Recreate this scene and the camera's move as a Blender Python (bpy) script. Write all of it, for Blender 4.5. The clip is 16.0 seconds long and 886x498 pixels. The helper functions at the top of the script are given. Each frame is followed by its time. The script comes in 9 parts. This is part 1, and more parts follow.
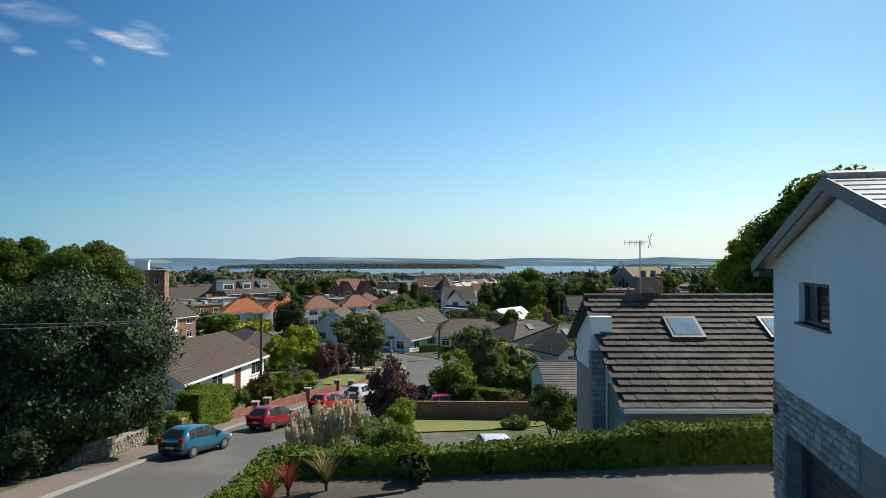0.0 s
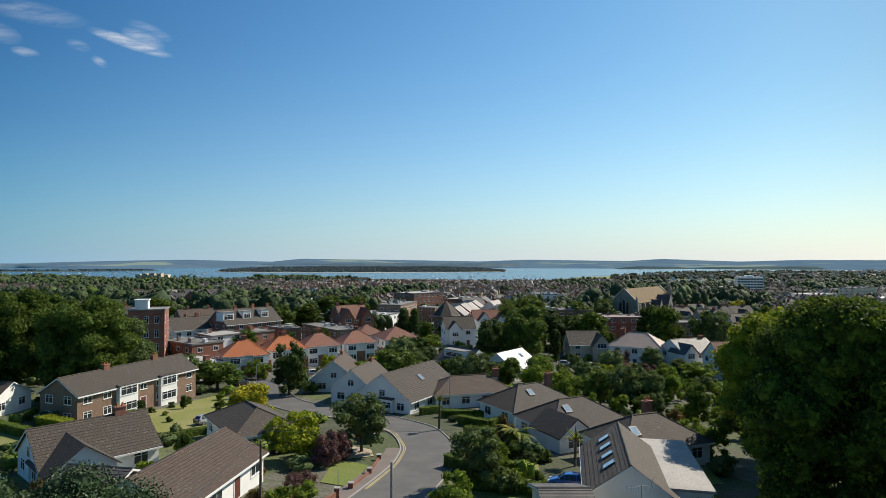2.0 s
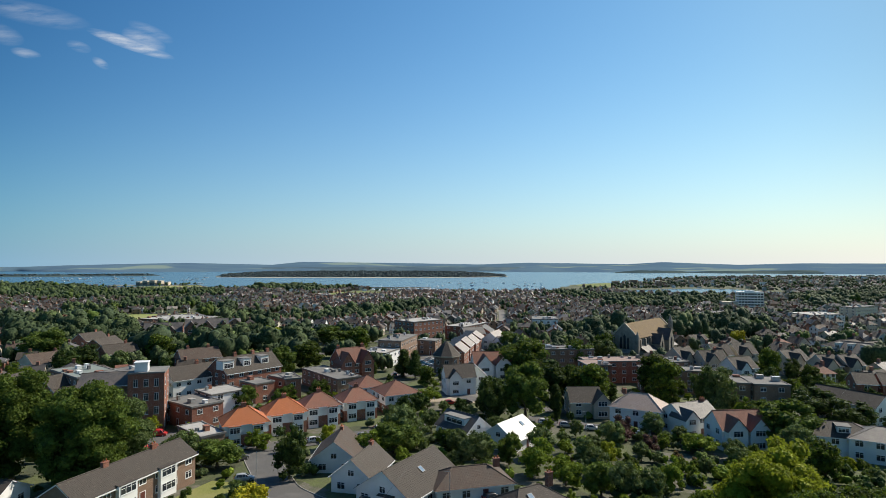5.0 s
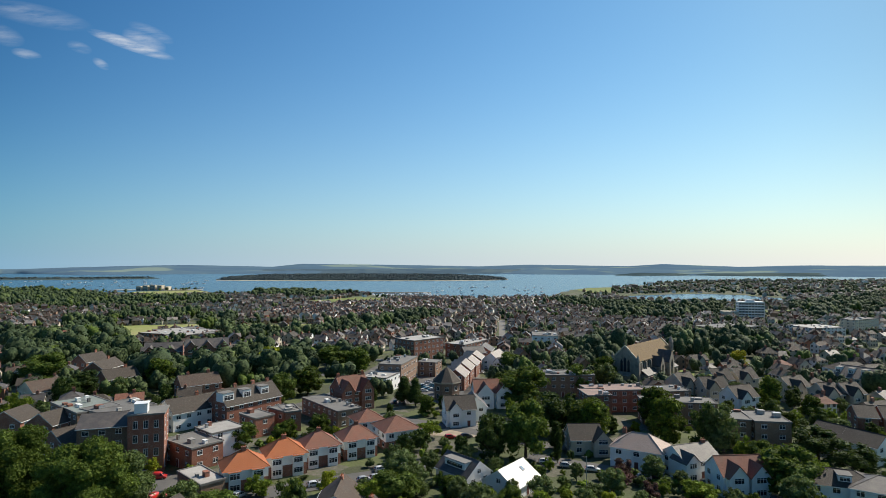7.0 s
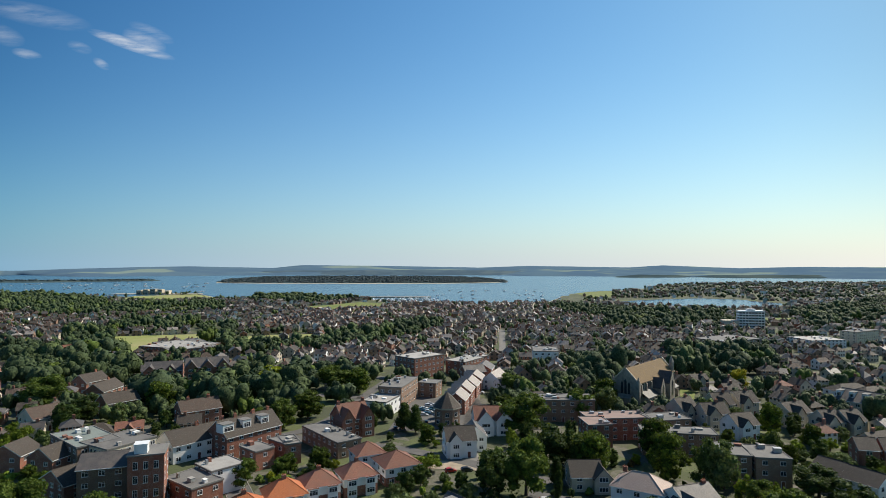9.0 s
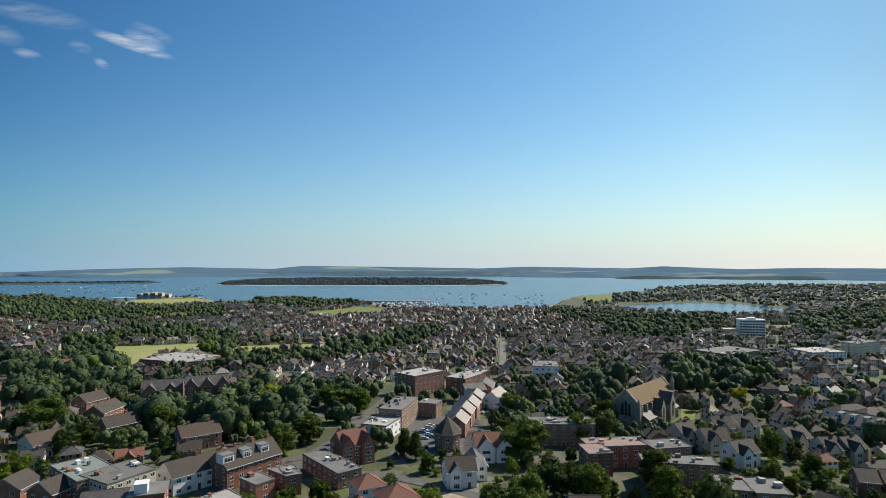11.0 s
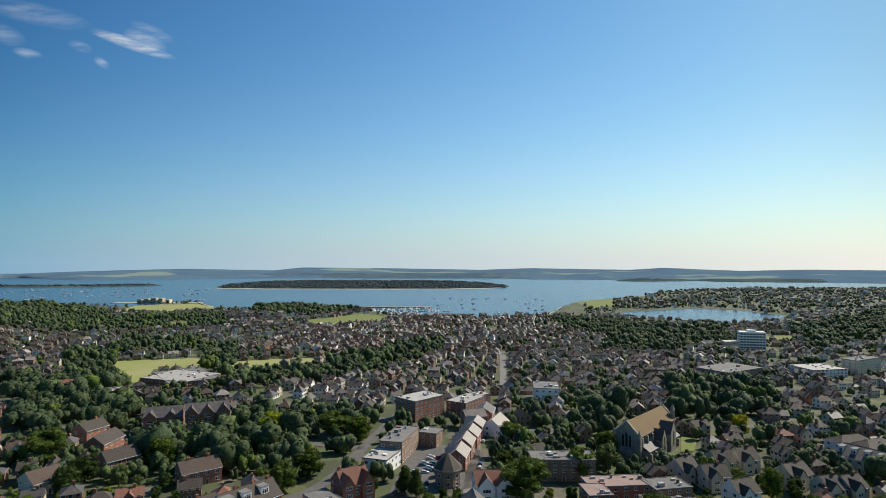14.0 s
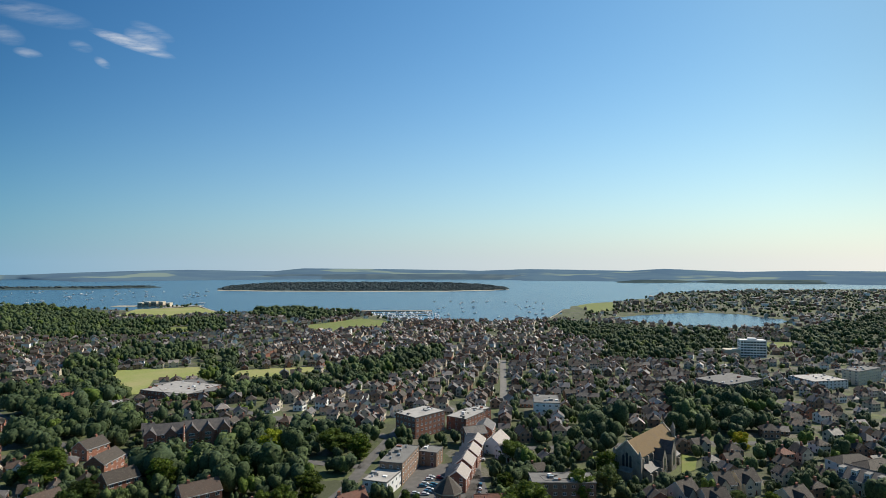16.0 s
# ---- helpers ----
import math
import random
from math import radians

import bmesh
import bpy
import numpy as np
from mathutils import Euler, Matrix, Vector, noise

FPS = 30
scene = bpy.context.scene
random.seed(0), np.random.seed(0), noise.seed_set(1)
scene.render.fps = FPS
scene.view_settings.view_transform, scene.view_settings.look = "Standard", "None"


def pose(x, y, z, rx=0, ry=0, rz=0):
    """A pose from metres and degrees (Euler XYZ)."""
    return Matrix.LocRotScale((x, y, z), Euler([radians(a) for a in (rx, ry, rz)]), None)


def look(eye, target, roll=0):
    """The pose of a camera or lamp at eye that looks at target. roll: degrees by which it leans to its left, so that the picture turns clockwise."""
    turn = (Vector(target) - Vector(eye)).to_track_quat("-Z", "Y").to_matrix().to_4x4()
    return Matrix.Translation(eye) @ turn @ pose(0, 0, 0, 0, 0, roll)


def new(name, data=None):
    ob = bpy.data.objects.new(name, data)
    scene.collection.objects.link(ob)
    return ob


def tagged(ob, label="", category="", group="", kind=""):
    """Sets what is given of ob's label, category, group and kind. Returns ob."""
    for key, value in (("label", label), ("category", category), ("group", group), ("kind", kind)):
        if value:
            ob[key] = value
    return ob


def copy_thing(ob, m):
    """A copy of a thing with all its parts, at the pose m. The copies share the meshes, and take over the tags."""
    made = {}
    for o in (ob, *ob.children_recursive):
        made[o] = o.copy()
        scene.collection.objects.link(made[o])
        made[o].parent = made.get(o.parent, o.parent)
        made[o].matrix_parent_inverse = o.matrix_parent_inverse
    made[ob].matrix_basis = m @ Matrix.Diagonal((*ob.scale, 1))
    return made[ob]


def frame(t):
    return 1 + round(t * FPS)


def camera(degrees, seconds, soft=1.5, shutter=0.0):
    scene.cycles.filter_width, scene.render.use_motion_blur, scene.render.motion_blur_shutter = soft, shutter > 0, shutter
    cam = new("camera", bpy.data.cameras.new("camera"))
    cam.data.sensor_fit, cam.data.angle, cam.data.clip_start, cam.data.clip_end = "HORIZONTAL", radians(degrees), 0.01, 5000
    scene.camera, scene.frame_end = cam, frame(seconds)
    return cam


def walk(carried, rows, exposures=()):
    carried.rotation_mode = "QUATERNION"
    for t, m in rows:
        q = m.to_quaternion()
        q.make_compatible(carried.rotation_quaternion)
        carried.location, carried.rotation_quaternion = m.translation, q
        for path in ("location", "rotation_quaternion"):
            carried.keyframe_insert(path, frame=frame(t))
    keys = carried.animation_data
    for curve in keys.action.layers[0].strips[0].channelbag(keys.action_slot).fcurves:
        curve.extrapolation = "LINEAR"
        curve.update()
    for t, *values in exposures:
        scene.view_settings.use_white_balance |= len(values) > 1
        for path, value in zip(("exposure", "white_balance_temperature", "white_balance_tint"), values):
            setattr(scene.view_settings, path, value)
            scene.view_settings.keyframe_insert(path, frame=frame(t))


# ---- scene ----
cam = camera(73.7, 16.0, soft=0.5)
FOCAL = 784 / math.tan(radians(73.7 / 2))
EYE = 34.0
# seconds, climb in metres, upward tilt in thousandths
CLIMB = [
    (0.0, 0.0, 19.1), (0.5, 2.09, 19.3), (1.0, 4.69, 19.6), (1.5, 7.28, 19.8), (2.0, 9.83, 20.1), (2.5, 12.4, 20.4),
    (3.0, 15.06, 20.7), (3.5, 17.74, 21.0), (4.0, 20.34, 21.3), (6.5, 33.1, 22.8), (7.0, 35.69, 23.0), (7.5, 38.2, 23.1),
    (8.0, 40.8, 23.1), (8.5, 43.4, 23.0), (9.0, 45.9, 22.9), (11.5, 58.5, 22.0), (12.0, 60.9, 21.9), (12.5, 63.3, 21.8),
    (13.0, 65.7, 21.7), (13.5, 68.1, 21.6), (14.0, 70.6, 21.5), (14.5, 72.9, 21.4), (15.0, 75.2, 21.3), (15.5, 77.6, 21.2),
    (16.0, 80.0, 21.0),
]
walk(cam, [(t, pose(0, 0, EYE + h, 90 + math.degrees(math.atan(k / 1000)), 0, 0.2 * t / 16)) for t, h, k in CLIMB],
     [(0.0, 0.38), (1.0, 0.28), (3.5, 0.24), (9.0, 0.22), (16.0, 0.18)])

# ---- sky and sun ----
SUN_TO = Vector((0.61, 0.42, 0.675)).normalized()
sun = new("sun", bpy.data.lights.new("sun", "SUN"))
sun.data.energy, sun.data.angle, sun.data.color = 5.0, radians(0.55), (1.0, 0.91, 0.77)
sun.matrix_world = look((0, 0, 200), Vector((0, 0, 200)) - SUN_TO)

world = bpy.data.worlds.new("sky")
scene.world = world
world.use_nodes = True
wn, wl = world.node_tree.nodes, world.node_tree.links
wn.clear()
w_out, w_bg = wn.new("ShaderNodeOutputWorld"), wn.new("ShaderNodeBackground")
w_sky = wn.new("ShaderNodeTexSky")
w_sky.sky_type, w_sky.sun_disc = "NISHITA", False
w_sky.sun_elevation = math.asin(SUN_TO.z)
w_sky.sun_rotation = math.atan2(SUN_TO.x, SUN_TO.y)
w_sky.altitude, w_sky.air_density, w_sky.dust_density, w_sky.ozone_density = 50, 1.0, 0.5, 3.0
w_bg.inputs["Strength"].default_value = 0.096


def wmath(op, a, b=None, c=None, clamp=False):
    n = wn.new("ShaderNodeMath")
    n.operation, n.use_clamp = op, clamp
    for k, v in enumerate((a, b, c)):
        if v is None:
            continue
        if isinstance(v, (int, float)):
            n.inputs[k].default_value = v
        else:
            wl.new(v, n.inputs[k])
    return n.outputs[0]


# thin cirrus high on the left: streaks laid in the plane of tangents (across, up)
w_tc, w_sep = wn.new("ShaderNodeTexCoord"), wn.new("ShaderNodeSeparateXYZ")
wl.new(w_tc.outputs["Generated"], w_sep.inputs[0])
w_y = wmath("MAXIMUM", w_sep.outputs[1], 0.05)
w_u, w_v = wmath("DIVIDE", w_sep.outputs[0], w_y), wmath("DIVIDE", w_sep.outputs[2], w_y)
w_uv = wn.new("ShaderNodeCombineXYZ")
wl.new(w_u, w_uv.inputs[0]), wl.new(w_v, w_uv.inputs[1])
w_noise = wn.new("ShaderNodeTexNoise")
w_noise.inputs["Scale"].default_value, w_noise.inputs["Detail"].default_value = 46, 9
w_noise.inputs["Roughness"].default_value = 0.62
w_map = wn.new("ShaderNodeMapping")
w_map.inputs["Rotation"].default_value = (0, 0, radians(20))
w_map.inputs["Scale"].default_value = (0.34, 1.9, 1)
wl.new(w_uv.outputs[0], w_map.inputs[0]), wl.new(w_map.outputs[0], w_noise.inputs["Vector"])


def streak(u0, v0, u1, v1, wide, strong):
    du, dv = u1 - u0, v1 - v0
    ln = math.hypot(du, dv)
    a = wmath("MULTIPLY_ADD", w_u, du / ln, -(u0 * du + v0 * dv) / ln)
    a = wmath("MULTIPLY_ADD", w_v, dv / ln, a)
    b = wmath("MULTIPLY_ADD", w_u, -dv / ln, (u0 * dv - v0 * du) / ln)
    b = wmath("MULTIPLY_ADD", w_v, du / ln, b)
    along = wmath("ABSOLUTE", wmath("MULTIPLY_ADD", a, 2 / ln, -1))
    across = wmath("ABSOLUTE", wmath("DIVIDE", b, wide))
    r = wmath("ADD", wmath("POWER", along, 2.0), wmath("POWER", across, 2.0))
    return wmath("MULTIPLY", wmath("SUBTRACT", 1.0, r, clamp=True), strong)


w_mask = 0.0
for s in ((-0.612, 0.398, -0.458, 0.346, 0.011, 1.0), (-0.55, 0.395, -0.474, 0.36, 0.02, 0.5), (-0.60, 0.348, -0.57, 0.33, 0.008, 0.55),
          (-0.80, 0.445, -0.60, 0.402, 0.02, 0.26), (-0.80, 0.405, -0.715, 0.375, 0.018, 0.28), (-0.74, 0.362, -0.685, 0.35, 0.009, 0.4), (-0.645, 0.375, -0.60, 0.36, 0.01, 0.3), (-0.54, 0.41, -0.46, 0.375, 0.012, 0.3)):
    w_mask = wmath("MAXIMUM", streak(*s), w_mask)
w_fac = wmath("MULTIPLY", w_mask, wmath("MULTIPLY_ADD", w_noise.outputs["Fac"], 3.0, -0.95, clamp=True), clamp=True)
w_mix = wn.new("ShaderNodeMix")
w_mix.data_type = "RGBA"
wl.new(wmath("MULTIPLY", w_fac, 0.85), w_mix.inputs["Factor"])
w_hs = wn.new("ShaderNodeHueSaturation")
w_hs.inputs["Saturation"].default_value = 1.1
wl.new(w_sky.outputs[0], w_hs.inputs["Color"])
w_tint = wn.new("ShaderNodeMix")
w_tint.data_type, w_tint.blend_type = "RGBA", "MULTIPLY"
w_tint.inputs["Factor"].default_value = 1
wl.new(w_hs.outputs[0], w_tint.inputs["A"])
wl.new(wmath("MAXIMUM", wmath("MULTIPLY_ADD", wmath("MULTIPLY", w_u, w_u), -0.5, 1.15), 0.85), w_hs.inputs["Value"])
w_side = wn.new("ShaderNodeMix")
w_side.data_type = "RGBA"
w_side.inputs["A"].default_value, w_side.inputs["B"].default_value = (0.31, 0.715, 0.93, 1), (0.82, 1.11, 1.05, 1)
wl.new(wmath("MULTIPLY_ADD", w_u, 0.75, 0.57, clamp=True), w_side.inputs["Factor"]), wl.new(w_side.outputs["Result"], w_tint.inputs["B"])
# sea haze along the horizon, warmer towards the sun
w_warm, w_haze = wn.new("ShaderNodeMix"), wn.new("ShaderNodeMix")
w_warm.data_type = w_haze.data_type = "RGBA"
wl.new(wmath("MULTIPLY_ADD", w_u, 0.65, 0.5, clamp=True), w_warm.inputs["Factor"])
w_warm.inputs["A"].default_value, w_warm.inputs["B"].default_value = (2.25, 4.0, 5.5, 1), (8.2, 8.0, 7.5, 1)
wl.new(wmath("MULTIPLY", wmath("EXPONENT", wmath("MULTIPLY", wmath("MAXIMUM", w_v, 0.0), -7.8)), 0.92), w_haze.inputs["Factor"])
wl.new(w_tint.outputs["Result"], w_haze.inputs["A"]), wl.new(w_warm.outputs["Result"], w_haze.inputs["B"])
wl.new(w_haze.outputs["Result"], w_mix.inputs["A"])
w_mix.inputs["B"].default_value = (6.5, 6.8, 7.2, 1)
wl.new(w_mix.outputs["Result"], w_bg.inputs["Color"]), wl.new(w_bg.outputs[0], w_out.inputs[0])

# ---- materials ----
def node_mat(name):
    m = bpy.data.materials.new(name)
    m.use_nodes = True
    n, l = m.node_tree.nodes, m.node_tree.links
    return m, n, l, n["Principled BSDF"]


def mixed(n, l, fac, a, b):
    """A colour mix; a and b are colours or sockets."""
    x = n.new("ShaderNodeMix")
    x.data_type = "RGBA"
    if isinstance(fac, (int, float)):
        x.inputs["Factor"].default_value = fac
    else:
        l.new(fac, x.inputs["Factor"])
    for key, v in (("A", a), ("B", b)):
        if isinstance(v, tuple):
            x.inputs[key].default_value = (*v[:3], 1)
        else:
            l.new(v, x.inputs[key])
    return x.outputs["Result"]


def noisy(n, l, scale, detail=4, lo=0.35, hi=0.65, vector=None):
    t = n.new("ShaderNodeTexNoise")
    t.inputs["Scale"].default_value, t.inputs["Detail"].default_value = scale, detail
    if vector is None:
        g = n.new("ShaderNodeNewGeometry")
        vector = g.outputs["Position"]
    l.new(vector, t.inputs["Vector"])
    r = n.new("ShaderNodeMapRange")
    r.inputs["From Min"].default_value, r.inputs["From Max"].default_value = lo, hi
    l.new(t.outputs["Fac"], r.inputs["Value"])
    return r.outputs[0]


def bumped(n, l, bsdf, height, strength, distance):
    b = n.new("ShaderNodeBump")
    b.inputs["Strength"].default_value, b.inputs["Distance"].default_value = strength, distance
    l.new(height, b.inputs["Height"])
    l.new(b.outputs[0], bsdf.inputs["Normal"])


def tinted(n, l, col, amount):
    """Vary the value of a colour from object to object."""
    o = n.new("ShaderNodeObjectInfo")
    r = n.new("ShaderNodeMapRange")
    r.inputs["To Min"].default_value, r.inputs["To Max"].default_value = 1 - amount, 1 + amount
    l.new(o.outputs["Random"], r.inputs["Value"])
    h = n.new("ShaderNodeHueSaturation")
    l.new(r.outputs[0], h.inputs["Value"])
    l.new(col, h.inputs["Color"])
    return h.outputs[0]


def surf(name, a, b, stain=None, scale=6.0, big=0.35, rough=0.8, bump=0.3, depth=0.01, metal=0.0, vary=0.0):
    """A plain surface: grain between a and b, larger stains, fine relief."""
    m, n, l, p = node_mat(name)
    fine = noisy(n, l, scale)
    col = mixed(n, l, fine, a, b)
    if stain:
        col = mixed(n, l, noisy(n, l, big, 5, 0.45, 0.75), col, stain)
    if vary:
        col = tinted(n, l, col, vary)
    l.new(col, p.inputs["Base Color"])
    p.inputs["Roughness"].default_value, p.inputs["Metallic"].default_value = rough, metal
    if bump:
        bumped(n, l, p, fine, bump, depth)
    return m


def coursed(name, a, b, joint, wide, high, gap=0.012, rough=0.75, stain=None, vary=0.0, offset=0.5, depth=0.015, lichen=None, spec=0.5):
    """Courses of bricks, stones or tiles laid out in metres on the faces' own planes."""
    m, n, l, p = node_mat(name)
    uv = n.new("ShaderNodeUVMap")
    uv.uv_map = "metres"
    br = n.new("ShaderNodeTexBrick")
    br.offset = offset
    for key, v in (("Scale", 1.0), ("Mortar Size", gap), ("Brick Width", wide), ("Row Height", high), ("Mortar Smooth", 0.2), ("Bias", 0.0)):
        br.inputs[key].default_value = v
    br.inputs["Color1"].default_value, br.inputs["Color2"].default_value = (*a, 1), (*b, 1)
    br.inputs["Mortar"].default_value = (*joint, 1)
    l.new(uv.outputs[0], br.inputs["Vector"])
    col = mixed(n, l, noisy(n, l, 9.0), br.outputs["Color"], tuple(0.72 * v for v in a))
    if stain:
        col = mixed(n, l, noisy(n, l, 0.5, 5, 0.42, 0.72), col, stain)
    if lichen:
        col = mixed(n, l, noisy(n, l, 5.0, 3, 0.6, 0.72), col, lichen)
    if vary:
        col = tinted(n, l, col, vary)
    l.new(col, p.inputs["Base Color"])
    p.inputs["Roughness"].default_value = rough
    p.inputs["Specular IOR Level"].default_value = spec
    inv = n.new("ShaderNodeMath")
    inv.operation = "SUBTRACT"
    inv.inputs[0].default_value = 1
    l.new(br.outputs["Fac"], inv.inputs[1])
    bumped(n, l, p, inv.outputs[0], 0.6, depth)
    return m


def leaf(name, a, b, c, vary=0.25, thin=0.18, holes=True):
    """Foliage: two greens by leaf, a third by limb, a little light let through. With holes each spray breaks into small leaves."""
    m, n, l, p = node_mat(name)
    g = n.new("ShaderNodeNewGeometry")
    col = mixed(n, l, g.outputs["Random Per Island"], a, b)
    col = mixed(n, l, noisy(n, l, 0.35, 3, 0.4, 0.68), col, c)
    if not holes:
        col = mixed(n, l, noisy(n, l, 1.1, 3, 0.4, 0.6), col, tuple(0.7 * v for v in a))
    col = tinted(n, l, col, vary)
    l.new(col, p.inputs["Base Color"])
    p.inputs["Roughness"].default_value = 0.7
    p.inputs["Specular IOR Level"].default_value = 0.12
    t = n.new("ShaderNodeBsdfTranslucent")
    l.new(mixed(n, l, 0.5 if holes else 0.3, col, (0.17, 0.23, 0.03)), t.inputs[0])
    s = n.new("ShaderNodeMixShader")
    s.inputs[0].default_value = thin
    l.new(p.outputs[0], s.inputs[1]), l.new(t.outputs[0], s.inputs[2])
    out = s.outputs[0]
    if holes:
        v = n.new("ShaderNodeTexVoronoi")
        v.inputs["Scale"].default_value = 7.0
        l.new(g.outputs["Position"], v.inputs["Vector"])
        th = n.new("ShaderNodeMath")
        th.operation = "GREATER_THAN"
        th.inputs[1].default_value = 0.5
        l.new(v.outputs["Distance"], th.inputs[0])
        tr, mx = n.new("ShaderNodeBsdfTransparent"), n.new("ShaderNodeMixShader")
        l.new(th.outputs[0], mx.inputs[0]), l.new(out, mx.inputs[1]), l.new(tr.outputs[0], mx.inputs[2])
        out = mx.outputs[0]
    else:
        bumped(n, l, p, noisy(n, l, 2.6, 4, 0.3, 0.7), 0.7, 0.22)
    l.new(out, n["Material Output"].inputs[0])
    return m


def glassy(name, col, rough=0.06, coat=0.0, metal=0.0):
    m, n, l, p = node_mat(name)
    l.new(mixed(n, l, noisy(n, l, 1.5), col, tuple(0.8 * v for v in col)), p.inputs["Base Color"])
    p.inputs["Roughness"].default_value, p.inputs["Coat Weight"].default_value, p.inputs["Metallic"].default_value = rough, coat, metal
    p.inputs["Coat Roughness"].default_value = 0.05
    return m


M = {}
M["asphalt"] = surf("asphalt", (0.078, 0.075, 0.072), (0.11, 0.106, 0.101), (0.135, 0.128, 0.12), 40, 0.3, 0.9, 0.25, 0.01)
# paler copy of the asphalt, with sunlight on the open street painted in
M["street"] = surf("sunlit_pale_asphalt", (0.15, 0.14, 0.128), (0.2, 0.185, 0.168), (0.12, 0.112, 0.105), 10, 0.2, 0.85, 0.2, 0.01)
M["paving"] = surf("paving", (0.15, 0.122, 0.108), (0.19, 0.155, 0.136), (0.12, 0.106, 0.096), 18, 0.4, 0.9, 0.3, 0.01)
M["kerb"] = surf("kerbstone", (0.26, 0.25, 0.24), (0.34, 0.33, 0.31), None, 20, 0.4, 0.9, 0.2, 0.01)
M["soil"] = surf("bare_soil", (0.05, 0.04, 0.03), (0.085, 0.07, 0.052), (0.12, 0.1, 0.075), 22, 0.8, 0.95, 0.5, 0.02)
M["gravel"] = surf("gravel", (0.3, 0.24, 0.17), (0.42, 0.35, 0.26), (0.24, 0.2, 0.15), 30, 0.3, 0.95, 0.4, 0.02)
M["lawn"] = surf("lawn_grass", (0.101, 0.139, 0.0225), (0.16, 0.193, 0.036), (0.193, 0.18, 0.063), 5, 0.12, 0.95, 0.5, 0.04)
M["dry_lawn"] = surf("dry_mown_grass", (0.15, 0.165, 0.035), (0.21, 0.21, 0.055), (0.25, 0.22, 0.09), 4, 0.15, 0.95, 0.5, 0.04)
M["meadow"] = surf("field_grass", (0.2, 0.23, 0.055), (0.26, 0.28, 0.085), (0.32, 0.28, 0.13), 0.6, 0.02, 0.95, 0.2, 0.1)
M["sand"] = surf("sand", (0.36, 0.31, 0.23), (0.45, 0.4, 0.31), (0.26, 0.24, 0.18), 0.2, 0.01, 0.9, 0.1, 0.1)
M["render"] = surf("white_render", (0.79, 0.78, 0.755), (0.84, 0.83, 0.805), (0.71, 0.7, 0.665), 12, 0.4, 0.85, 0.15, 0.005)
M["cream"] = surf("cream_render", (0.5, 0.44, 0.34), (0.58, 0.51, 0.4), (0.4, 0.35, 0.27), 12, 0.4, 0.85, 0.15, 0.005, vary=0.1)
M["upvc"] = surf("white_plastic", (0.76, 0.76, 0.75), (0.8, 0.8, 0.79), None, 3, 1, 0.4, 0.0)
M["grey_trim"] = surf("anthracite_trim", (0.045, 0.05, 0.056), (0.06, 0.065, 0.07), None, 5, 1, 0.5, 0.05, 0.002)
M["timber"] = surf("weathered_timber", (0.13, 0.085, 0.055), (0.2, 0.14, 0.09), (0.1, 0.08, 0.06), 8, 0.6, 0.85, 0.4, 0.01)
M["metal"] = surf("galvanised_metal", (0.32, 0.33, 0.34), (0.42, 0.43, 0.44), None, 6, 1, 0.5, 0.1, 0.003, 0.6)
M["felt"] = surf("grey_roof_felt", (0.15, 0.145, 0.135), (0.21, 0.2, 0.185), (0.12, 0.115, 0.11), 7, 0.25, 0.9, 0.2, 0.01, vary=0.15)
M["pale_felt"] = surf("pale_roof_membrane", (0.33, 0.31, 0.285), (0.42, 0.4, 0.37), (0.26, 0.245, 0.225), 5, 0.25, 0.8, 0.15, 0.01, vary=0.08)
M["pink_felt"] = surf("pinkish_roof_felt", (0.25, 0.17, 0.145), (0.32, 0.225, 0.19), (0.2, 0.15, 0.13), 4, 0.25, 0.85, 0.2, 0.01)
M["white_felt"] = surf("white_roof_sheet", (0.7, 0.68, 0.64), (0.78, 0.76, 0.72), (0.6, 0.57, 0.52), 5, 0.3, 0.5, 0.1, 0.01)
M["copper"] = surf("green_grey_felt", (0.17, 0.2, 0.18), (0.23, 0.26, 0.235), (0.15, 0.16, 0.15), 4, 0.2, 0.85, 0.2, 0.01)
M["bark"] = surf("bark", (0.07, 0.052, 0.038), (0.13, 0.1, 0.075), (0.06, 0.065, 0.04), 9, 1.2, 0.95, 0.8, 0.03)
M["brick"] = coursed("red_brick", (0.3, 0.105, 0.06), (0.38, 0.15, 0.085), (0.4, 0.35, 0.3), 0.225, 0.075, 0.01, 0.85, (0.22, 0.085, 0.055), 0.15)
M["brown_brick"] = coursed("brown_brick", (0.25, 0.15, 0.095), (0.33, 0.2, 0.13), (0.36, 0.32, 0.27), 0.225, 0.075, 0.01, 0.85, (0.2, 0.125, 0.085), 0.15)
M["stone"] = coursed("grey_stone", (0.4, 0.37, 0.32), (0.3, 0.275, 0.24), (0.24, 0.22, 0.19), 0.42, 0.2, 0.014, 0.9, (0.25, 0.23, 0.2), 0.08)
M["church_stone"] = coursed("weathered_church_stone", (0.42, 0.36, 0.29), (0.33, 0.28, 0.225), (0.24, 0.2, 0.17), 0.6, 0.3, 0.015, 0.9, (0.17, 0.145, 0.125))
M["brown_tile"] = coursed("brown_roof_tiles", (0.090, 0.056, 0.040), (0.119, 0.076, 0.054), (0.036, 0.025, 0.020), 0.3, 0.33, 0.03, 0.8, (0.072, 0.054, 0.042), 0.22, 0.0, 0.03, (0.187, 0.173, 0.130))
M["grey_tile"] = coursed("grey_brown_roof_tiles", (0.0608, 0.0465, 0.036), (0.0811, 0.063, 0.049), (0.025, 0.0203, 0.0158), 0.3, 0.33, 0.03, 0.8, (0.0476, 0.039, 0.031), 0.22, 0.0, 0.03, (0.158, 0.146, 0.114))
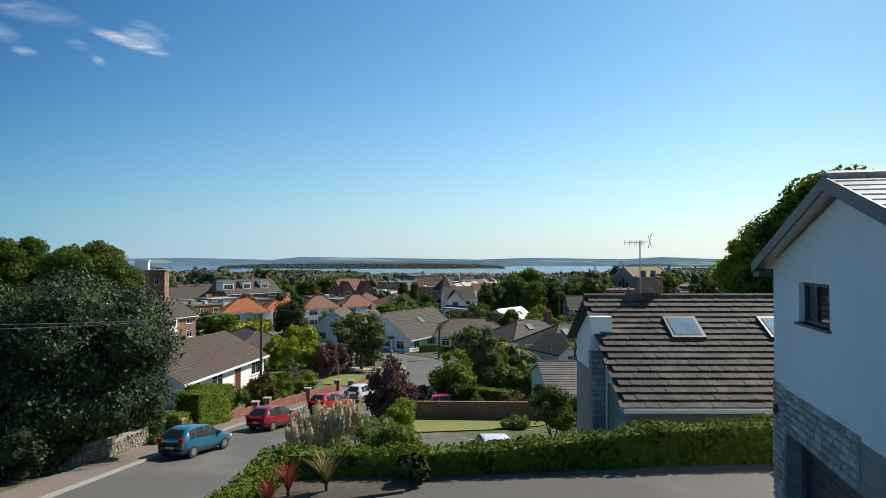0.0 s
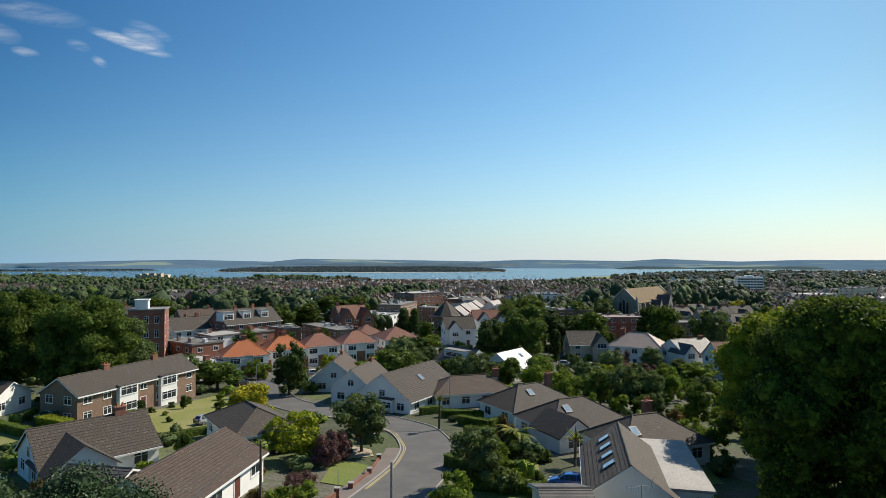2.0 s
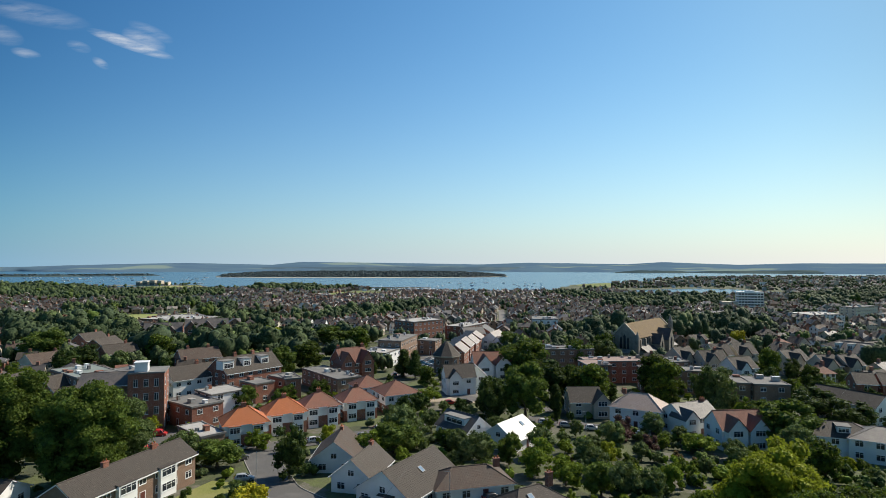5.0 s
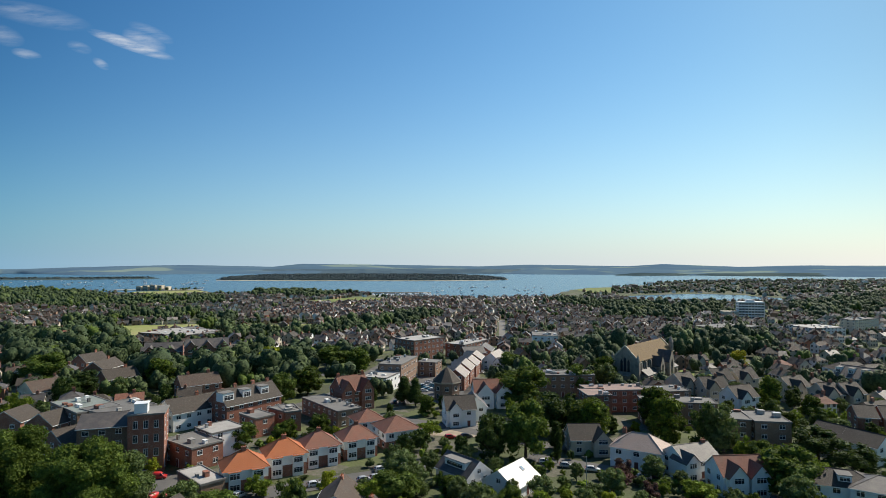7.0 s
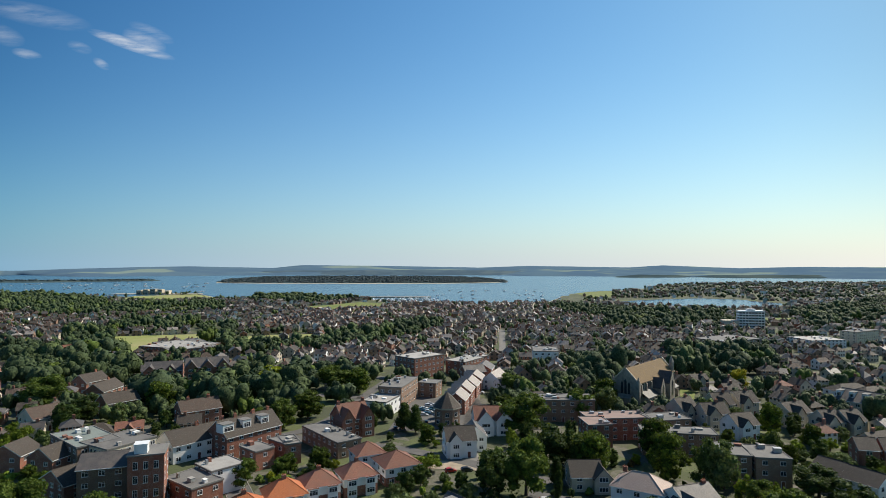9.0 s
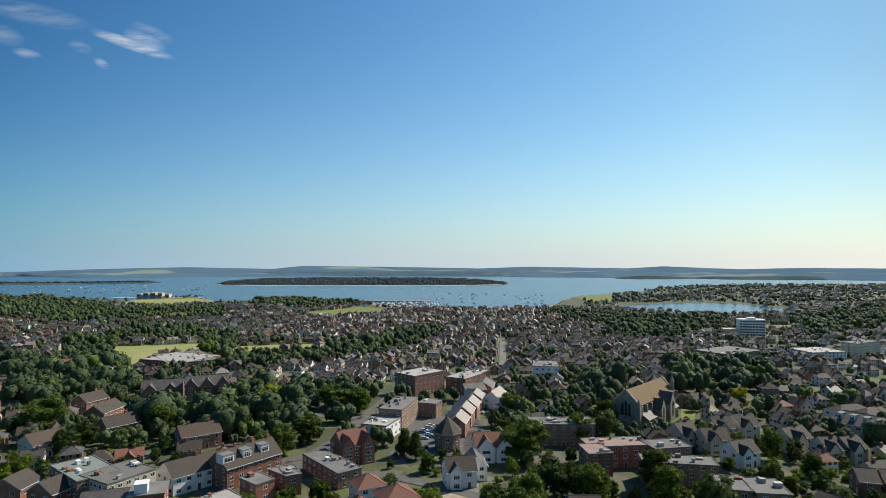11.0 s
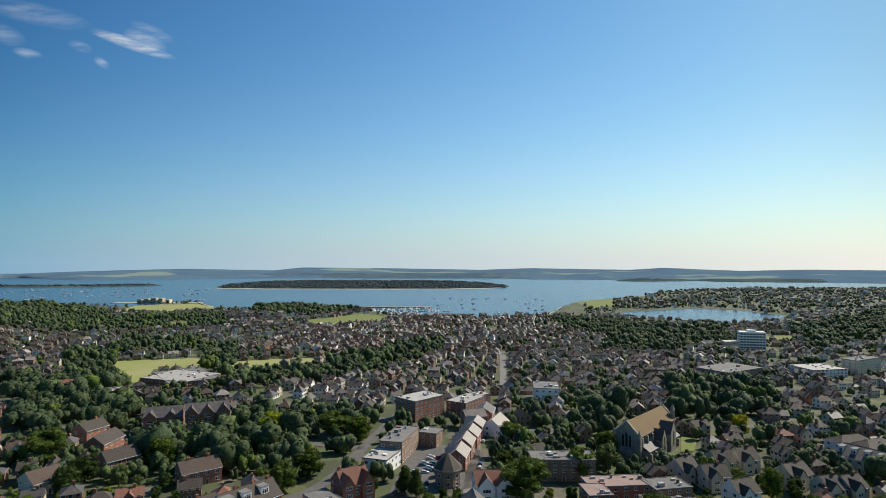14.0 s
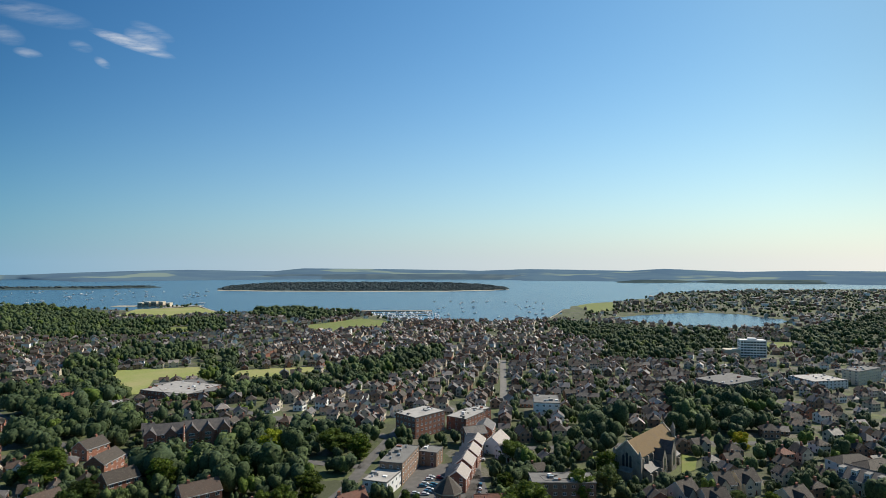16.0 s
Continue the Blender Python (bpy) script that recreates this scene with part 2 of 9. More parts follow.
M["orange_tile"] = coursed("orange_clay_tiles", (0.5, 0.145, 0.045), (0.58, 0.2, 0.065), (0.25, 0.07, 0.03), 0.22, 0.2, 0.02, 0.8, (0.4, 0.13, 0.05), 0.1)
M["red_tile"] = coursed("red_brown_clay_tiles", (0.246, 0.098, 0.061), (0.303, 0.127, 0.082), (0.123, 0.049, 0.033), 0.22, 0.2, 0.02, 0.8, (0.180, 0.090, 0.061), 0.18)
M["slate"] = coursed("grey_slate", (0.0702, 0.0638, 0.0624), (0.0963, 0.0874, 0.0835), (0.0369, 0.0344, 0.0335), 0.3, 0.25, 0.012, 0.6, (0.111, 0.0966, 0.0835), 0.2)
# slate raised towards pinkish white; sun glint on the slopes is in the colour
M["pale_slate"] = coursed("pale_slate", (0.33, 0.285, 0.25), (0.42, 0.365, 0.32), (0.18, 0.155, 0.14), 0.6, 0.3, 0.015, 0.6, None, 0.12)
M["pink_tile"] = coursed("weathered_pink_tiles", (0.5, 0.37, 0.3), (0.6, 0.46, 0.38), (0.3, 0.22, 0.18), 0.25, 0.22, 0.02, 0.6, (0.42, 0.3, 0.24), 0.1)
# near-white copy of the pale slate: the sun's glare put into its colour
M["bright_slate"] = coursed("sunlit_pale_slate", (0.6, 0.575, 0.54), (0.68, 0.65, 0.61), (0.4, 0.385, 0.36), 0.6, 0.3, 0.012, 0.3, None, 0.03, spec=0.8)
M["gold_tile"] = coursed("lichened_church_tiles", (0.189, 0.115, 0.0434), (0.236, 0.155, 0.0558), (0.0828, 0.0518, 0.0254), 0.25, 0.25, 0.02, 0.85, (0.142, 0.0917, 0.0459), lichen=(0.266, 0.19, 0.0508))
M["glass"] = glassy("window_glass", (0.035, 0.042, 0.05), 0.05)
M["sky_pane"] = glassy("skylight_glass", (0.5, 0.55, 0.6), 0.08, 0, 0.75)
M["door"] = surf("painted_door", (0.1, 0.03, 0.025), (0.14, 0.045, 0.035), None, 3, 1, 0.4, 0.05, 0.003)
LEAVES = {
    "leaf_mid": ("green", (0.08, 0.122, 0.022), (0.145, 0.195, 0.037), (0.11, 0.165, 0.026), 0.4),
    "leaf_dark": ("dark_green", (0.036, 0.064, 0.016), (0.085, 0.124, 0.028), (0.058, 0.095, 0.02), 0.32),
    "leaf_light": ("bright_green", (0.14, 0.205, 0.022), (0.24, 0.3, 0.04), (0.18, 0.25, 0.028), 0.45),
    "leaf_grey": ("grey_green", (0.105, 0.145, 0.05), (0.17, 0.21, 0.085), (0.12, 0.17, 0.05), 0.35),
    "leaf_yellow": ("golden", (0.4, 0.35, 0.02), (0.52, 0.46, 0.035), (0.34, 0.34, 0.025), 0.28),
    "leaf_purple": ("purple", (0.15, 0.068, 0.078), (0.22, 0.11, 0.115), (0.12, 0.06, 0.06), 0.3),
    # green for distant woods, with blue added to imitate haze
    "leaf_wood": ("hazed_green", (0.056, 0.085, 0.035), (0.115, 0.15, 0.056), (0.083, 0.118, 0.043), 0.32),
    # far pines: pale blue-green that stands in for haze
    "leaf_pine": ("hazed_pine", (0.1, 0.135, 0.14), (0.125, 0.16, 0.16), (0.11, 0.145, 0.148), 0.25),
    # darker green for distant woods, likewise blued for haze
    "leaf_dim": ("hazed_dim_green", (0.041, 0.064, 0.031), (0.08, 0.108, 0.046), (0.059, 0.085, 0.038), 0.28),
    "leaf_oak": ("oak_green", (0.034, 0.058, 0.008), (0.17, 0.225, 0.024), (0.105, 0.155, 0.016), 0.3),
    "leaf_lime": ("lime", (0.24, 0.28, 0.02), (0.36, 0.38, 0.035), (0.28, 0.31, 0.025), 0.45),
    "leaf_hedge": ("hedge_green", (0.065, 0.11, 0.014), (0.19, 0.26, 0.03), (0.13, 0.19, 0.02), 0.22),
    "leaf_laurel": ("dark_glossy", (0.016, 0.032, 0.014), (0.05, 0.086, 0.028), (0.03, 0.056, 0.02), 0.06),
    "leaf_rust": ("russet", (0.13, 0.07, 0.03), (0.19, 0.115, 0.04), (0.12, 0.1, 0.035), 0.3),
}
for key, (word, a, b, c, thin) in LEAVES.items():
    M[key] = leaf(word + "_leaves", a, b, c, 0.25, thin)
    if key in ("leaf_laurel", "leaf_oak"):
        M[key].node_tree.nodes["Principled BSDF"].inputs["Roughness"].default_value = 0.5
        M[key].node_tree.nodes["Principled BSDF"].inputs["Specular IOR Level"].default_value = 0.22 if key == "leaf_laurel" else 0.1
    M[key + "_spray"] = leaf(word + "_sprays", a, b, c, 0.25, thin, False)
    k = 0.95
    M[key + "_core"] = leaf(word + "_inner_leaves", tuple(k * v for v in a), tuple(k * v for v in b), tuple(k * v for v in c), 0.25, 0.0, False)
M["plume"] = leaf("straw_plumes", (0.8, 0.68, 0.48), (0.86, 0.75, 0.56), (0.74, 0.62, 0.44), 0.08, 0.6, False)
M["flax_leaf"] = leaf("bronze_flax", (0.2, 0.17, 0.06), (0.32, 0.25, 0.1), (0.16, 0.16, 0.05), 0.2, 0.2, False)
M["flax_red"] = leaf("red_flax", (0.3, 0.06, 0.04), (0.42, 0.12, 0.07), (0.25, 0.08, 0.05), 0.2, 0.2, False)
M["frond_leaf"] = leaf("palm_fronds", (0.12, 0.16, 0.03), (0.2, 0.22, 0.04), (0.26, 0.2, 0.03), 0.2, 0.2, False)
M["rubber"] = surf("tyre_rubber", (0.018, 0.018, 0.018), (0.028, 0.028, 0.028), None, 20, 1, 0.85, 0.1, 0.003)
M["alloy"] = glassy("alloy_rim", (0.45, 0.46, 0.47), 0.3, 0, 0.8)
M["lamp_red"] = glassy("red_lens", (0.35, 0.015, 0.015), 0.15)
M["lamp_clear"] = glassy("clear_lens", (0.6, 0.6, 0.58), 0.1)
M["plate"] = surf("plate_yellow", (0.6, 0.45, 0.06), (0.65, 0.5, 0.08), None, 8, 1, 0.5, 0.0)
for key, col in (("blue", (0.012, 0.13, 0.22)), ("red", (0.28, 0.012, 0.022)), ("white", (0.72, 0.73, 0.74)), ("silver", (0.42, 0.44, 0.46)),
                 ("dark", (0.02, 0.022, 0.028)), ("scarlet", (0.5, 0.02, 0.015)), ("bright_blue", (0.01, 0.12, 0.45))):
    M["paint_" + key] = glassy("car_paint_" + key, col, 0.35, 0.8)

# ---- mesh tools ----
class Build:
    """Gathers faces, with the metres on each face's plane as its layout."""

    def __init__(self):
        self.v, self.f, self.m = [], [], []

    def face(self, pts, mi=0):
        k = len(self.v)
        self.v += [tuple(p) for p in pts]
        self.f.append(tuple(range(k, k + len(pts))))
        self.m.append(mi)

    def box(self, x0, x1, y0, y1, z0, z1, mi=0, under=True):
        a = [(x0, y0), (x1, y0), (x1, y1), (x0, y1)]
        for i in range(4):
            p, q = a[i], a[(i + 1) % 4]
            self.face([(*p, z0), (*q, z0), (*q, z1), (*p, z1)], mi)
        self.face([(*p, z1) for p in a], mi)
        if under:
            self.face([(*p, z0) for p in reversed(a)], mi)

    def slab(self, pts, thick, mi=0):
        """A plate: the polygon pts on top, its copy thick below, and the rim."""
        low = [(p[0], p[1], p[2] - thick) for p in pts]
        self.face(pts, mi), self.face(low[::-1], mi)
        for i in range(len(pts)):
            j = (i + 1) % len(pts)
            self.face([low[i], low[j], pts[j], pts[i]], mi)

    def tube(self, a, b, ra, rb, n=8, mi=0, cap=True):
        a, b = Vector(a), Vector(b)
        d = (b - a).normalized()
        s = d.orthogonal().normalized()
        t = d.cross(s)
        ring = [[c + r * (math.cos(2 * math.pi * i / n) * s + math.sin(2 * math.pi * i / n) * t) for i in range(n)] for c, r in ((a, ra), (b, rb))]
        for i in range(n):
            j = (i + 1) % n
            self.face([ring[0][i], ring[0][j], ring[1][j], ring[1][i]], mi)
        if cap:
            self.face(ring[1], mi), self.face(ring[0][::-1], mi)

    def mesh(self, name, mats):
        me = bpy.data.meshes.new(name)
        me.from_pydata(self.v, [], self.f)
        for m in mats:
            me.materials.append(m)
        me.polygons.foreach_set("material_index", self.m)
        co = np.array(self.v, dtype=float)
        uv = []
        for p in self.f:
            q = co[list(p)]
            nrm = np.cross(q[1] - q[0], q[2] - q[0])
            nrm /= np.linalg.norm(nrm) + 1e-9
            u = np.array((-nrm[1], nrm[0], 0.0)) if abs(nrm[2]) < 0.995 else np.array((1.0, 0, 0))
            u /= np.linalg.norm(u)
            w = np.cross(nrm, u)
            uv.append(np.stack((q @ u, q @ w), 1))
        me.uv_layers.new(name="metres").data.foreach_set("uv", np.concatenate(uv).ravel())
        return me


def part(name, made, mat, parent=None, label="", at=None):
    mats = [M[k] if isinstance(k, str) else k for k in (mat if isinstance(mat, (list, tuple)) else [mat])]
    me = made if isinstance(made, bpy.types.Mesh) else made.mesh(name, mats)
    ob = new(name, me)
    if parent is not None:
        ob.parent = parent
    if at is not None:
        ob.matrix_basis = at
    return tagged(ob, label) if label else ob


def quick_mesh(name, co, faces, mats, index=None):
    """A large mesh from arrays: co (n, 3), faces (m, k)."""
    me = bpy.data.meshes.new(name)
    k = faces.shape[1]
    me.vertices.add(len(co)), me.loops.add(faces.size), me.polygons.add(len(faces))
    me.vertices.foreach_set("co", np.asarray(co, dtype=np.float32).ravel())
    me.loops.foreach_set("vertex_index", faces.ravel().astype(np.int32))
    me.polygons.foreach_set("loop_start", np.arange(0, faces.size, k, dtype=np.int32))
    for m in mats:
        me.materials.append(m)
    if index is not None:
        me.polygons.foreach_set("material_index", np.asarray(index, dtype=np.int32))
    me.update(calc_edges=True)
    return me


# ---- the lie of the land ----
GY = [-60, 0, 17, 28, 46, 75, 100, 136, 200, 270, 360, 500, 700, 1000, 1250, 1400]
GZ = [31, 28, 26.2, 24.6, 22.4, 20.5, 19, 16.8, 15.5, 14, 13, 9, 6, 3.5, 1.2, 1]


def ground_z(y):
    return np.interp(y, GY, GZ)


# the coast: slope across (x / y) against the distance ahead of the water's edge
COAST_U = [-1.2, -0.66, -0.53, -0.465, -0.42, -0.388, -0.34, -0.316, -0.256, -0.14, -0.083, 0.04, 0.16, 0.178, 0.19, 0.2, 0.215, 0.24, 0.29, 0.35, 0.362, 0.44, 0.59, 0.75, 1.2]
COAST_Y = [1750, 1440, 1370, 1460, 1530, 1340, 1290, 1400, 1455, 1330, 1110, 1100, 1130, 1200, 1290, 1400, 1520, 1600, 1670, 1860, 2090, 2250, 2380, 2420, 2480]
LAKE_U = [0.265, 0.318, 0.375, 0.423, 0.49, 0.538, 0.576, 0.586]
LAKE_NEAR = [1165, 1105, 1065, 1002, 994, 1020, 1095, 1140]
LAKE_FAR = [1180, 1242, 1296, 1325, 1282, 1204, 1147, 1140]


def is_land(x, y):
    u = x / np.maximum(y, 1)
    on = y < np.interp(u, COAST_U, COAST_Y)
    lake = (u > LAKE_U[0]) & (u < LAKE_U[-1]) & (y > np.interp(u, LAKE_U, LAKE_NEAR)) & (y < np.interp(u, LAKE_U, LAKE_FAR))
    return on & ~lake


rows_y = np.concatenate((np.arange(-60, 140, 2.0), np.arange(140, 420, 4), np.arange(420, 900, 8), np.arange(900, 1500, 9), np.arange(1500, 2700, 24)))
cols_u = np.linspace(-1, 1, 161)
gx = cols_u[None, :] * np.maximum(rows_y * 1.15, 80)[:, None]
gy = np.repeat(rows_y[:, None], len(cols_u), 1)
gz = np.where(is_land(gx, gy), ground_z(gy), -2.5)
nr, nc = gx.shape
gi = np.arange(nr * nc).reshape(nr, nc)
gf = np.stack((gi[:-1, :-1], gi[:-1, 1:], gi[1:, 1:], gi[1:, :-1]), -1).reshape(-1, 4)
def parcels(name):
    """Gardens seen from afar: plots of lawn, dry grass, beds and paving, with rough edges."""
    m, n, l, p = node_mat(name)
    g, warp = n.new("ShaderNodeNewGeometry"), n.new("ShaderNodeTexNoise")
    warp.inputs["Scale"].default_value = 0.25
    l.new(g.outputs["Position"], warp.inputs["Vector"])
    mul, add, v = n.new("ShaderNodeVectorMath"), n.new("ShaderNodeVectorMath"), n.new("ShaderNodeTexVoronoi")
    mul.operation = "SCALE"
    mul.inputs["Scale"].default_value = 5.0
    l.new(warp.outputs["Color"], mul.inputs[0]), l.new(mul.outputs[0], add.inputs[0]), l.new(g.outputs["Position"], add.inputs[1])
    v.voronoi_dimensions = "2D"
    v.inputs["Scale"].default_value = 0.12
    l.new(add.outputs[0], v.inputs["Vector"])
    r = n.new("ShaderNodeValToRGB")
    r.color_ramp.interpolation = "CONSTANT"
    tones = ((0.0, (0.042, 0.052, 0.022)), (0.34, (0.062, 0.085, 0.024)), (0.56, (0.1, 0.128, 0.034)), (0.7, (0.145, 0.132, 0.112)), (0.84, (0.075, 0.078, 0.05)), (0.92, (0.14, 0.155, 0.045)))
    for k, (at, col) in enumerate(tones):
        e = r.color_ramp.elements[k] if k < 2 else r.color_ramp.elements.new(at)
        e.position, e.color = at, (*col, 1)
    l.new(v.outputs["Color"], r.inputs["Fac"])
    col = mixed(n, l, noisy(n, l, 0.9, 5, 0.35, 0.75), r.outputs[0], (0.055, 0.066, 0.028))
    col = mixed(n, l, noisy(n, l, 6.0, 3, 0.45, 0.8), col, (0.11, 0.105, 0.06))
    l.new(col, p.inputs["Base Color"])
    p.inputs["Roughness"].default_value = 0.95
    bumped(n, l, p, noisy(n, l, 2.0, 5), 0.5, 0.15)
    return m


M["earth"] = parcels("garden_ground")
land = tagged(new("ground", quick_mesh("ground", np.stack((gx, gy, gz), -1).reshape(-1, 3), gf, [M["earth"]])), "sloping ground of gardens and verges down to the harbour", "ground", kind="structure")

# water: one sheet out to the far shore
m, n, l, p = node_mat("harbour_water")
l.new(mixed(n, l, noisy(n, l, 0.006, 4), (0.02, 0.06, 0.1), (0.035, 0.085, 0.125)), p.inputs["Base Color"])
p.inputs["Roughness"].default_value = 0.22
bumped(n, l, p, noisy(n, l, 0.25, 4, 0.2, 0.8), 0.5, 0.5)
M["water"] = m
b = Build()
ring = [(4900 * math.sin(a), 4900 * math.cos(a), 0) for a in np.linspace(-1.2, 1.2, 49)]
b.face([(-1500, 600, 0)] + ring + [(1500, 600, 0)])
tagged(part("water", b, "water"), "calm blue harbour water with light ripples", "water", kind="structure")


def scan(poly, step=6.0, lift=0.0, z=None):
    """A polygon of plan corners laid over the land in strips."""
    ys = [q[1] for q in poly]
    cuts = sorted(set([min(ys), max(ys)] + [float(v) for v in np.arange(min(ys) + step, max(ys), step)] + ys))
    b, last = Build(), None
    for y in cuts:
        y_in = min(max(y, min(ys) + 1e-3), max(ys) - 1e-3)
        xs = []
        for i in range(len(poly)):
            (xa, ya), (xb, yb) = poly[i], poly[(i + 1) % len(poly)]
            if (ya - y_in) * (yb - y_in) < 0:
                xs.append(xa + (xb - xa) * (y_in - ya) / (yb - ya))
        if len(xs) < 2:
            continue
        h = (float(ground_z(y)) if z is None else z) + lift
        row = ((min(xs), y, h), (max(xs), y, h))
        if last:
            b.face([last[0], last[1], row[1], row[0]])
        last = row
    return b


def ribbon(points, wide, lift=0.05, step=2.0, thick=0.0):
    """A strip along a plan line, laid on the land."""
    pts = [Vector(q) for q in points]
    line = []
    for i in range(len(pts) - 1):
        k = max(1, int((pts[i + 1] - pts[i]).length / step))
        line += [pts[i].lerp(pts[i + 1], j / k) for j in range(k)]
    line.append(pts[-1])
    for _ in range(3):
        line = [line[0]] + [(line[i - 1] + line[i] * 2 + line[i + 1]) / 4 for i in range(1, len(line) - 1)] + [line[-1]]
    b, last = Build(), None
    for i, q in enumerate(line):
        d = (line[min(i + 1, len(line) - 1)] - line[max(i - 1, 0)]).normalized()
        s = Vector((-d.y, d.x)) * wide / 2
        row = [(w.x, w.y, float(ground_z(w.y)) + lift) for w in (q - s, q + s)]
        if last:
            b.face([last[0], row[0], row[1], last[1]])
            if thick:
                for k in (0, 1):
                    lo = [(*last[k][:2], last[k][2] - thick), (*row[k][:2], row[k][2] - thick)]
                    b.face([last[k], row[k], lo[1], lo[0]])
        last = row
    return b

# ---- far shore, island and spit ----
def far_land(name, label, u_list, near, top, crest, mats, back=250.0, rows=9, rough=0.12):
    """A long low land form: slopes across, distance of its shore and of its crest, and the crest's height."""
    us = np.linspace(u_list[0], u_list[-1], 260)
    yn, yt, zt = np.interp(us, u_list, near), np.interp(us, u_list, top), np.interp(us, u_list, crest)
    rng = np.random.RandomState(len(name))
    co = []
    for k in range(rows + 1):
        f = min(1.0, k / (rows - 1))
        y = yn + (yt - yn) * f + (back if k == rows else 0)
        z = zt * (f ** 0.8) if k < rows else np.zeros_like(zt) - 1
        wob = np.convolve(rng.normal(0, 1, len(us) + 12), np.ones(13) / 13, "valid") * rough * zt * (0.3 if k in (0, rows) else 1)
        z = z + (wob if 0 < k < rows else 0) - (0.8 if k == 0 else 0)
        co.append(np.stack((us * y, y, z), -1))
    co = np.stack(co).reshape(-1, 3)
    gi = np.arange(len(co)).reshape(rows + 1, len(us))
    f = np.stack((gi[:-1, :-1], gi[:-1, 1:], gi[1:, 1:], gi[1:, :-1]), -1).reshape(-1, 4)
    return tagged(new(name, quick_mesh(name, co, f, mats)), label, "backdrop", kind="structure")


def patchy(name, a, b, c, s1, s2):
    m, n, l, p = node_mat(name)
    col = mixed(n, l, noisy(n, l, s1, 3, 0.45, 0.58), a, b)
    col = mixed(n, l, noisy(n, l, s2, 2, 0.56, 0.62), col, c)
    l.new(col, p.inputs["Base Color"])
    p.inputs["Roughness"].default_value = 1.0
    p.inputs["Specular IOR Level"].default_value = 0.0
    return m


# distance haze is put into the hills' colour as a blue tint
M["hills"] = patchy("hazed_hills", (0.085, 0.142, 0.205), (0.1, 0.162, 0.215), (0.19, 0.25, 0.23), 0.004, 0.0022)
# wooded ground lightened and blued, so its colour holds the sea haze
M["heath"] = patchy("hazed_wooded_shore", (0.048, 0.075, 0.085), (0.06, 0.09, 0.095), (0.072, 0.1, 0.1), 0.012, 0.004)
SKY_U = [-1.0, -0.72, -0.62, -0.53, -0.43, -0.29, -0.24, -0.09, 0.06, 0.14, 0.31, 0.37, 0.5, 0.6, 0.76, 1.0]
ROW = [488, 487, 483, 480.5, 478, 481, 475.5, 477, 480, 477, 480, 476.5, 482, 480, 481, 481]
crest_y = [4750 / math.sqrt(1 + u * u) for u in SKY_U]
far_land("far_hills", "long hills across the harbour with pale fields, haze in their colour", SKY_U,
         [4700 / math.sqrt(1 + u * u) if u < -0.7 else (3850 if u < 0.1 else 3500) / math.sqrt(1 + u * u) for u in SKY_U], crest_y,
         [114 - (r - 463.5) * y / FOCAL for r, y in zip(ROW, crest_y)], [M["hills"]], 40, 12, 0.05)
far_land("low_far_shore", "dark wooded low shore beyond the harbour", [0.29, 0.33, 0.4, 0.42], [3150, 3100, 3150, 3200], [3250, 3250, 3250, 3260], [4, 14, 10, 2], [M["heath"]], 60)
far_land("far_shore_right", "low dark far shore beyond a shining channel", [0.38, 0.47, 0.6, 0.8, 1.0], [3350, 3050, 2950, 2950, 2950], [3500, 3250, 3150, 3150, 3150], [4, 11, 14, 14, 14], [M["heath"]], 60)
# heath colour shifted to blue: the haze over the water is painted in
M["heath_hazed"] = patchy("hazed_heath_shore", (0.075, 0.115, 0.15), (0.09, 0.135, 0.165), (0.11, 0.15, 0.17), 0.008, 0.003)
far_land("heath_shore", "long heath shore across the harbour, haze in its colour", [-0.36, -0.3, -0.1, 0.1, 0.2, 0.28, 0.3], [3900, 3800, 3750, 3700, 3750, 3850, 3900], [4100, 4050, 4000, 3950, 4000, 4000, 3950], [4, 24, 30, 28, 22, 12, 3], [M["heath_hazed"]], 100)
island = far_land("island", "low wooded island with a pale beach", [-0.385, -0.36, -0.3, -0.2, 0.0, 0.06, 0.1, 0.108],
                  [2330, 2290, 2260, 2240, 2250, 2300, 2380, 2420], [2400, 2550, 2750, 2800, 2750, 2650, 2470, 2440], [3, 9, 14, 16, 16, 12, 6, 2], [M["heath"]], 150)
far_land("island_beach", "thin pale sand beach along the island", [-0.385, -0.3, -0.1, 0.0, 0.08, 0.108], [2305, 2240, 2225, 2235, 2320, 2410], [2345, 2275, 2258, 2265, 2350, 2430], [1.2] * 6, [M["sand"]], 5)
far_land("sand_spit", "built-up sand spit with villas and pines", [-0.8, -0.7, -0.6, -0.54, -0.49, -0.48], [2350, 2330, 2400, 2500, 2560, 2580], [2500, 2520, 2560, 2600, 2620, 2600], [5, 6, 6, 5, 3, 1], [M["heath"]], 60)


# ---- trees, hedges and shrubs ----
def ico(level=1):
    bm = bmesh.new()
    bmesh.ops.create_icosphere(bm, subdivisions=level, radius=1)
    co = np.array([v.co[:] for v in bm.verts])
    f = np.array([[v.index for v in q.verts] for q in bm.faces])
    bm.free()
    return co, f


ICO = ico(1), ico(2)


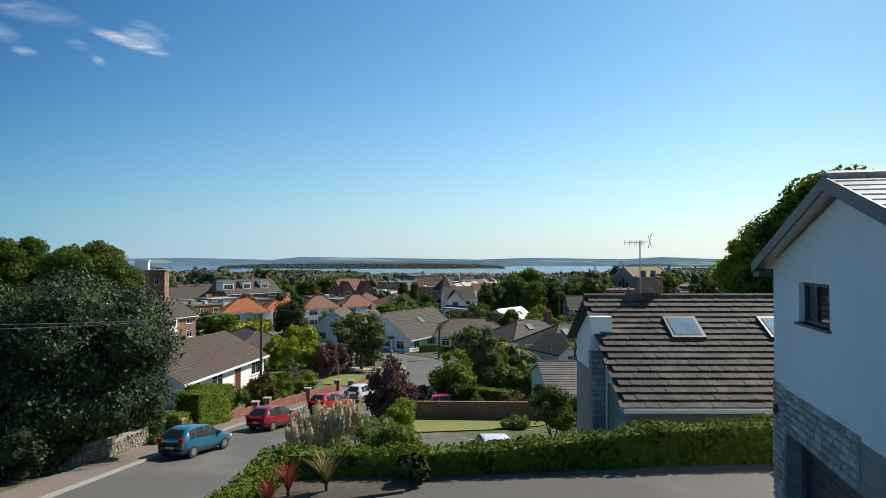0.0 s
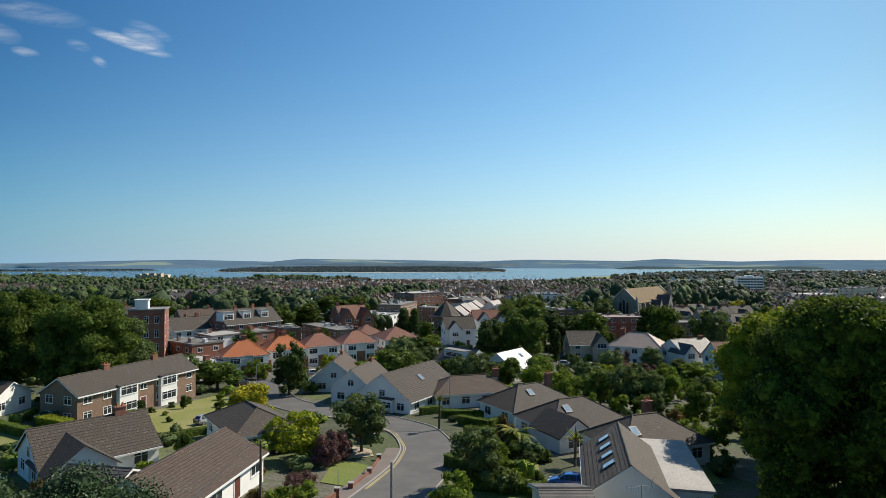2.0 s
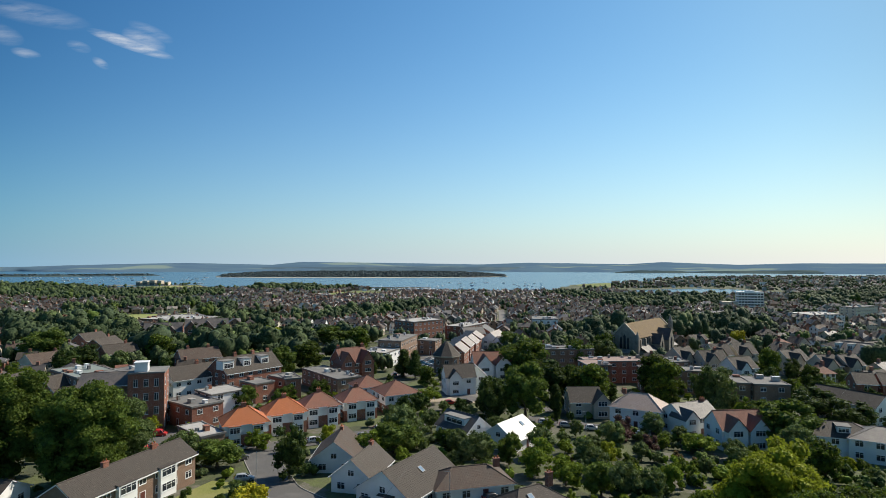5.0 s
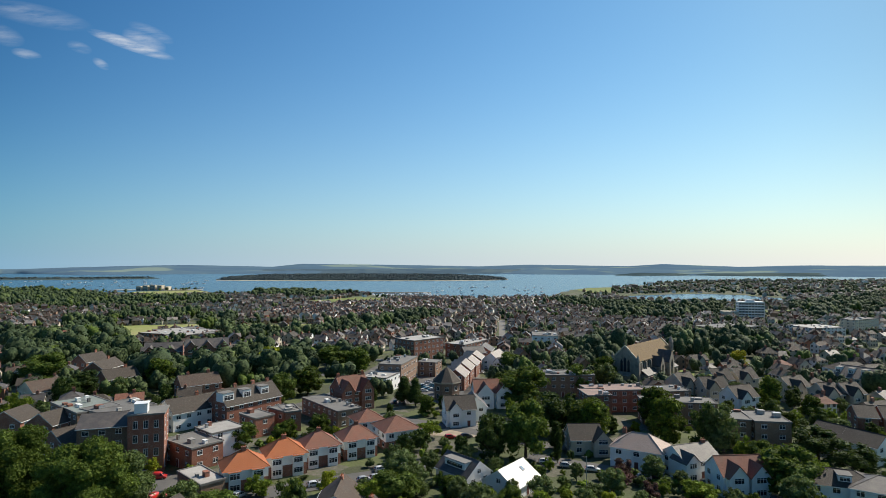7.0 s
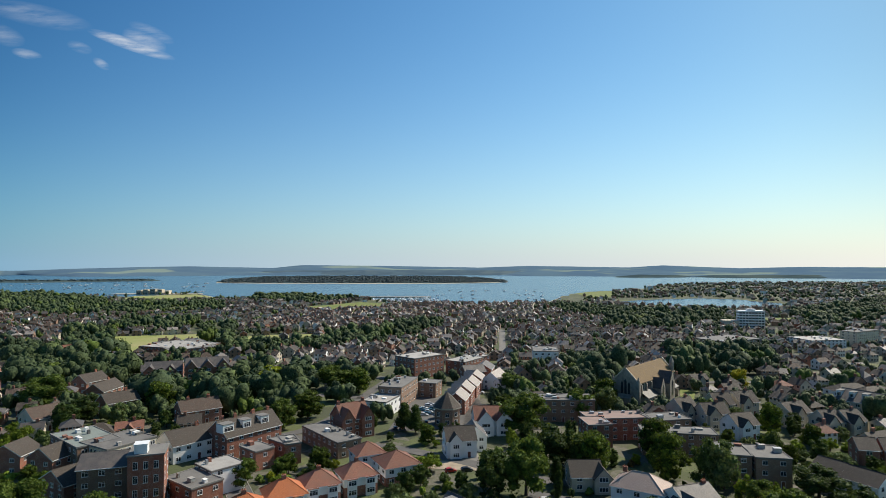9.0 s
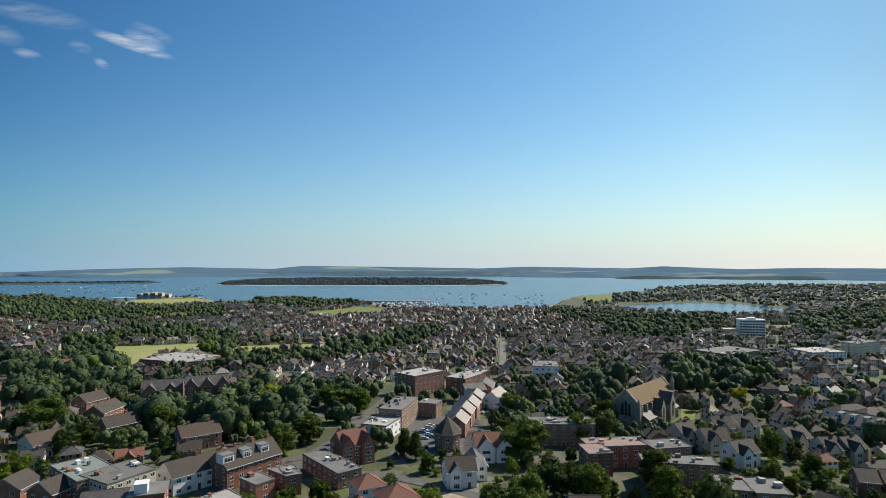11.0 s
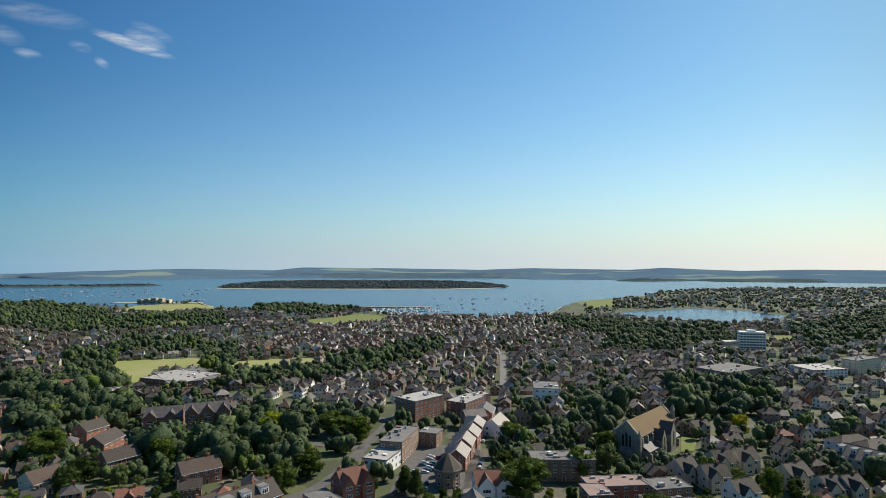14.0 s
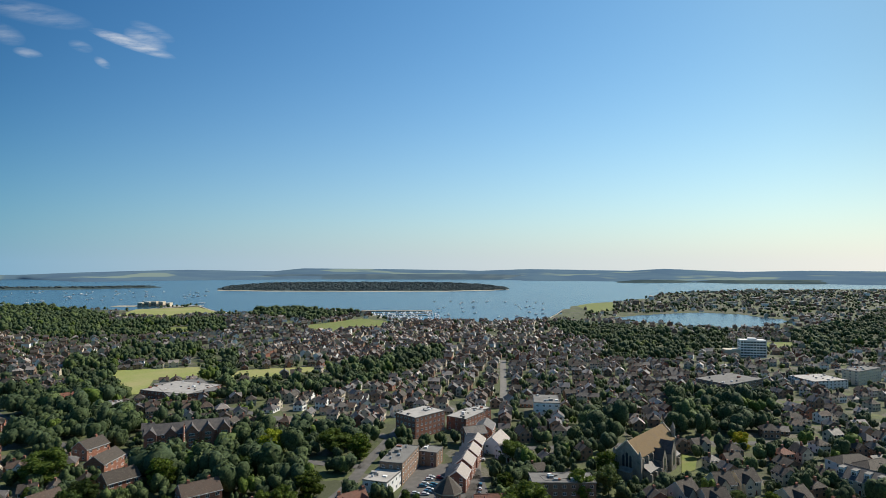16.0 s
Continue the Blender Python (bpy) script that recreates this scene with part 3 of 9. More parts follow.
def leaf_cards(rng, p, nrm, size, spread=0.75):
    """Folded leaf sprays at the points p, facing roughly along nrm: four corners each."""
    k = len(p)
    d = nrm + rng.normal(0, spread, (k, 3))
    d /= np.linalg.norm(d, axis=1)[:, None] + 1e-9
    a = np.cross(d, rng.normal(0, 1, (k, 3)))
    a /= np.linalg.norm(a, axis=1)[:, None] + 1e-9
    c = np.cross(d, a)
    s = size * rng.uniform(0.6, 1.3, (k, 1))
    q = np.stack((p - a * s * 0.5, p - c * s * 0.46 + d * s * 0.12, p + a * s * 0.5, p + c * s * 0.46 + d * s * 0.12), 1)
    return q.reshape(-1, 3)


def mat_of(mat):
    return next(k for k, v in M.items() if v == mat).replace("_spray", "")


def crown_mesh(name, seed, mat, rx, rz, base, lobes, cards, size, core=True, squash=1.0, shape="round", solid=0.7, lump=(0.27, 0.44, 0.4, 0.74)):
    """A crown of overlapping limbs of leaves: radius rx, half height rz, its foot at base."""
    rng = np.random.RandomState(seed)
    cen, rad = [], []
    for i in range(lobes):
        t = rng.uniform(0, 2 * math.pi)
        h = rng.uniform(-0.88, 0.9)
        if shape == "cone":
            w = 0.75 * (1 - (h + 0.75) / 1.75) * rng.uniform(0.4, 1)
            r = 0.22 + 0.25 * (1 - (h + 0.75) / 1.75)
        elif shape == "column":
            w, r = 0.35 * rng.uniform(0, 1), rng.uniform(0.35, 0.5)
        else:
            w = math.sqrt(max(0.0, 1 - max(h, -0.45) ** 2)) * rng.uniform(lump[2], lump[3])
            r = rng.uniform(lump[0], lump[1])
        cen.append((w * math.cos(t) * rx, w * math.sin(t) * rx, base + rz + h * rz * 0.86))
        rad.append(r * (rx + rz) / 2 * (0.8 if shape == "column" else 1))
    if shape == "round":
        cen[0], rad[0] = (0, 0, base + rz * 0.92), 0.66 * (rx + rz) / 2
    cen, rad = np.array(cen), np.array(rad)
    want, cards = cards, cards * 4
    pick = rng.choice(lobes, cards, p=rad ** 2 / (rad ** 2).sum())
    d = rng.normal(0, 1, (cards, 3))
    d /= np.linalg.norm(d, axis=1)[:, None]
    d[:, 2] = np.abs(d[:, 2]) * np.where(rng.uniform(size=cards) < 0.72, 1, -1)
    p = cen[pick] + d * (rad[pick] * rng.uniform(0.66, 1.14, cards))[:, None] * np.array((1, 1, 0.85 * squash))
    # keep the sprays on the outside of the crown
    flat = np.array((1, 1, 1 / (0.85 * squash)))
    gap = np.full(cards, 9.0)
    for i in range(lobes):
        g = np.linalg.norm((p - cen[i]) * flat, axis=1) / rad[i]
        gap = np.where(pick == i, gap, np.minimum(gap, g))
    out = np.where(gap > 0.8)[0][:want]
    p, d = p[out], d[out]
    co = leaf_cards(rng, p, d, size, 0.65)
    fa = np.arange(len(co)).reshape(-1, 4)
    if core:
        ic, jf = ICO[1 if want > 4000 else 0]
        parts_c = [c + ic * r * solid * np.array((1, 1, 0.85 * squash)) * rng.uniform(0.8, 1.14, (len(ic), 1)) for c, r in zip(cen, rad)]
        tri = np.concatenate([jf + i * len(ic) for i in range(lobes)]) + len(co)
        quad = np.concatenate((tri, tri[:, 2:]), 1)
        me = bpy.data.meshes.new(name)
        allco = np.concatenate([co] + parts_c)
        me.from_pydata(allco.tolist(), [], fa.tolist() + tri.tolist())
        me.materials.append(mat)
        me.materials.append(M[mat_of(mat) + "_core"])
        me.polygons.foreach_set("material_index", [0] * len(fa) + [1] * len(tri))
        return me
    return quick_mesh(name, co, fa, [mat])


def trunk_mesh(name, seed, r, h, reach, limbs=5):
    rng = random.Random(seed)
    b = Build()
    top = (rng.uniform(-0.3, 0.3), rng.uniform(-0.3, 0.3), h)
    mid = (top[0] * 0.4, top[1] * 0.4, h * 0.45)
    b.tube((0, 0, -0.6), (0, 0, 0.3), r * 1.5, r * 1.05, 7), b.tube((0, 0, 0.3), mid, r * 1.05, r * 0.8, 7), b.tube(mid, top, r * 0.8, r * 0.35, 7)
    for i in range(limbs):
        a = 2 * math.pi * (i + rng.uniform(-0.3, 0.3)) / limbs
        z0 = h * rng.uniform(0.42, 0.8)
        e = (reach * math.cos(a), reach * math.sin(a), z0 + reach * rng.uniform(0.5, 1.0))
        b.tube((mid[0], mid[1], z0), e, r * 0.42, r * 0.12, 5)
    return b


TREES = {}


def tree(kind, name, label, cat, mat, rx, rz, base, lobes, cards, size, seed, trunk_r, shape="round"):
    """A tree prototype, kept far below the land's edge until it is copied."""
    top = tagged(new(name), label, cat)
    part("trunk", trunk_mesh("trunk", seed, trunk_r, base + rz * 0.9, rx * 0.5), "bark", top)
    part("crown", crown_mesh("crown", seed, M[mat + "_spray"], rx, rz, base, int(lobes * 1.7), cards * 2, size * 0.68, shape=shape, solid=0.8, lump=(0.18, 0.34, 0.45, 0.8)), mat, top)
    TREES[kind] = [top, False]
    return top


def plant(kind, x, y, size=1.0, tall=1.0, turn=None, z=None, label=""):
    """Put a tree of that kind on the land; the first one is the prototype itself."""
    proto = TREES[kind]
    if turn is None:
        turn = (x * 37.7 + y * 11.3) % 360
    m = pose(x, y, float(ground_z(y)) if z is None else z, 0, 0, turn) @ Matrix.Diagonal((size, size, size * tall, 1))
    if proto[1]:
        ob = copy_thing(proto[0], Matrix.Identity(4))
        ob.matrix_basis = m
    else:
        ob, proto[1] = proto[0], True
        ob.matrix_basis = m
    return tagged(ob, label) if label else ob


def hedge(points, wide, high, label, mat="leaf_mid", card=0.16, per=90, top_z=None, foot_z=None, seed=3, name="hedge", cat="hedge"):
    """A clipped hedge along a plan line: a dense core under a skin of leaves."""
    rng = np.random.RandomState(seed)
    top = tagged(new(name), label, cat)
    pts = [Vector(q) for q in points]
    b, co = Build(), []
    for i in range(len(pts) - 1):
        a, c = pts[i], pts[i + 1]
        d = (c - a).normalized()
        s = Vector((-d.y, d.x))
        za, zc = [(float(ground_z(q.y)) if foot_z is None else foot_z[k]) for q, k in ((a, i), (c, i + 1))]
        k = 0.5 * wide - 0.06
        ring = lambda q, z: [(q.x - s.x * k, q.y - s.y * k, z - 0.4), (q.x + s.x * k, q.y + s.y * k, z - 0.4), (q.x + s.x * k * 0.9, q.y + s.y * k * 0.9, z + high - 0.06), (q.x - s.x * k * 0.9, q.y - s.y * k * 0.9, z + high - 0.06)]
        r0, r1 = ring(a - d * 0.1, za), ring(c + d * 0.1, zc)
        for j in range(4):
            b.face([r0[j], r0[(j + 1) % 4], r1[(j + 1) % 4], r1[j]])
        b.face(r0[::-1]), b.face(r1)
        ln = (c - a).length
        cnt = int(per * ln * (2 * high + wide))
        side = rng.uniform(0, 2 * high + wide, cnt)
        f = rng.uniform(-0.02, 1.02, cnt)
        off = np.where(side < high, -wide / 2, np.where(side > high + wide, wide / 2, side - high - wide / 2))
        hz = np.where(side < high, side, np.where(side > high + wide, side - high - wide, high)) + rng.normal(0, 0.03, cnt)
        nv = np.stack((np.where(side < high, -s.x, np.where(side > high + wide, s.x, 0)), np.where(side < high, -s.y, np.where(side > high + wide, s.y, 0)), np.where((side >= high) & (side <= high + wide), 1.0, 0.15)), 1)
        wav = 0.05 * np.sin(f * ln * 1.7 + seed) + 0.04 * np.sin(f * ln * 4.1)
        off = off * (1 - 0.08 * rng.uniform(size=cnt) ** 2)
        p = np.stack((a.x + (c.x - a.x) * f + s.x * off, a.y + (c.y - a.y) * f + s.y * off, za + (zc - za) * f + hz + wav * (hz > 0.6 * high)), 1)
        co.append(leaf_cards(rng, p, nv, card, 0.6))
    # both ends
    for q, o in ((pts[0], pts[1]), (pts[-1], pts[-2])):
        d = (q - o).normalized()
        cnt = int(per * wide * high)
        off, hz = rng.uniform(-wide / 2, wide / 2, cnt), rng.uniform(0, high, cnt)
        zf = (float(ground_z(q.y)) if foot_z is None else foot_z[0 if q is pts[0] else -1])
        p = np.stack((q.x + d.x * 0.14 - d.y * off, q.y + d.y * 0.14 + d.x * off, zf + hz), 1)
        co.append(leaf_cards(rng, p, np.tile((d.x, d.y, 0.15), (cnt, 1)), card, 0.6))
    co = np.concatenate(co)
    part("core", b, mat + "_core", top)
    part("leaves", quick_mesh("leaves", co, np.arange(len(co)).reshape(-1, 4), [M[mat]]), mat, top)
    return top


def shrub(name, label, mat, x, y, r, h, seed=1, cards=500, size=0.2, cat="shrub", z=None, shape="round"):
    """One bush with its short stem."""
    top = tagged(new(name), label, cat)
    top.location = (x, y, float(ground_z(y)) if z is None else z)
    b = Build()
    for i in range(4):
        a = i * 1.6 + seed
        b.tube((0, 0, -0.3), (r * 0.4 * math.cos(a), r * 0.4 * math.sin(a), h * 0.55), 0.05, 0.02, 5)
    part("stem", b, "bark", top)
    part("foliage", crown_mesh("foliage", seed, M[mat], r, h * 0.5, 0.0, 14, cards * 2, size, shape=shape, solid=0.82), mat, top)
    return top


# ---- houses ----
def window(parent, w, h, at, frame_mat="upvc", bars=1, split=False, rail=True, label=""):
    """A window set 3 cm proud, facing -y at the pose at: frame, and pane behind it."""
    f = Build()
    t = 0.07
    f.box(-w / 2, w / 2, -0.05, 0.04, 0, t), f.box(-w / 2, w / 2, -0.05, 0.04, h - t, h)
    f.box(-w / 2, -w / 2 + t, -0.05, 0.04, t, h - t), f.box(w / 2 - t, w / 2, -0.05, 0.04, t, h - t)
    for i in range(bars):
        x = -w / 2 + w * (i + 1) / (bars + 1)
        f.box(x - t / 2, x + t / 2, -0.045, 0.04, t, h - t)
    if rail:
        f.box(-w / 2 + t, w / 2 - t, -0.042, 0.04, h * 0.68, h * 0.68 + 0.05)
    f.box(-w / 2 - 0.06, w / 2 + 0.06, -0.1, 0.02, -0.06, -0.004)
    if split:
        ob = part("window", f, frame_mat, parent, label, at)
        g = Build()
        g.face([(-w / 2 + t, -0.02, t), (w / 2 - t, -0.02, t), (w / 2 - t, -0.02, h - t), (-w / 2 + t, -0.02, h - t)])
        part("pane", g, "glass", ob)
        return ob
    f.face([(-w / 2 + t, -0.02, t), (w / 2 - t, -0.02, t), (w / 2 - t, -0.02, h - t), (-w / 2 + t, -0.02, h - t)], 1)
    return part("window", f, [frame_mat, "glass"], parent, label, at)


def side_pose(side, L, W, s, z):
    """The pose of an opening: s along that side of a house L x W, at height z."""
    return {"f": pose(s, -W / 2, z), "b": pose(s, W / 2, z, 0, 0, 180), "l": pose(-L / 2, s, z, 0, 0, -90), "r": pose(L / 2, s, z, 0, 0, 90)}[side]


def roof_courses(b, a0, a1, c0, c1, n, step, over=0.03):
    """Overlapping courses from the eaves a0-a1 up to c0-c1."""
    a0, a1, c0, c1 = map(Vector, (a0, a1, c0, c1))
    nrm = (a1 - a0).cross(c0 - a0).normalized()
    if nrm.z < 0:
        nrm = -nrm
    for i in range(n):
        p0, p1, q0, q1 = a0.lerp(c0, i / n), a1.lerp(c1, i / n), a0.lerp(c0, (i + 1) / n), a1.lerp(c1, (i + 1) / n)
        b.face([p0 + nrm * over, p1 + nrm * over, q1, q0])
        b.face([p0, p1, p1 + nrm * over, p0 + nrm * over])


def house(label, x, y, turn, L, W, E, R, roof="gable", wall="render", tiles="brown_tile", chimneys=(), wins=True, doors="f", lower=None, gable_wall=None,
          z=None, split=False, name="house", cat="house", skylights=(), dormers=(), courses=0, over=0.4, trim="upvc", storeys=None, win_w=1.5, gap=3.2, sides="fblr", hipped=0.5, foot=2.0, bays=(), wings=()):
    """A house L along its ridge, W deep, eaves at E, the ridge R higher."""
    top = tagged(new(name), label, cat)
    top.matrix_basis = pose(x, y, float(ground_z(y)) if z is None else z, 0, 0, turn)
    l2, w2 = L / 2, W / 2
    b = Build()
    hi = E + R if roof == "gable" else E
    cor = [(-l2, -w2), (l2, -w2), (l2, w2), (-l2, w2)]
    split_h = lower[1] if lower else None
    for i in range(4):
        p, q = cor[i], cor[(i + 1) % 4]
        if split_h:
            b.face([(*p, -foot), (*q, -foot), (*q, split_h), (*p, split_h)], 1)
            b.face([(*p, split_h), (*q, split_h), (*q, E), (*p, E)], 0)
        else:
            b.face([(*p, -foot), (*q, -foot), (*q, E), (*p, E)], 0)
    if roof == "gable":
        b.face([(l2, -w2, E), (l2, w2, E), (l2, 0, hi - 0.08)], 2 if gable_wall else 0), b.face([(-l2, w2, E), (-l2, -w2, E), (-l2, 0, hi - 0.08)], 2 if gable_wall else 0)
    part("wall", b, [wall, lower[0] if lower else wall, gable_wall or wall], top)
    r, th = Build(), 0.14
    if roof == "gable":
        k = R / w2
        e = E - k * over
        for s in (-1, 1):
            eave = [(-l2 - over * 0.7, s * (w2 + over), e + 0.1), (l2 + over * 0.7, s * (w2 + over), e + 0.1)]
            rid = [(-l2 - over * 0.7, 0, E + R + 0.1), (l2 + over * 0.7, 0, E + R + 0.1)]
            r.slab([eave[0], eave[1], rid[1], rid[0]] if s < 0 else [eave[1], eave[0], rid[0], rid[1]], th)
            if courses:
                up = 0.012
                roof_courses(r, *[(q[0], q[1], q[2] + up) for q in (eave[0], eave[1], rid[0], rid[1])], courses, 0.33)
        r.tube((-l2 - over * 0.7, 0, E + R + 0.08), (l2 + over * 0.7, 0, E + R + 0.08), 0.12, 0.12, 6)
        g = Build()
        for s in (-1, 1):
            g.box(-l2 - over * 0.7, l2 + over * 0.7, s * (w2 + over) - (0.02 if s > 0 else 0.1), s * (w2 + over) + (0.1 if s > 0 else 0.02), e - 0.12, e + 0.06)
            for xs in (-1, 1):
                a = [(xs * (l2 + over * 0.7 + 0.02), s * (w2 + over), e + 0.08), (xs * (l2 + over * 0.7 + 0.02), 0, E + R + 0.08)]
                g.face([(a[0][0], a[0][1], a[0][2] - 0.2), (a[1][0], 0, a[1][2] - 0.2), a[1], a[0]])
        part("gutter", g, trim, top)
    elif roof == "hip":
        rl = max(0.0, l2 - w2 * 2 * hipped) if L >= W else 0.0
        o = over
        c4 = [(-l2 - o, -w2 - o, E), (l2 + o, -w2 - o, E), (l2 + o, w2 + o, E), (-l2 - o, w2 + o, E)]
        t0, t1 = (-rl, 0, E + R), (rl, 0, E + R)
        r.face([c4[0], c4[1], t1, t0]), r.face([c4[2], c4[3], t0, t1]), r.face([c4[1], c4[2], t1]), r.face([c4[3], c4[0], t0])
        r.face([(q[0], q[1], E - 0.05) for q in c4[::-1]])
        if rl > 0:
            r.tube(t0, t1, 0.11, 0.11, 6)
        for q, t in ((c4[0], t0), (c4[1], t1), (c4[2], t1), (c4[3], t0)):
            r.tube(q, t, 0.09, 0.09, 5)
        g = Build()
        for i in range(4):
            p, q = c4[i], c4[(i + 1) % 4]
            g.face([(p[0], p[1], E - 0.2), (q[0], q[1], E - 0.2), (q[0], q[1], E + 0.02), (p[0], p[1], E + 0.02)])
        part("gutter", g, trim, top)
    else:
        r.slab([(-l2 - 0.15, -w2 - 0.15, E + 0.12), (l2 + 0.15, -w2 - 0.15, E + 0.12), (l2 + 0.15, w2 + 0.15, E + 0.12), (-l2 - 0.15, w2 + 0.15, E + 0.12)], 0.24)
        g = Build()
        t = 0.18
        for q in ((-l2 - t, l2 + t, -w2 - t, -w2 + 0.1), (-l2 - t, l2 + t, w2 - 0.1, w2 + t), (-l2 - t, -l2 + 0.1, -w2 + 0.1, w2 - 0.1), (l2 - 0.1, l2 + t, -w2 + 0.1, w2 - 0.1)):
            g.box(*q, E - 0.15, E + 0.3)
        part("parapet", g, "felt" if trim == "upvc" else trim, top)
        rnd = random.Random(int(x * 13 + y * 7))
        for k in range(min(9, int(L * W / 34))):
            ux, uy, us, uh = rnd.uniform(-l2 + 1.4, l2 - 1.4), rnd.uniform(-w2 + 1.4, w2 - 1.4), rnd.uniform(0.35, 1.1), rnd.uniform(0.4, 1.3)
            u = Build()
            u.box(ux - us, ux + us, uy - us * 0.7, uy + us * 0.7, E + 0.13, E + 0.13 + uh), u.box(ux - us - 0.06, ux + us + 0.06, uy - us * 0.7 - 0.06, uy + us * 0.7 + 0.06, E + 0.13 + uh, E + 0.2 + uh)
            part("roof_unit", u, rnd.choice(("pale_felt", "metal", "render", "brick", "felt")), top)
    part("roof", r, tiles, top)
    for cx, cy, ch in chimneys:
        c = Build()
        zt = E + R + ch
        zb = E + (R * max(0.0, 1 - abs(cy) / w2) if roof != "flat" else 0) - 0.6
        c.box(cx - 0.55, cx + 0.55, cy - 0.32, cy + 0.32, zb, zt), c.box(cx - 0.62, cx + 0.62, cy - 0.39, cy + 0.39, zt, zt + 0.12)
        for px in (-0.28, 0.28):
            c.tube((cx + px, cy, zt + 0.1), (cx + px, cy, zt + 0.5), 0.13, 0.1, 7, 1)
        part("chimney", c, ["brick" if wall != "stone" else "stone", "orange_tile"], top)
    for sx, side, f in skylights:
        k = Build()
        yy = side * w2 * (1 - f)
        k.box(-0.5, 0.5, -0.65, 0.65, 0.0, 0.1), k.face([(-0.4, -0.55, 0.105), (0.4, -0.55, 0.105), (0.4, 0.55, 0.105), (-0.4, 0.55, 0.105)], 1)
        part("skylight", k, ["grey_trim", "sky_pane"], top, at=pose(sx, yy, E + R * f + 0.16, -math.degrees(math.atan2(R, w2)) * side, 0, 0))
    for sx, side, dw in dormers:
        d = Build()
        yo = side * w2 * 0.72
        zt = E + R * 0.86
        lo, hi_y = sorted((yo, side * 0.3))
        d.box(sx - dw / 2, sx + dw / 2, lo, hi_y, E + R * 0.2, zt), d.box(sx - dw / 2 - 0.2, sx + dw / 2 + 0.2, lo - 0.2, hi_y + 0.2, zt, zt + 0.16, 1)
        dm = part("dormer", d, ["render", "felt"], top)
        window(dm, dw * 0.8, max(0.7, (zt - E - R * 0.2) * 0.55), pose(sx, yo, E + R * 0.28 + 0.2, 0, 0, 0 if side < 0 else 180), bars=2)
    for sx, side, ww, wl_, wr in wings:
        # a gabled wing of width ww standing wl_ out from that side, its ridge wr over the eaves
        q, r = Build(), Build()
        yo = side * (w2 + wl_)
        q.box(sx - ww / 2, sx + ww / 2, min(yo, 0), max(yo, 0), -foot, E), q.face([(sx - ww / 2, yo, E), (sx + ww / 2, yo, E), (sx, yo, E + wr)])
        yr = yo + side * 0.35
        for s in (-1, 1):
            a = [(sx + s * (ww / 2 + 0.3), yr, E - 0.2), (sx, yr, E + wr + 0.1), (sx, 0, E + wr + 0.1), (sx + s * (ww / 2 + 0.3), 0, E - 0.2)]
            r.slab(a if (s > 0) == (side < 0) else a[::-1], 0.14)
        wg = part("wing", q, gable_wall or wall, top)
        part("wing_roof", r, tiles, wg)
        for fl_ in range(storeys or max(1, round(E / 2.7))):
            window(wg, ww * 0.5, 1.3, pose(sx, yo, 0.9 + fl_ * 2.7, 0, 0, 0 if side < 0 else 180), bars=2)
    if wins:
        fl = storeys or max(1, round(E / 2.7))
        for s in range(fl):
            zz = 0.95 + s * (E / fl)
            for side in sides:
                if (side_pose(side, L, W, 0, 0).to_3x3() @ Vector((0, -1, 0))).dot(Matrix.Rotation(radians(-turn), 3, 'Z') @ Vector((-x, -y, 0)).normalized()) < -0.1:
                    continue
                ln = L if side in "fb" else W
                n = max(1, int((ln - 0.8) / gap))
                for i in range(n):
                    pos = -ln / 2 + ln * (i + 0.5) / n
                    if s == 0 and side == doors and i == n // 2:
                        dd = Build()
                        dd.box(-0.5, 0.5, -0.06, 0.03, 0.02, 2.1), dd.box(-0.62, 0.62, -0.05, 0.02, 0, 2.2, 1)
                        part("door", dd, ["door", "upvc"], top, at=side_pose(side, L, W, pos, 0.05))
                        continue
                    window(top, min(win_w, ln / n * 0.6), 1.25, side_pose(side, L, W, pos, zz), bars=1, split=split)
        if roof == "gable" and R > 2.6 and E < 4:
            for side in "lr":
                window(top, 1.2, 1.1, side_pose(side, L, W, 0, E + 0.15), split=split)
    for s, side, bw, bh in bays:
        q = Build()
        q.box(-bw / 2, bw / 2, -0.7, 0.02, -foot, bh), q.slab([(-bw / 2 - 0.1, -0.8, bh + 0.1), (bw / 2 + 0.1, -0.8, bh + 0.1), (bw / 2 + 0.1, 0.0, bh + 0.25), (-bw / 2 - 0.1, 0.0, bh + 0.25)], 0.1, 1)
        by = part("bay", q, ["render", tiles], top, at=side_pose(side, L, W, s, 0))
        for zz in ([0.9] if bh < 4 else [0.9, 3.4]):
            window(by, bw * 0.85, 1.35, pose(0, -0.71, zz), bars=2)
    return top


# ---- cars ----
def wheel(parent, x, y, r=0.31):
    t = Build()
    sgn = -1 if y < 0 else 1
    t.tube((x, y - 0.1, r), (x, y + 0.1, r), r, r, 14)
    ob = part("wheel", t, "rubber", parent)
    h = Build()
    h.tube((x, y + sgn * 0.08, r), (x, y + sgn * 0.115, r), r * 0.66, r * 0.6, 10)
    part("rim", h, "alloy", ob)


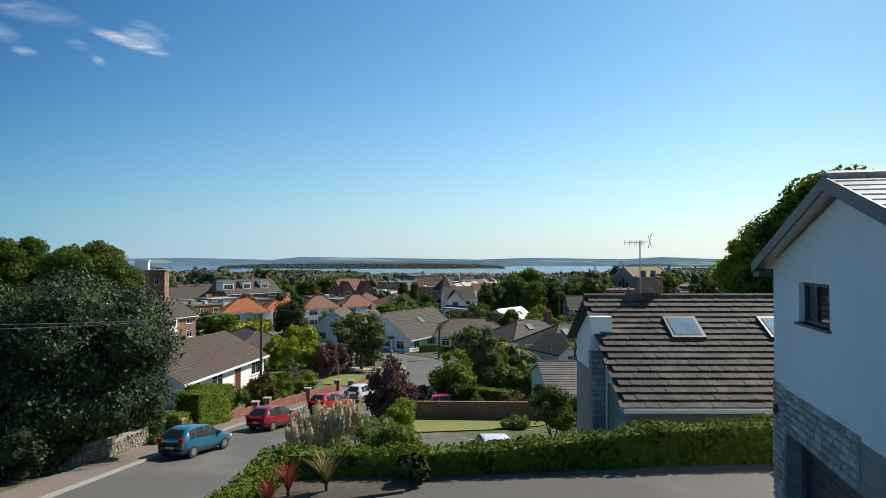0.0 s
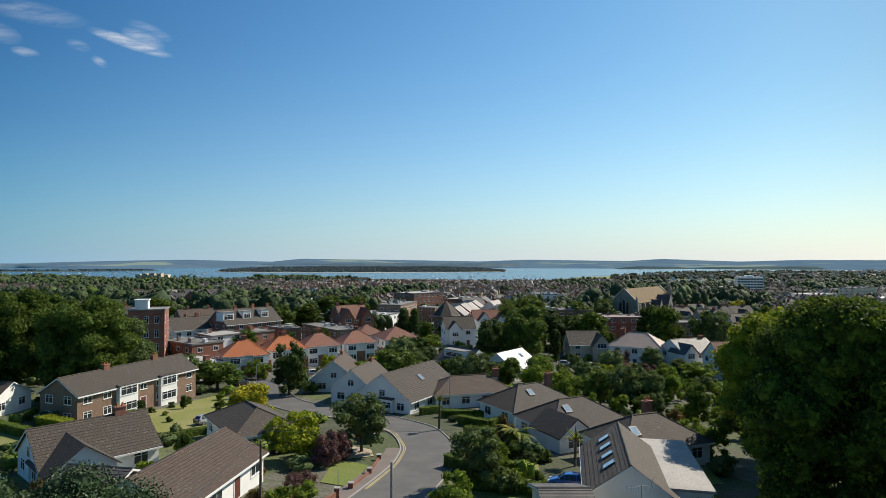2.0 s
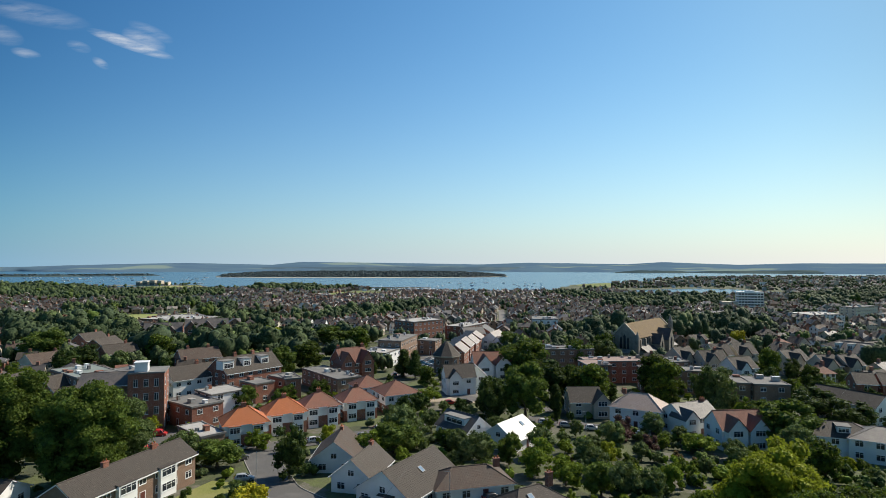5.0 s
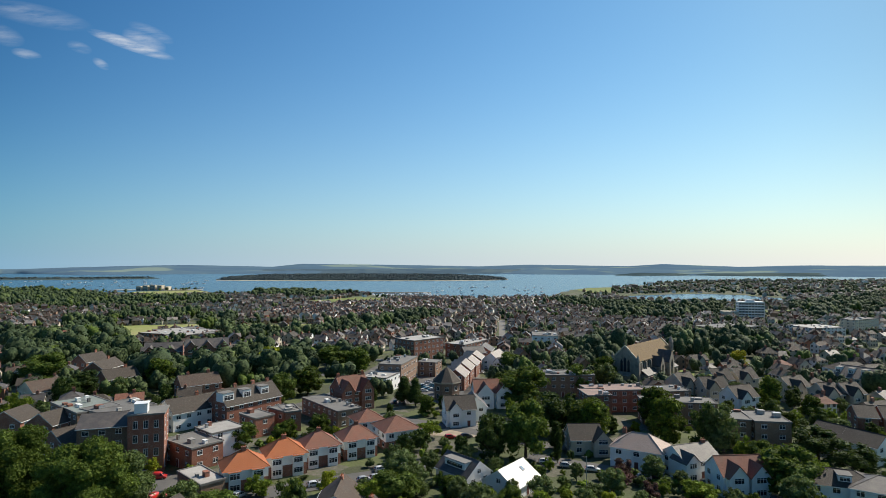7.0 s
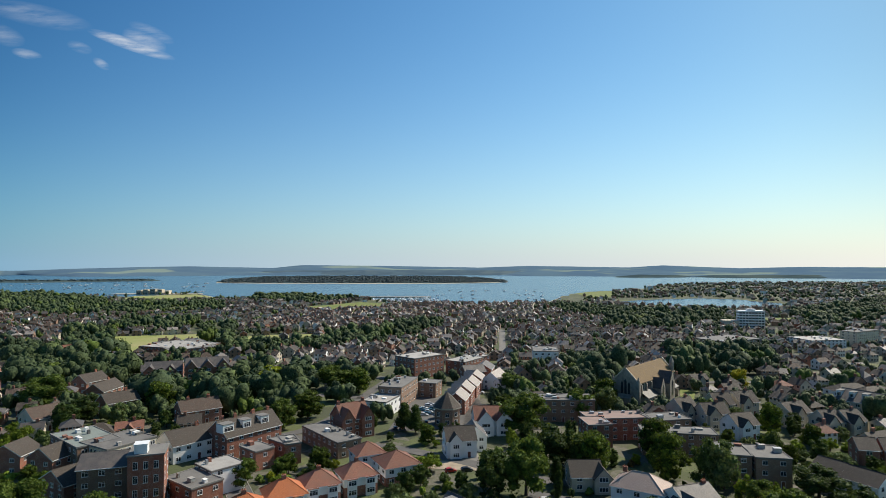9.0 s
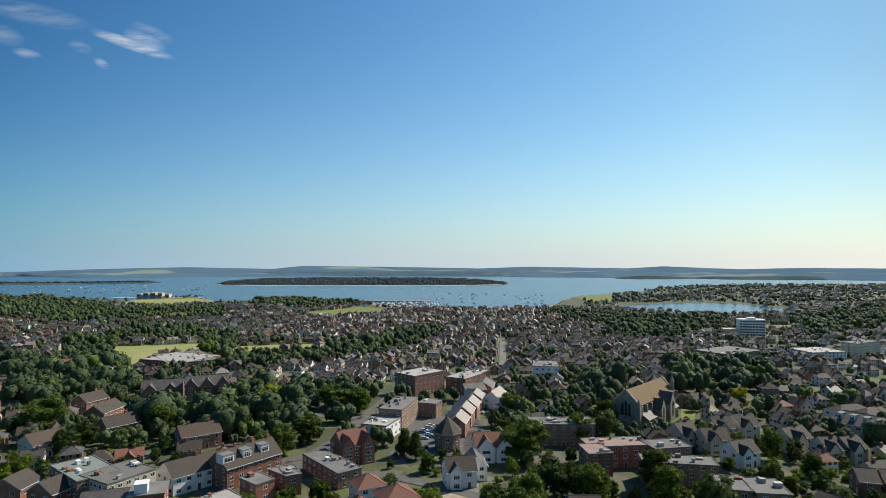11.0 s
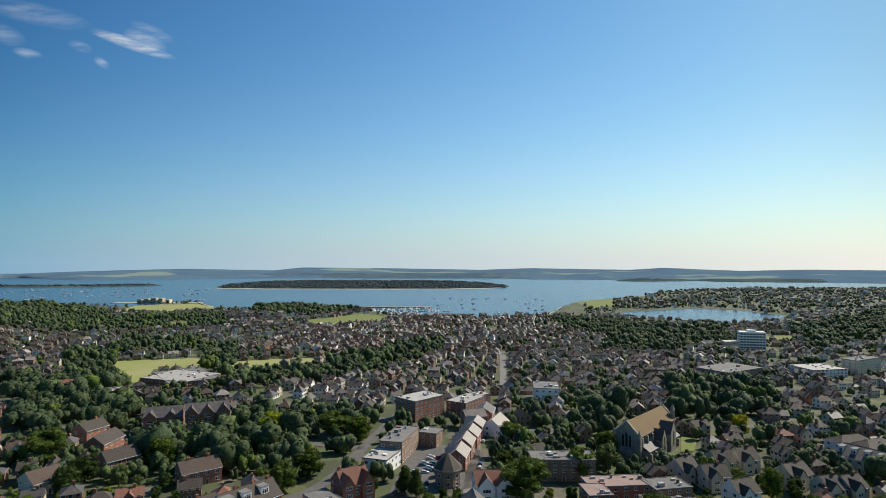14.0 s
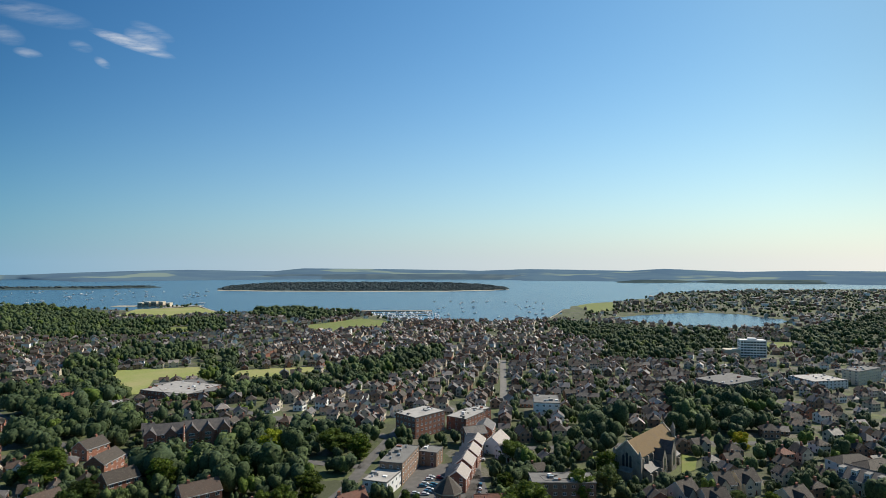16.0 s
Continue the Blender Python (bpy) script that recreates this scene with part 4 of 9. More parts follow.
def car(paint, name="car", label="", kind="hatch"):
    """A small car pointing along +x, on its wheels: body, glass, lamps, plate, four wheels."""
    top = tagged(new(name), label, "car")
    if kind == "van":
        prof = [(-2.1, 0.45, 1.75, 1.78), (-2.05, 0.3, 1.0, 1.85), (-1.0, 0.28, 1.05, 1.9), (0.5, 0.28, 1.05, 1.88), (1.0, 0.28, 1.05, 1.55), (1.35, 0.28, 1.02, 1.12), (1.95, 0.3, 0.9, 0.92), (2.1, 0.4, 0.7, 0.72)]
    else:
        prof = [(-1.98, 0.42, 0.8, 0.84), (-1.9, 0.3, 0.92, 0.98), (-1.5, 0.24, 0.93, 1.4), (-1.05, 0.22, 0.92, 1.49), (-0.35, 0.22, 0.9, 1.51), (0.2, 0.22, 0.89, 1.44), (0.98, 0.22, 0.88, 0.99), (1.3, 0.24, 0.85, 0.93), (1.72, 0.27, 0.74, 0.79), (1.93, 0.34, 0.58, 0.62)]
    wide = 0.84
    b = Build()
    ring = []
    for i, (x, lo, waist, roof) in enumerate(prof):
        w = wide * (0.86 if i in (0, len(prof) - 1) else 0.95 if i in (1, len(prof) - 2) else 1.0)
        tum = 0.74 if roof - waist > 0.25 else (0.88 if roof - waist > 0.1 else 0.93)
        ring.append([(x, -w * 0.93, lo), (x, -w, (lo + waist) / 2), (x, -w * 0.96, waist), (x, -w * tum, roof - 0.04), (x, -w * tum * 0.8, roof), (x, w * tum * 0.8, roof), (x, w * tum, roof - 0.04), (x, w * 0.96, waist), (x, w, (lo + waist) / 2), (x, w * 0.93, lo)])
    for i in range(len(ring) - 1):
        a, c = ring[i], ring[i + 1]
        for j in range(10):
            k = (j + 1) % 10
            b.face([a[j], a[k], c[k], c[j]])
    b.face(ring[0]), b.face(ring[-1][::-1])
    body = part("body", b, paint, top)
    bm = bmesh.new()
    bm.from_mesh(body.data)
    bmesh.ops.remove_doubles(bm, verts=bm.verts, dist=0.002)
    for f in bm.faces:
        f.smooth = True
    bm.to_mesh(body.data)
    bm.free()

    def inset(pts, f=0.08, out=0.012):
        c = sum((Vector(q) for q in pts), Vector()) / len(pts)
        v = [Vector(q).lerp(c, f) for q in pts]
        nn = (v[1] - v[0]).cross(v[2] - v[0]).normalized()
        if nn.dot(c - Vector((0, 0, 0.8))) < 0:
            nn = -nn
        return [q + nn * out for q in v]
    for i in range(len(ring) - 1):
        a, c = ring[i], ring[i + 1]
        if max(prof[i][3] - prof[i][2], prof[i + 1][3] - prof[i + 1][2]) > 0.3 and (kind != "van" or i >= 3) and i > 1:
            for j in (2, 6):
                g = Build()
                g.face(inset([a[j], a[j + 1], c[j + 1], c[j]], 0.07))
                part("side_window", g, "glass", top)
    for nm, i in (("windscreen", 5 if kind != "van" else 4), ("rear_window", 1)):
        g = Build()
        g.face(inset([ring[i][4], ring[i][5], ring[i + 1][5], ring[i + 1][4]], 0.09))
        part(nm, g, "glass", top)
    for y in (-0.62, 0.62):
        q = Build()
        q.box(-2.02, -1.86, y - 0.14, y + 0.14, 0.78, 1.0)
        part("tail_light", q, "lamp_red", top)
        q = Build()
        q.box(1.78, 1.96, y - 0.16, y + 0.16, 0.58, 0.72)
        part("headlight", q, "lamp_clear", top)
        q = Build()
        q.box(0.62, 0.8, y * 1.42 - 0.08, y * 1.42 + 0.08, 0.95, 1.08)
        part("mirror", q, paint, top)
    q = Build()
    q.box(-2.02, -1.985, -0.26, 0.26, 0.52, 0.63)
    part("number_plate", q, "plate", top)
    for x in (-1.25, 1.25):
        for y in (-0.76, 0.76):
            wheel(top, x, y)
    return top

# ---- plan of fields and woods ----
FIELD_SCHOOL = [(-314, 558), (-321, 577), (-246, 597), (-224, 541), (-259, 527), (-237, 467), (-245, 460)]
FIELD_LONG = [(-197, 546), (-201, 580), (-122, 601), (-116, 581), (-142, 559), (-148, 541), (-194, 538)]
FIELD_SHORE = [(-246, 1008), (-164, 1162), (-103, 1102), (-107, 972), (-200, 921)]
FIELD_BAY = [(-676, 1213), (-728, 1391), (-611, 1460), (-493, 1299), (-547, 1174)]
LAWN_LODGE = [(-460, 988), (-435, 1007), (-400, 921), (-423, 913)]
FIELD_POINT = [(332, 1500), (385, 1588), (464, 1638), (390, 1370), (325, 1300)]
FIELD_LAKE = [(421, 794), (468, 800), (427, 735), (398, 745)]
LAWN_CHURCH = [(123, 310), (131, 309), (118, 282), (111, 280)]
LAWN_PARK = [(-105, 308), (-95, 306), (-90, 288), (-95, 286)]
WOOD_PARK = [(-160, 314), (-110, 335), (-48, 350), (-31, 325), (-54, 252), (-109, 252), (-136, 269)]
WOOD_LEFT = [(-337, 449), (-286, 471), (-200, 383), (-165, 314), (-231, 309)]
WOOD_RISE = [(-404, 634), (-358, 634), (-237, 449), (-237, 416), (-307, 483)]
WOOD_BELT = [(-720, 1035), (-421, 1136), (-341, 921), (-476, 834), (-580, 834)]
WOOD_SCHOOL = [(-403, 712), (-314, 753), (-249, 626), (-345, 615)]
WOOD_MIDDLE = [(-278, 685), (-250, 713), (-173, 484), (-194, 483)]
WOOD_RIBBON = [(-190, 470), (-130, 535), (-70, 640), (-6, 765), (1, 650), (-40, 530), (-95, 458), (-150, 440), (-200, 440)]
WOOD_CHURCH = [(172, 451), (268, 485), (205, 359), (152, 320), (139, 325), (132, 346)]
WOOD_VICAR = [(76, 361), (120, 403), (113, 358), (85, 301), (69, 314)]
WOOD_EAST = [(241, 837), (442, 924), (342, 715), (237, 636), (159, 636)]
WOOD_COAST = [(180, 1039), (300, 1060), (362, 923), (231, 777), (170, 850)]
WOOD_FAR = [(521, 908), (885, 1192), (569, 767), (401, 637)]
WOOD_HEAD = [(-465, 1443), (-343, 1392), (-179, 1271), (-237, 1090), (-392, 1215)]
WOOD_HILL = [(-1290, 1712), (-867, 1358), (-693, 1213), (-592, 1036), (-681, 904)]

# ---- kinds of trees ----
tree("oak", "broadleaf_tree", "broad green garden tree with a rounded crown", "tree", "leaf_mid", 5, 5.0, 0.3, 20, 950, 0.78, 11, 0.32)
tree("oak2", "broadleaf_tree", "dense dark green broadleaf tree", "tree", "leaf_oak", 5, 5.1, 0.3, 20, 950, 0.78, 12, 0.34)
tree("willow", "willow_tree", "tall grey-green drooping willow", "tree", "leaf_grey", 5, 5.6, 0.3, 20, 950, 0.78, 13, 0.35)
tree("dark", "evergreen_tree", "dark evergreen tree with a dense crown", "tree", "leaf_dark", 4, 4.8, 0.1, 20, 900, 0.62, 24, 0.28)
tree("light", "garden_tree", "fresh green small garden tree", "tree", "leaf_light", 3, 2.8, 0.05, 14, 800, 0.48, 15, 0.16)
tree("grey", "garden_tree", "grey-green rounded garden tree", "tree", "leaf_grey", 4, 3.8, 0.1, 16, 900, 0.55, 16, 0.2)
tree("lime", "garden_tree", "lime green rounded garden tree", "tree", "leaf_lime", 3, 2.8, 0.05, 14, 800, 0.48, 17, 0.16)
tree("yellow", "golden_tree", "golden yellow-leaved garden tree", "tree", "leaf_yellow", 3, 2.6, 0.05, 14, 800, 0.48, 18, 0.15)
tree("purple", "purple_maple", "dark purple-leaved maple in a garden", "tree", "leaf_purple", 3, 2.6, 0.05, 14, 800, 0.48, 19, 0.15)
tree("cone", "conifer", "tall dark conifer with a tapering crown", "tree", "leaf_dark", 3, 5.5, 1.0, 26, 1300, 0.5, 20, 0.22, "cone")
tree("column", "cypress", "narrow green columnar cypress", "tree", "leaf_dark", 1.3, 2.4, 0.2, 10, 500, 0.35, 21, 0.1, "column")

# low garden bushes
for kind, label, mat_key, seed in (("bush", "rounded green garden bush", "leaf_mid", 61), ("bush_dark", "dense dark green garden bush", "leaf_dark", 62), ("bush_light", "bright green leafy garden bush", "leaf_light", 63), ("bush_grey", "grey-green loose garden bush", "leaf_grey", 64), ("bush_red", "russet-leaved low garden bush", "leaf_rust", 65)):
    top = tagged(new("garden_bush"), label, "bush")
    bb = Build()
    bb.tube((0, 0, -0.3), (0.05, 0, 0.7), 0.05, 0.03, 5)
    part("stem", bb, "bark", top)
    part("foliage", crown_mesh("foliage", seed, M[mat_key + "_spray"], 1.2, 0.8, -0.1, 11, 520, 0.2, solid=0.82), mat_key, top)
    TREES[kind] = [top, False]

# ---- road, kerbs, drive and lane ----
ROAD = [(-9.5, -30), (-10.2, 0), (-10.4, 15), (-10.4, 28), (-9.8, 38), (-7.6, 47), (-4.6, 57), (-2.2, 66), (-1.6, 74), (-4, 84), (-12, 93), (-22, 99), (-29, 106), (-38, 125), (-47, 146), (-62, 175), (-85, 205)]
tagged(part("road", ribbon(ROAD, 6.8, 0.03, 1.5), "asphalt"), "worn grey asphalt residential road curving downhill", "road", kind="structure")


def shifted(line, off, y0=-99, y1=999):
    pts = [Vector(q) for q in line]
    out = []
    for i, q in enumerate(pts):
        d = (pts[min(i + 1, len(pts) - 1)] - pts[max(i - 1, 0)]).normalized()
        v = q + Vector((-d.y, d.x)) * off
        if y0 <= q.y <= y1:
            out.append((v.x, v.y))
    return out


tagged(part("pavement", ribbon(shifted(ROAD, 4.45, -60, 80), 1.9, 0.13, 1.5, 0.2), "paving"), "reddish paved footway beside the road", "pavement", kind="structure")
tagged(part("kerb", ribbon(shifted(ROAD, 3.45), 0.14, 0.14, 1.5, 0.2), "kerb"), "pale stone kerb along the road", "kerb", kind="structure")
tagged(part("kerb", ribbon(shifted(ROAD, -3.45, 24), 0.14, 0.14, 1.5, 0.2), "kerb"), "pale stone kerb along the road", "kerb", kind="structure")
M["line"] = surf("road_paint", (0.55, 0.54, 0.5), (0.66, 0.65, 0.6), (0.4, 0.39, 0.36), 12, 1.5, 0.8, 0.0)
M["yellow_line"] = surf("yellow_road_paint", (0.5, 0.4, 0.16), (0.58, 0.47, 0.2), (0.4, 0.33, 0.18), 12, 1.5, 0.8, 0.0)
for off in (3.15, 2.95):
    tagged(part("yellow_line", ribbon(shifted(ROAD, off, 55, 100), 0.08, 0.045, 1.0), "yellow_line"), "faded double yellow line at the kerb", "road marking", kind="structure")
for i in range(12):
    a, c = Vector((-8.55 + i * 0.21, 32.5 + i * 1.75)), Vector((-8.45 + i * 0.21, 33.4 + i * 1.75))
    tagged(part("bay_marking", ribbon([a, c], 0.1, 0.045, 1.0), "line"), "white dashed parking bay mark on asphalt", "road marking", "parking bay marks")
tagged(part("lane", ribbon([(-7, 29.4), (-1.9, 29.6), (5.7, 30.2), (14, 30.5)], 7.0, 0.04, 1.0), "asphalt"), "narrow asphalt lane off the road", "road", kind="structure")

b = Build()
b.slab([(-5.6, -12, 28.0), (34, -12, 28.7), (34, 17.6, 28.9), (-5.0, 17.6, 27.95)], 4.5)
tagged(part("driveway", b, "asphalt"), "raised dark asphalt driveway with a pale edge", "driveway", kind="structure")
b = Build()
b.slab([(-4.4, 14.2, 28.06), (-1.0, 15.2, 28.12), (-0.6, 16.2, 28.13), (-4.4, 16.3, 28.04)], 0.3)
tagged(part("planting_bed", b, "soil"), "dark soil planting bed inside the hedge corner", "flower bed", kind="structure")

# ---- pieces: stones and tiles ----
def piece_mesh(name, w, h, d, seed, mat):
    """One rough block, its front towards -y, with worn corners."""
    rnd = random.Random(seed)
    b = Build()
    j = lambda k: rnd.uniform(-k, k)
    back = [(-w / 2, 0, 0), (w / 2, 0, 0), (w / 2, 0, h), (-w / 2, 0, h)]
    k = min(w, h) * 0.12
    front = [(-w / 2 + k + j(k / 2), -d + j(d / 4), k + j(k / 2)), (w / 2 - k + j(k / 2), -d + j(d / 4), k + j(k / 2)), (w / 2 - k + j(k / 2), -d + j(d / 4), h - k + j(k / 2)), (-w / 2 + k + j(k / 2), -d + j(d / 4), h - k + j(k / 2))]
    b.face(front)
    for i in range(4):
        b.face([back[i], back[(i + 1) % 4], front[(i + 1) % 4], front[i]])
    return b.mesh(name, [mat])


M["block"] = surf("pale_stone_block", (0.36, 0.33, 0.285), (0.46, 0.43, 0.38), (0.28, 0.26, 0.23), 9, 1.4, 0.9, 0.5, 0.012, vary=0.25)
M["field_stone"] = surf("rough_wall_stone", (0.2, 0.175, 0.14), (0.31, 0.275, 0.225), (0.13, 0.12, 0.1), 9, 1.4, 0.9, 0.6, 0.02, vary=0.25)
M["tile_piece"] = surf("weathered_concrete_tile", (0.04, 0.032, 0.028), (0.06, 0.05, 0.044), (0.115, 0.1, 0.088), 14, 1.1, 0.85, 0.35, 0.008, vary=0.16)


def clad(parent, at, length, z0, z1, row, long, mat, holes=(), depth=0.05, seed=1):
    """Lay rough blocks over a wall face that runs along +x of the pose at and faces -y."""
    rnd = random.Random(seed)
    sizes = [long * k for k in (0.6, 0.8, 1.0, 1.3)]
    kinds = [[piece_mesh("stone", s - 0.012, row - 0.012, depth, 10 * i + v + seed, M[mat]) for v in range(3)] for i, s in enumerate(sizes)]
    z = z0
    while z + row * 0.6 < z1:
        x = 0.0
        while x < length - 0.08:
            i = rnd.randrange(4)
            while x + sizes[i] > length + 0.02 and i > 0:
                i -= 1
            s = sizes[i]
            if not any(hx0 - 0.05 < x + s and x < hx1 + 0.05 and hz0 - 0.02 < z + row and z < hz1 for hx0, hx1, hz0, hz1 in holes) and x + s < length + 0.15:
                ob = new("stone", rnd.choice(kinds[i]))
                ob.parent = parent
                ob.matrix_basis = at @ pose(x + s / 2, 0, z)
            x += s
        z += row


# ---- the white house beside the drive ----
def white_house():
    top = tagged(new("house"), "white rendered house with stone-clad garage and grey trim", "house")
    top.matrix_basis = pose(7.68, 13.75, 28.1, 0, 0, -13.3)
    # local: x into the house, y back towards the drive's mouth (negative: nearer), z up
    W, E, R, L = 7.8, 5.85, 1.32, 13.0
    t = 0.3
    b = Build()
    gz0, gz1, gy0, gy1 = 0.0, 2.15, -5.6, -0.75
    wy0, wy1, wz0, wz1 = -3.2, -1.66, 4.64, 5.46

    def wall(y0, y1, z0, z1, mi=0):
        b.box(0, t, y0, y1, z0, z1, mi)
    wall(-0.75, 0, -1.5, 3.0, 1), wall(-W, gy0, -1.5, 3.0, 1), wall(gy0, gy1, gz1, 3.0, 1)
    wall(-W, wy0, 3.0, E), wall(wy1, 0, 3.0, E), wall(wy0, wy1, 3.0, wz0), wall(wy0, wy1, wz1, E)
    b.face([(0, 0, E), (0, -W, E), (0, -W / 2, E + R - 0.1)][::-1]), b.face([(t, 0, E), (t, -W, E), (t, -W / 2, E + R - 0.1)])
    b.box(t, L, -t, 0, -1.5, E), b.box(t, L, -W, -W + t, -1.5, E), b.box(L - t, L, -W + t, -t, -1.5, E)
    b.box(t, L - t, -W + t, -t, 2.9, 3.05)
    part("wall", b, ["render", "stone"], top)
    clad(top, pose(-0.005, 0, 0, 0, 0, -90), 0.75, 0.0, 3.1, 0.15, 0.3, "block", seed=4)
    clad(top, pose(-0.005, -0.75, 0, 0, 0, -90), 3.6, 2.2, 3.1, 0.15, 0.34, "block", seed=5)
    # roof: pale slates in courses, sun glare in their colour, dark barge boards
    r = Build()
    o = 0.3
    k = R / (W / 2)
    for s in (-1, 1):
        ye = -W / 2 + s * (W / 2 + 0.5)
        ze = E - k * 0.5 + 0.12
        q = [(-o, ye, ze), (L + 0.3, ye, ze), (L + 0.3, -W / 2, E + R + 0.12), (-o, -W / 2, E + R + 0.12)]
        r.slab(q if s < 0 else q[::-1], 0.1)
        roof_courses(r, *[(v[0], v[1], v[2] + 0.01) for v in (q[0], q[1], q[3], q[2])], 14, 0.3, 0.02)
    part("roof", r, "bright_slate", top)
    g = Build()
    for s in (-1, 1):
        ye = -W / 2 + s * (W / 2 + 0.52)
        ze = E - k * 0.5 + 0.13
        for x0, x1 in ((-o - 0.04, -o),):
            a = [(x0, ye, ze - 0.22), (x0, -W / 2, E + R - 0.08), (x0, -W / 2, E + R + 0.16), (x0, ye, ze + 0.02)]
            c = [(x1, *v[1:]) for v in a]
            g.face(a), g.face(c[::-1])
            for i in range(4):
                g.face([a[i], a[(i + 1) % 4], c[(i + 1) % 4], c[i]])
        lo, hi = sorted((ye, ye + s * 0.1))
        g.box(-o, L + 0.3, lo, hi, ze - 0.22, ze)
        lo, hi = sorted((ye, -W / 2 + s * (W / 2 + 0.01)))
        g.box(-o, 0, lo, hi, ze - 0.3, ze - 0.16)
    part("barge_board", g, "grey_trim", top)
    h = Build()
    h.tube((-o, -W / 2, E + R + 0.15), (L, -W / 2, E + R + 0.15), 0.1, 0.1, 7)
    part("ridge_cap", h, "pale_slate", top)
    # window
    f = Build()
    y0, y1 = wy0, wy1
    for q in ((y0, y1, wz0, wz0 + 0.07), (y0, y1, wz1 - 0.07, wz1), (y0, y0 + 0.07, wz0 + 0.07, wz1 - 0.07), (y1 - 0.07, y1, wz0 + 0.07, wz1 - 0.07), ((y0 + y1) / 2 + 0.1, (y0 + y1) / 2 + 0.18, wz0 + 0.07, wz1 - 0.07)):
        f.box(0.1, 0.2, *q)
    f.box(-0.07, 0.1, y0 - 0.08, y1 + 0.08, wz0 - 0.05, wz0)
    wf = part("window_frame", f, "grey_trim", top)
    f = Build()
    f.box(0.14, 0.155, y0 + 0.07, y1 - 0.07, wz0 + 0.07, wz1 - 0.07)
    part("pane", f, "glass", wf)
    # garage door in its opening, of level ribs
    for i in range(8):
        f = Build()
        f.box(t + 0.1, t + 0.15, gy0 + 0.02, gy1 - 0.02, i * 0.268, i * 0.268 + 0.255)
        part("garage_door_panel", f, "grey_trim", top)
    for y in (-0.35, -6.2):
        f = Build()
        f.box(-0.12, -0.02, y - 0.05, y + 0.05, 2.45, 2.65)
        part("wall_lamp", f, "grey_trim", top)


white_house()


# ---- the neighbour's tiled house below the drive ----
def tiled_house():
    top = tagged(new("house"), "stone and render house with a weathered grey-brown tiled roof", "house")
    top.location = (5.75, 18.8, 25.6)
    L, ye, ze, yr, zr = 17.0, 0.0, 3.7, 5.2, 6.9
    b = Build()
    b.box(0.35, L, 0.45, 8.2, -1.5, ze + 0.2, 1), b.face([(0.35, 8.2, ze + 0.2), (0.35, 0.45, ze + 0.2), (0.35, yr, zr - 0.15), (0.35, 8.2, zr - 1.9)], 0), b.face([(L, 0.45, ze + 0.2), (L, 8.2, ze + 0.2), (L, 8.2, zr - 1.9), (L, yr, zr - 0.15)], 0)
    b.box(0.36, L, 8.0, 8.2, ze, zr - 1.9)
    part("wall", b, ["render", "stone"], top)
    # gable pier: stone below, white panel above, drainpipe
    b = Build()
    b.box(-0.25, 0.5, 3.2, 3.6, -1.5, ze + 1.35)
    pier = part("gable_pier", b, "stone", top)
    clad(pier, pose(-0.25, 3.195, 0), 0.75, 0.6, ze + 1.3, 0.2, 0.34, "block", seed=8)
    b = Build()
    b.box(-0.28, 0.52, 3.17, 3.62, ze + 1.36, ze + 2.6)
    part("white_panel", b, "render", pier)
    b = Build()
    b.tube((0.3, 3.1, -1), (0.3, 3.1, ze + 1.35), 0.05, 0.05, 7)
    part("drainpipe", b, "upvc", top)
    r = Build()
    r.slab([(-0.05, ye, ze), (L + 0.3, ye, ze), (L + 0.3, yr, zr), (-0.05, yr, zr)], 0.1)
    r.slab([(L + 0.3, 8.5, zr - 2.0), (-0.05, 8.5, zr - 2.0), (-0.05, yr, zr), (L + 0.3, yr, zr)], 0.1)
    part("roof_deck", r, "grey_tile", top)
    # tiles: 18 courses laid from the eaves up
    slope = math.hypot(yr - ye, zr - ze)
    ang = math.degrees(math.atan2(zr - ze, yr - ye))
    n, step, wide = 18, slope / 18, 0.42
    kinds = []
    for v in range(4):
        k = Build()
        w = wide - 0.008
        k.slab([(0, -0.03, 0.085 + 0.004 * v), (w, -0.03, 0.087 - 0.003 * v), (w, step, 0.024), (0, step, 0.024)], 0.035 + 0.004 * v)
        kinds.append(k.mesh("tile", [M["tile_piece"]]))
    rnd = random.Random(9)
    joined = Build()
    cols = int((L + 0.3) / wide)
    frame_m = pose(-0.05, ye, ze, ang, 0, 0)
    for i in range(n):
        for j in range(cols):
            x = j * wide + (wide / 2 if i % 2 else 0) - 0.1
            m = frame_m @ pose(x, i * step, 0.005 + rnd.uniform(0, 0.006), rnd.uniform(-0.6, 0.6), 0, rnd.uniform(-0.5, 0.5))
            if j < 17:
                ob = new("tile", rnd.choice(kinds))
                ob.parent, ob.matrix_basis = top, m
            else:
                w = wide - 0.008
                q = [m @ Vector(v) for v in ((0, -0.03, 0.087), (w, -0.03, 0.086), (w, step, 0.024), (0, step, 0.024))]
                joined.slab([tuple(v) for v in q], 0.035)
    tagged(part("tiles", joined, "tile_piece", top), kind="stuff")
    h = Build()
    for i in range(38):
        h.tube((i * 0.46 - 0.05, yr, zr + 0.03), (i * 0.46 + 0.4, yr, zr + 0.035), 0.13, 0.12, 7)
    part("ridge_tiles", h, "tile_piece", top)
    g = Build()
    g.box(-0.05, L + 0.3, -0.14, -0.02, ze - 0.12, ze + 0.02), g.box(-0.05, L + 0.3, -0.02, 0.45, ze - 0.1, ze - 0.06)
    part("gutter", g, "upvc", top)
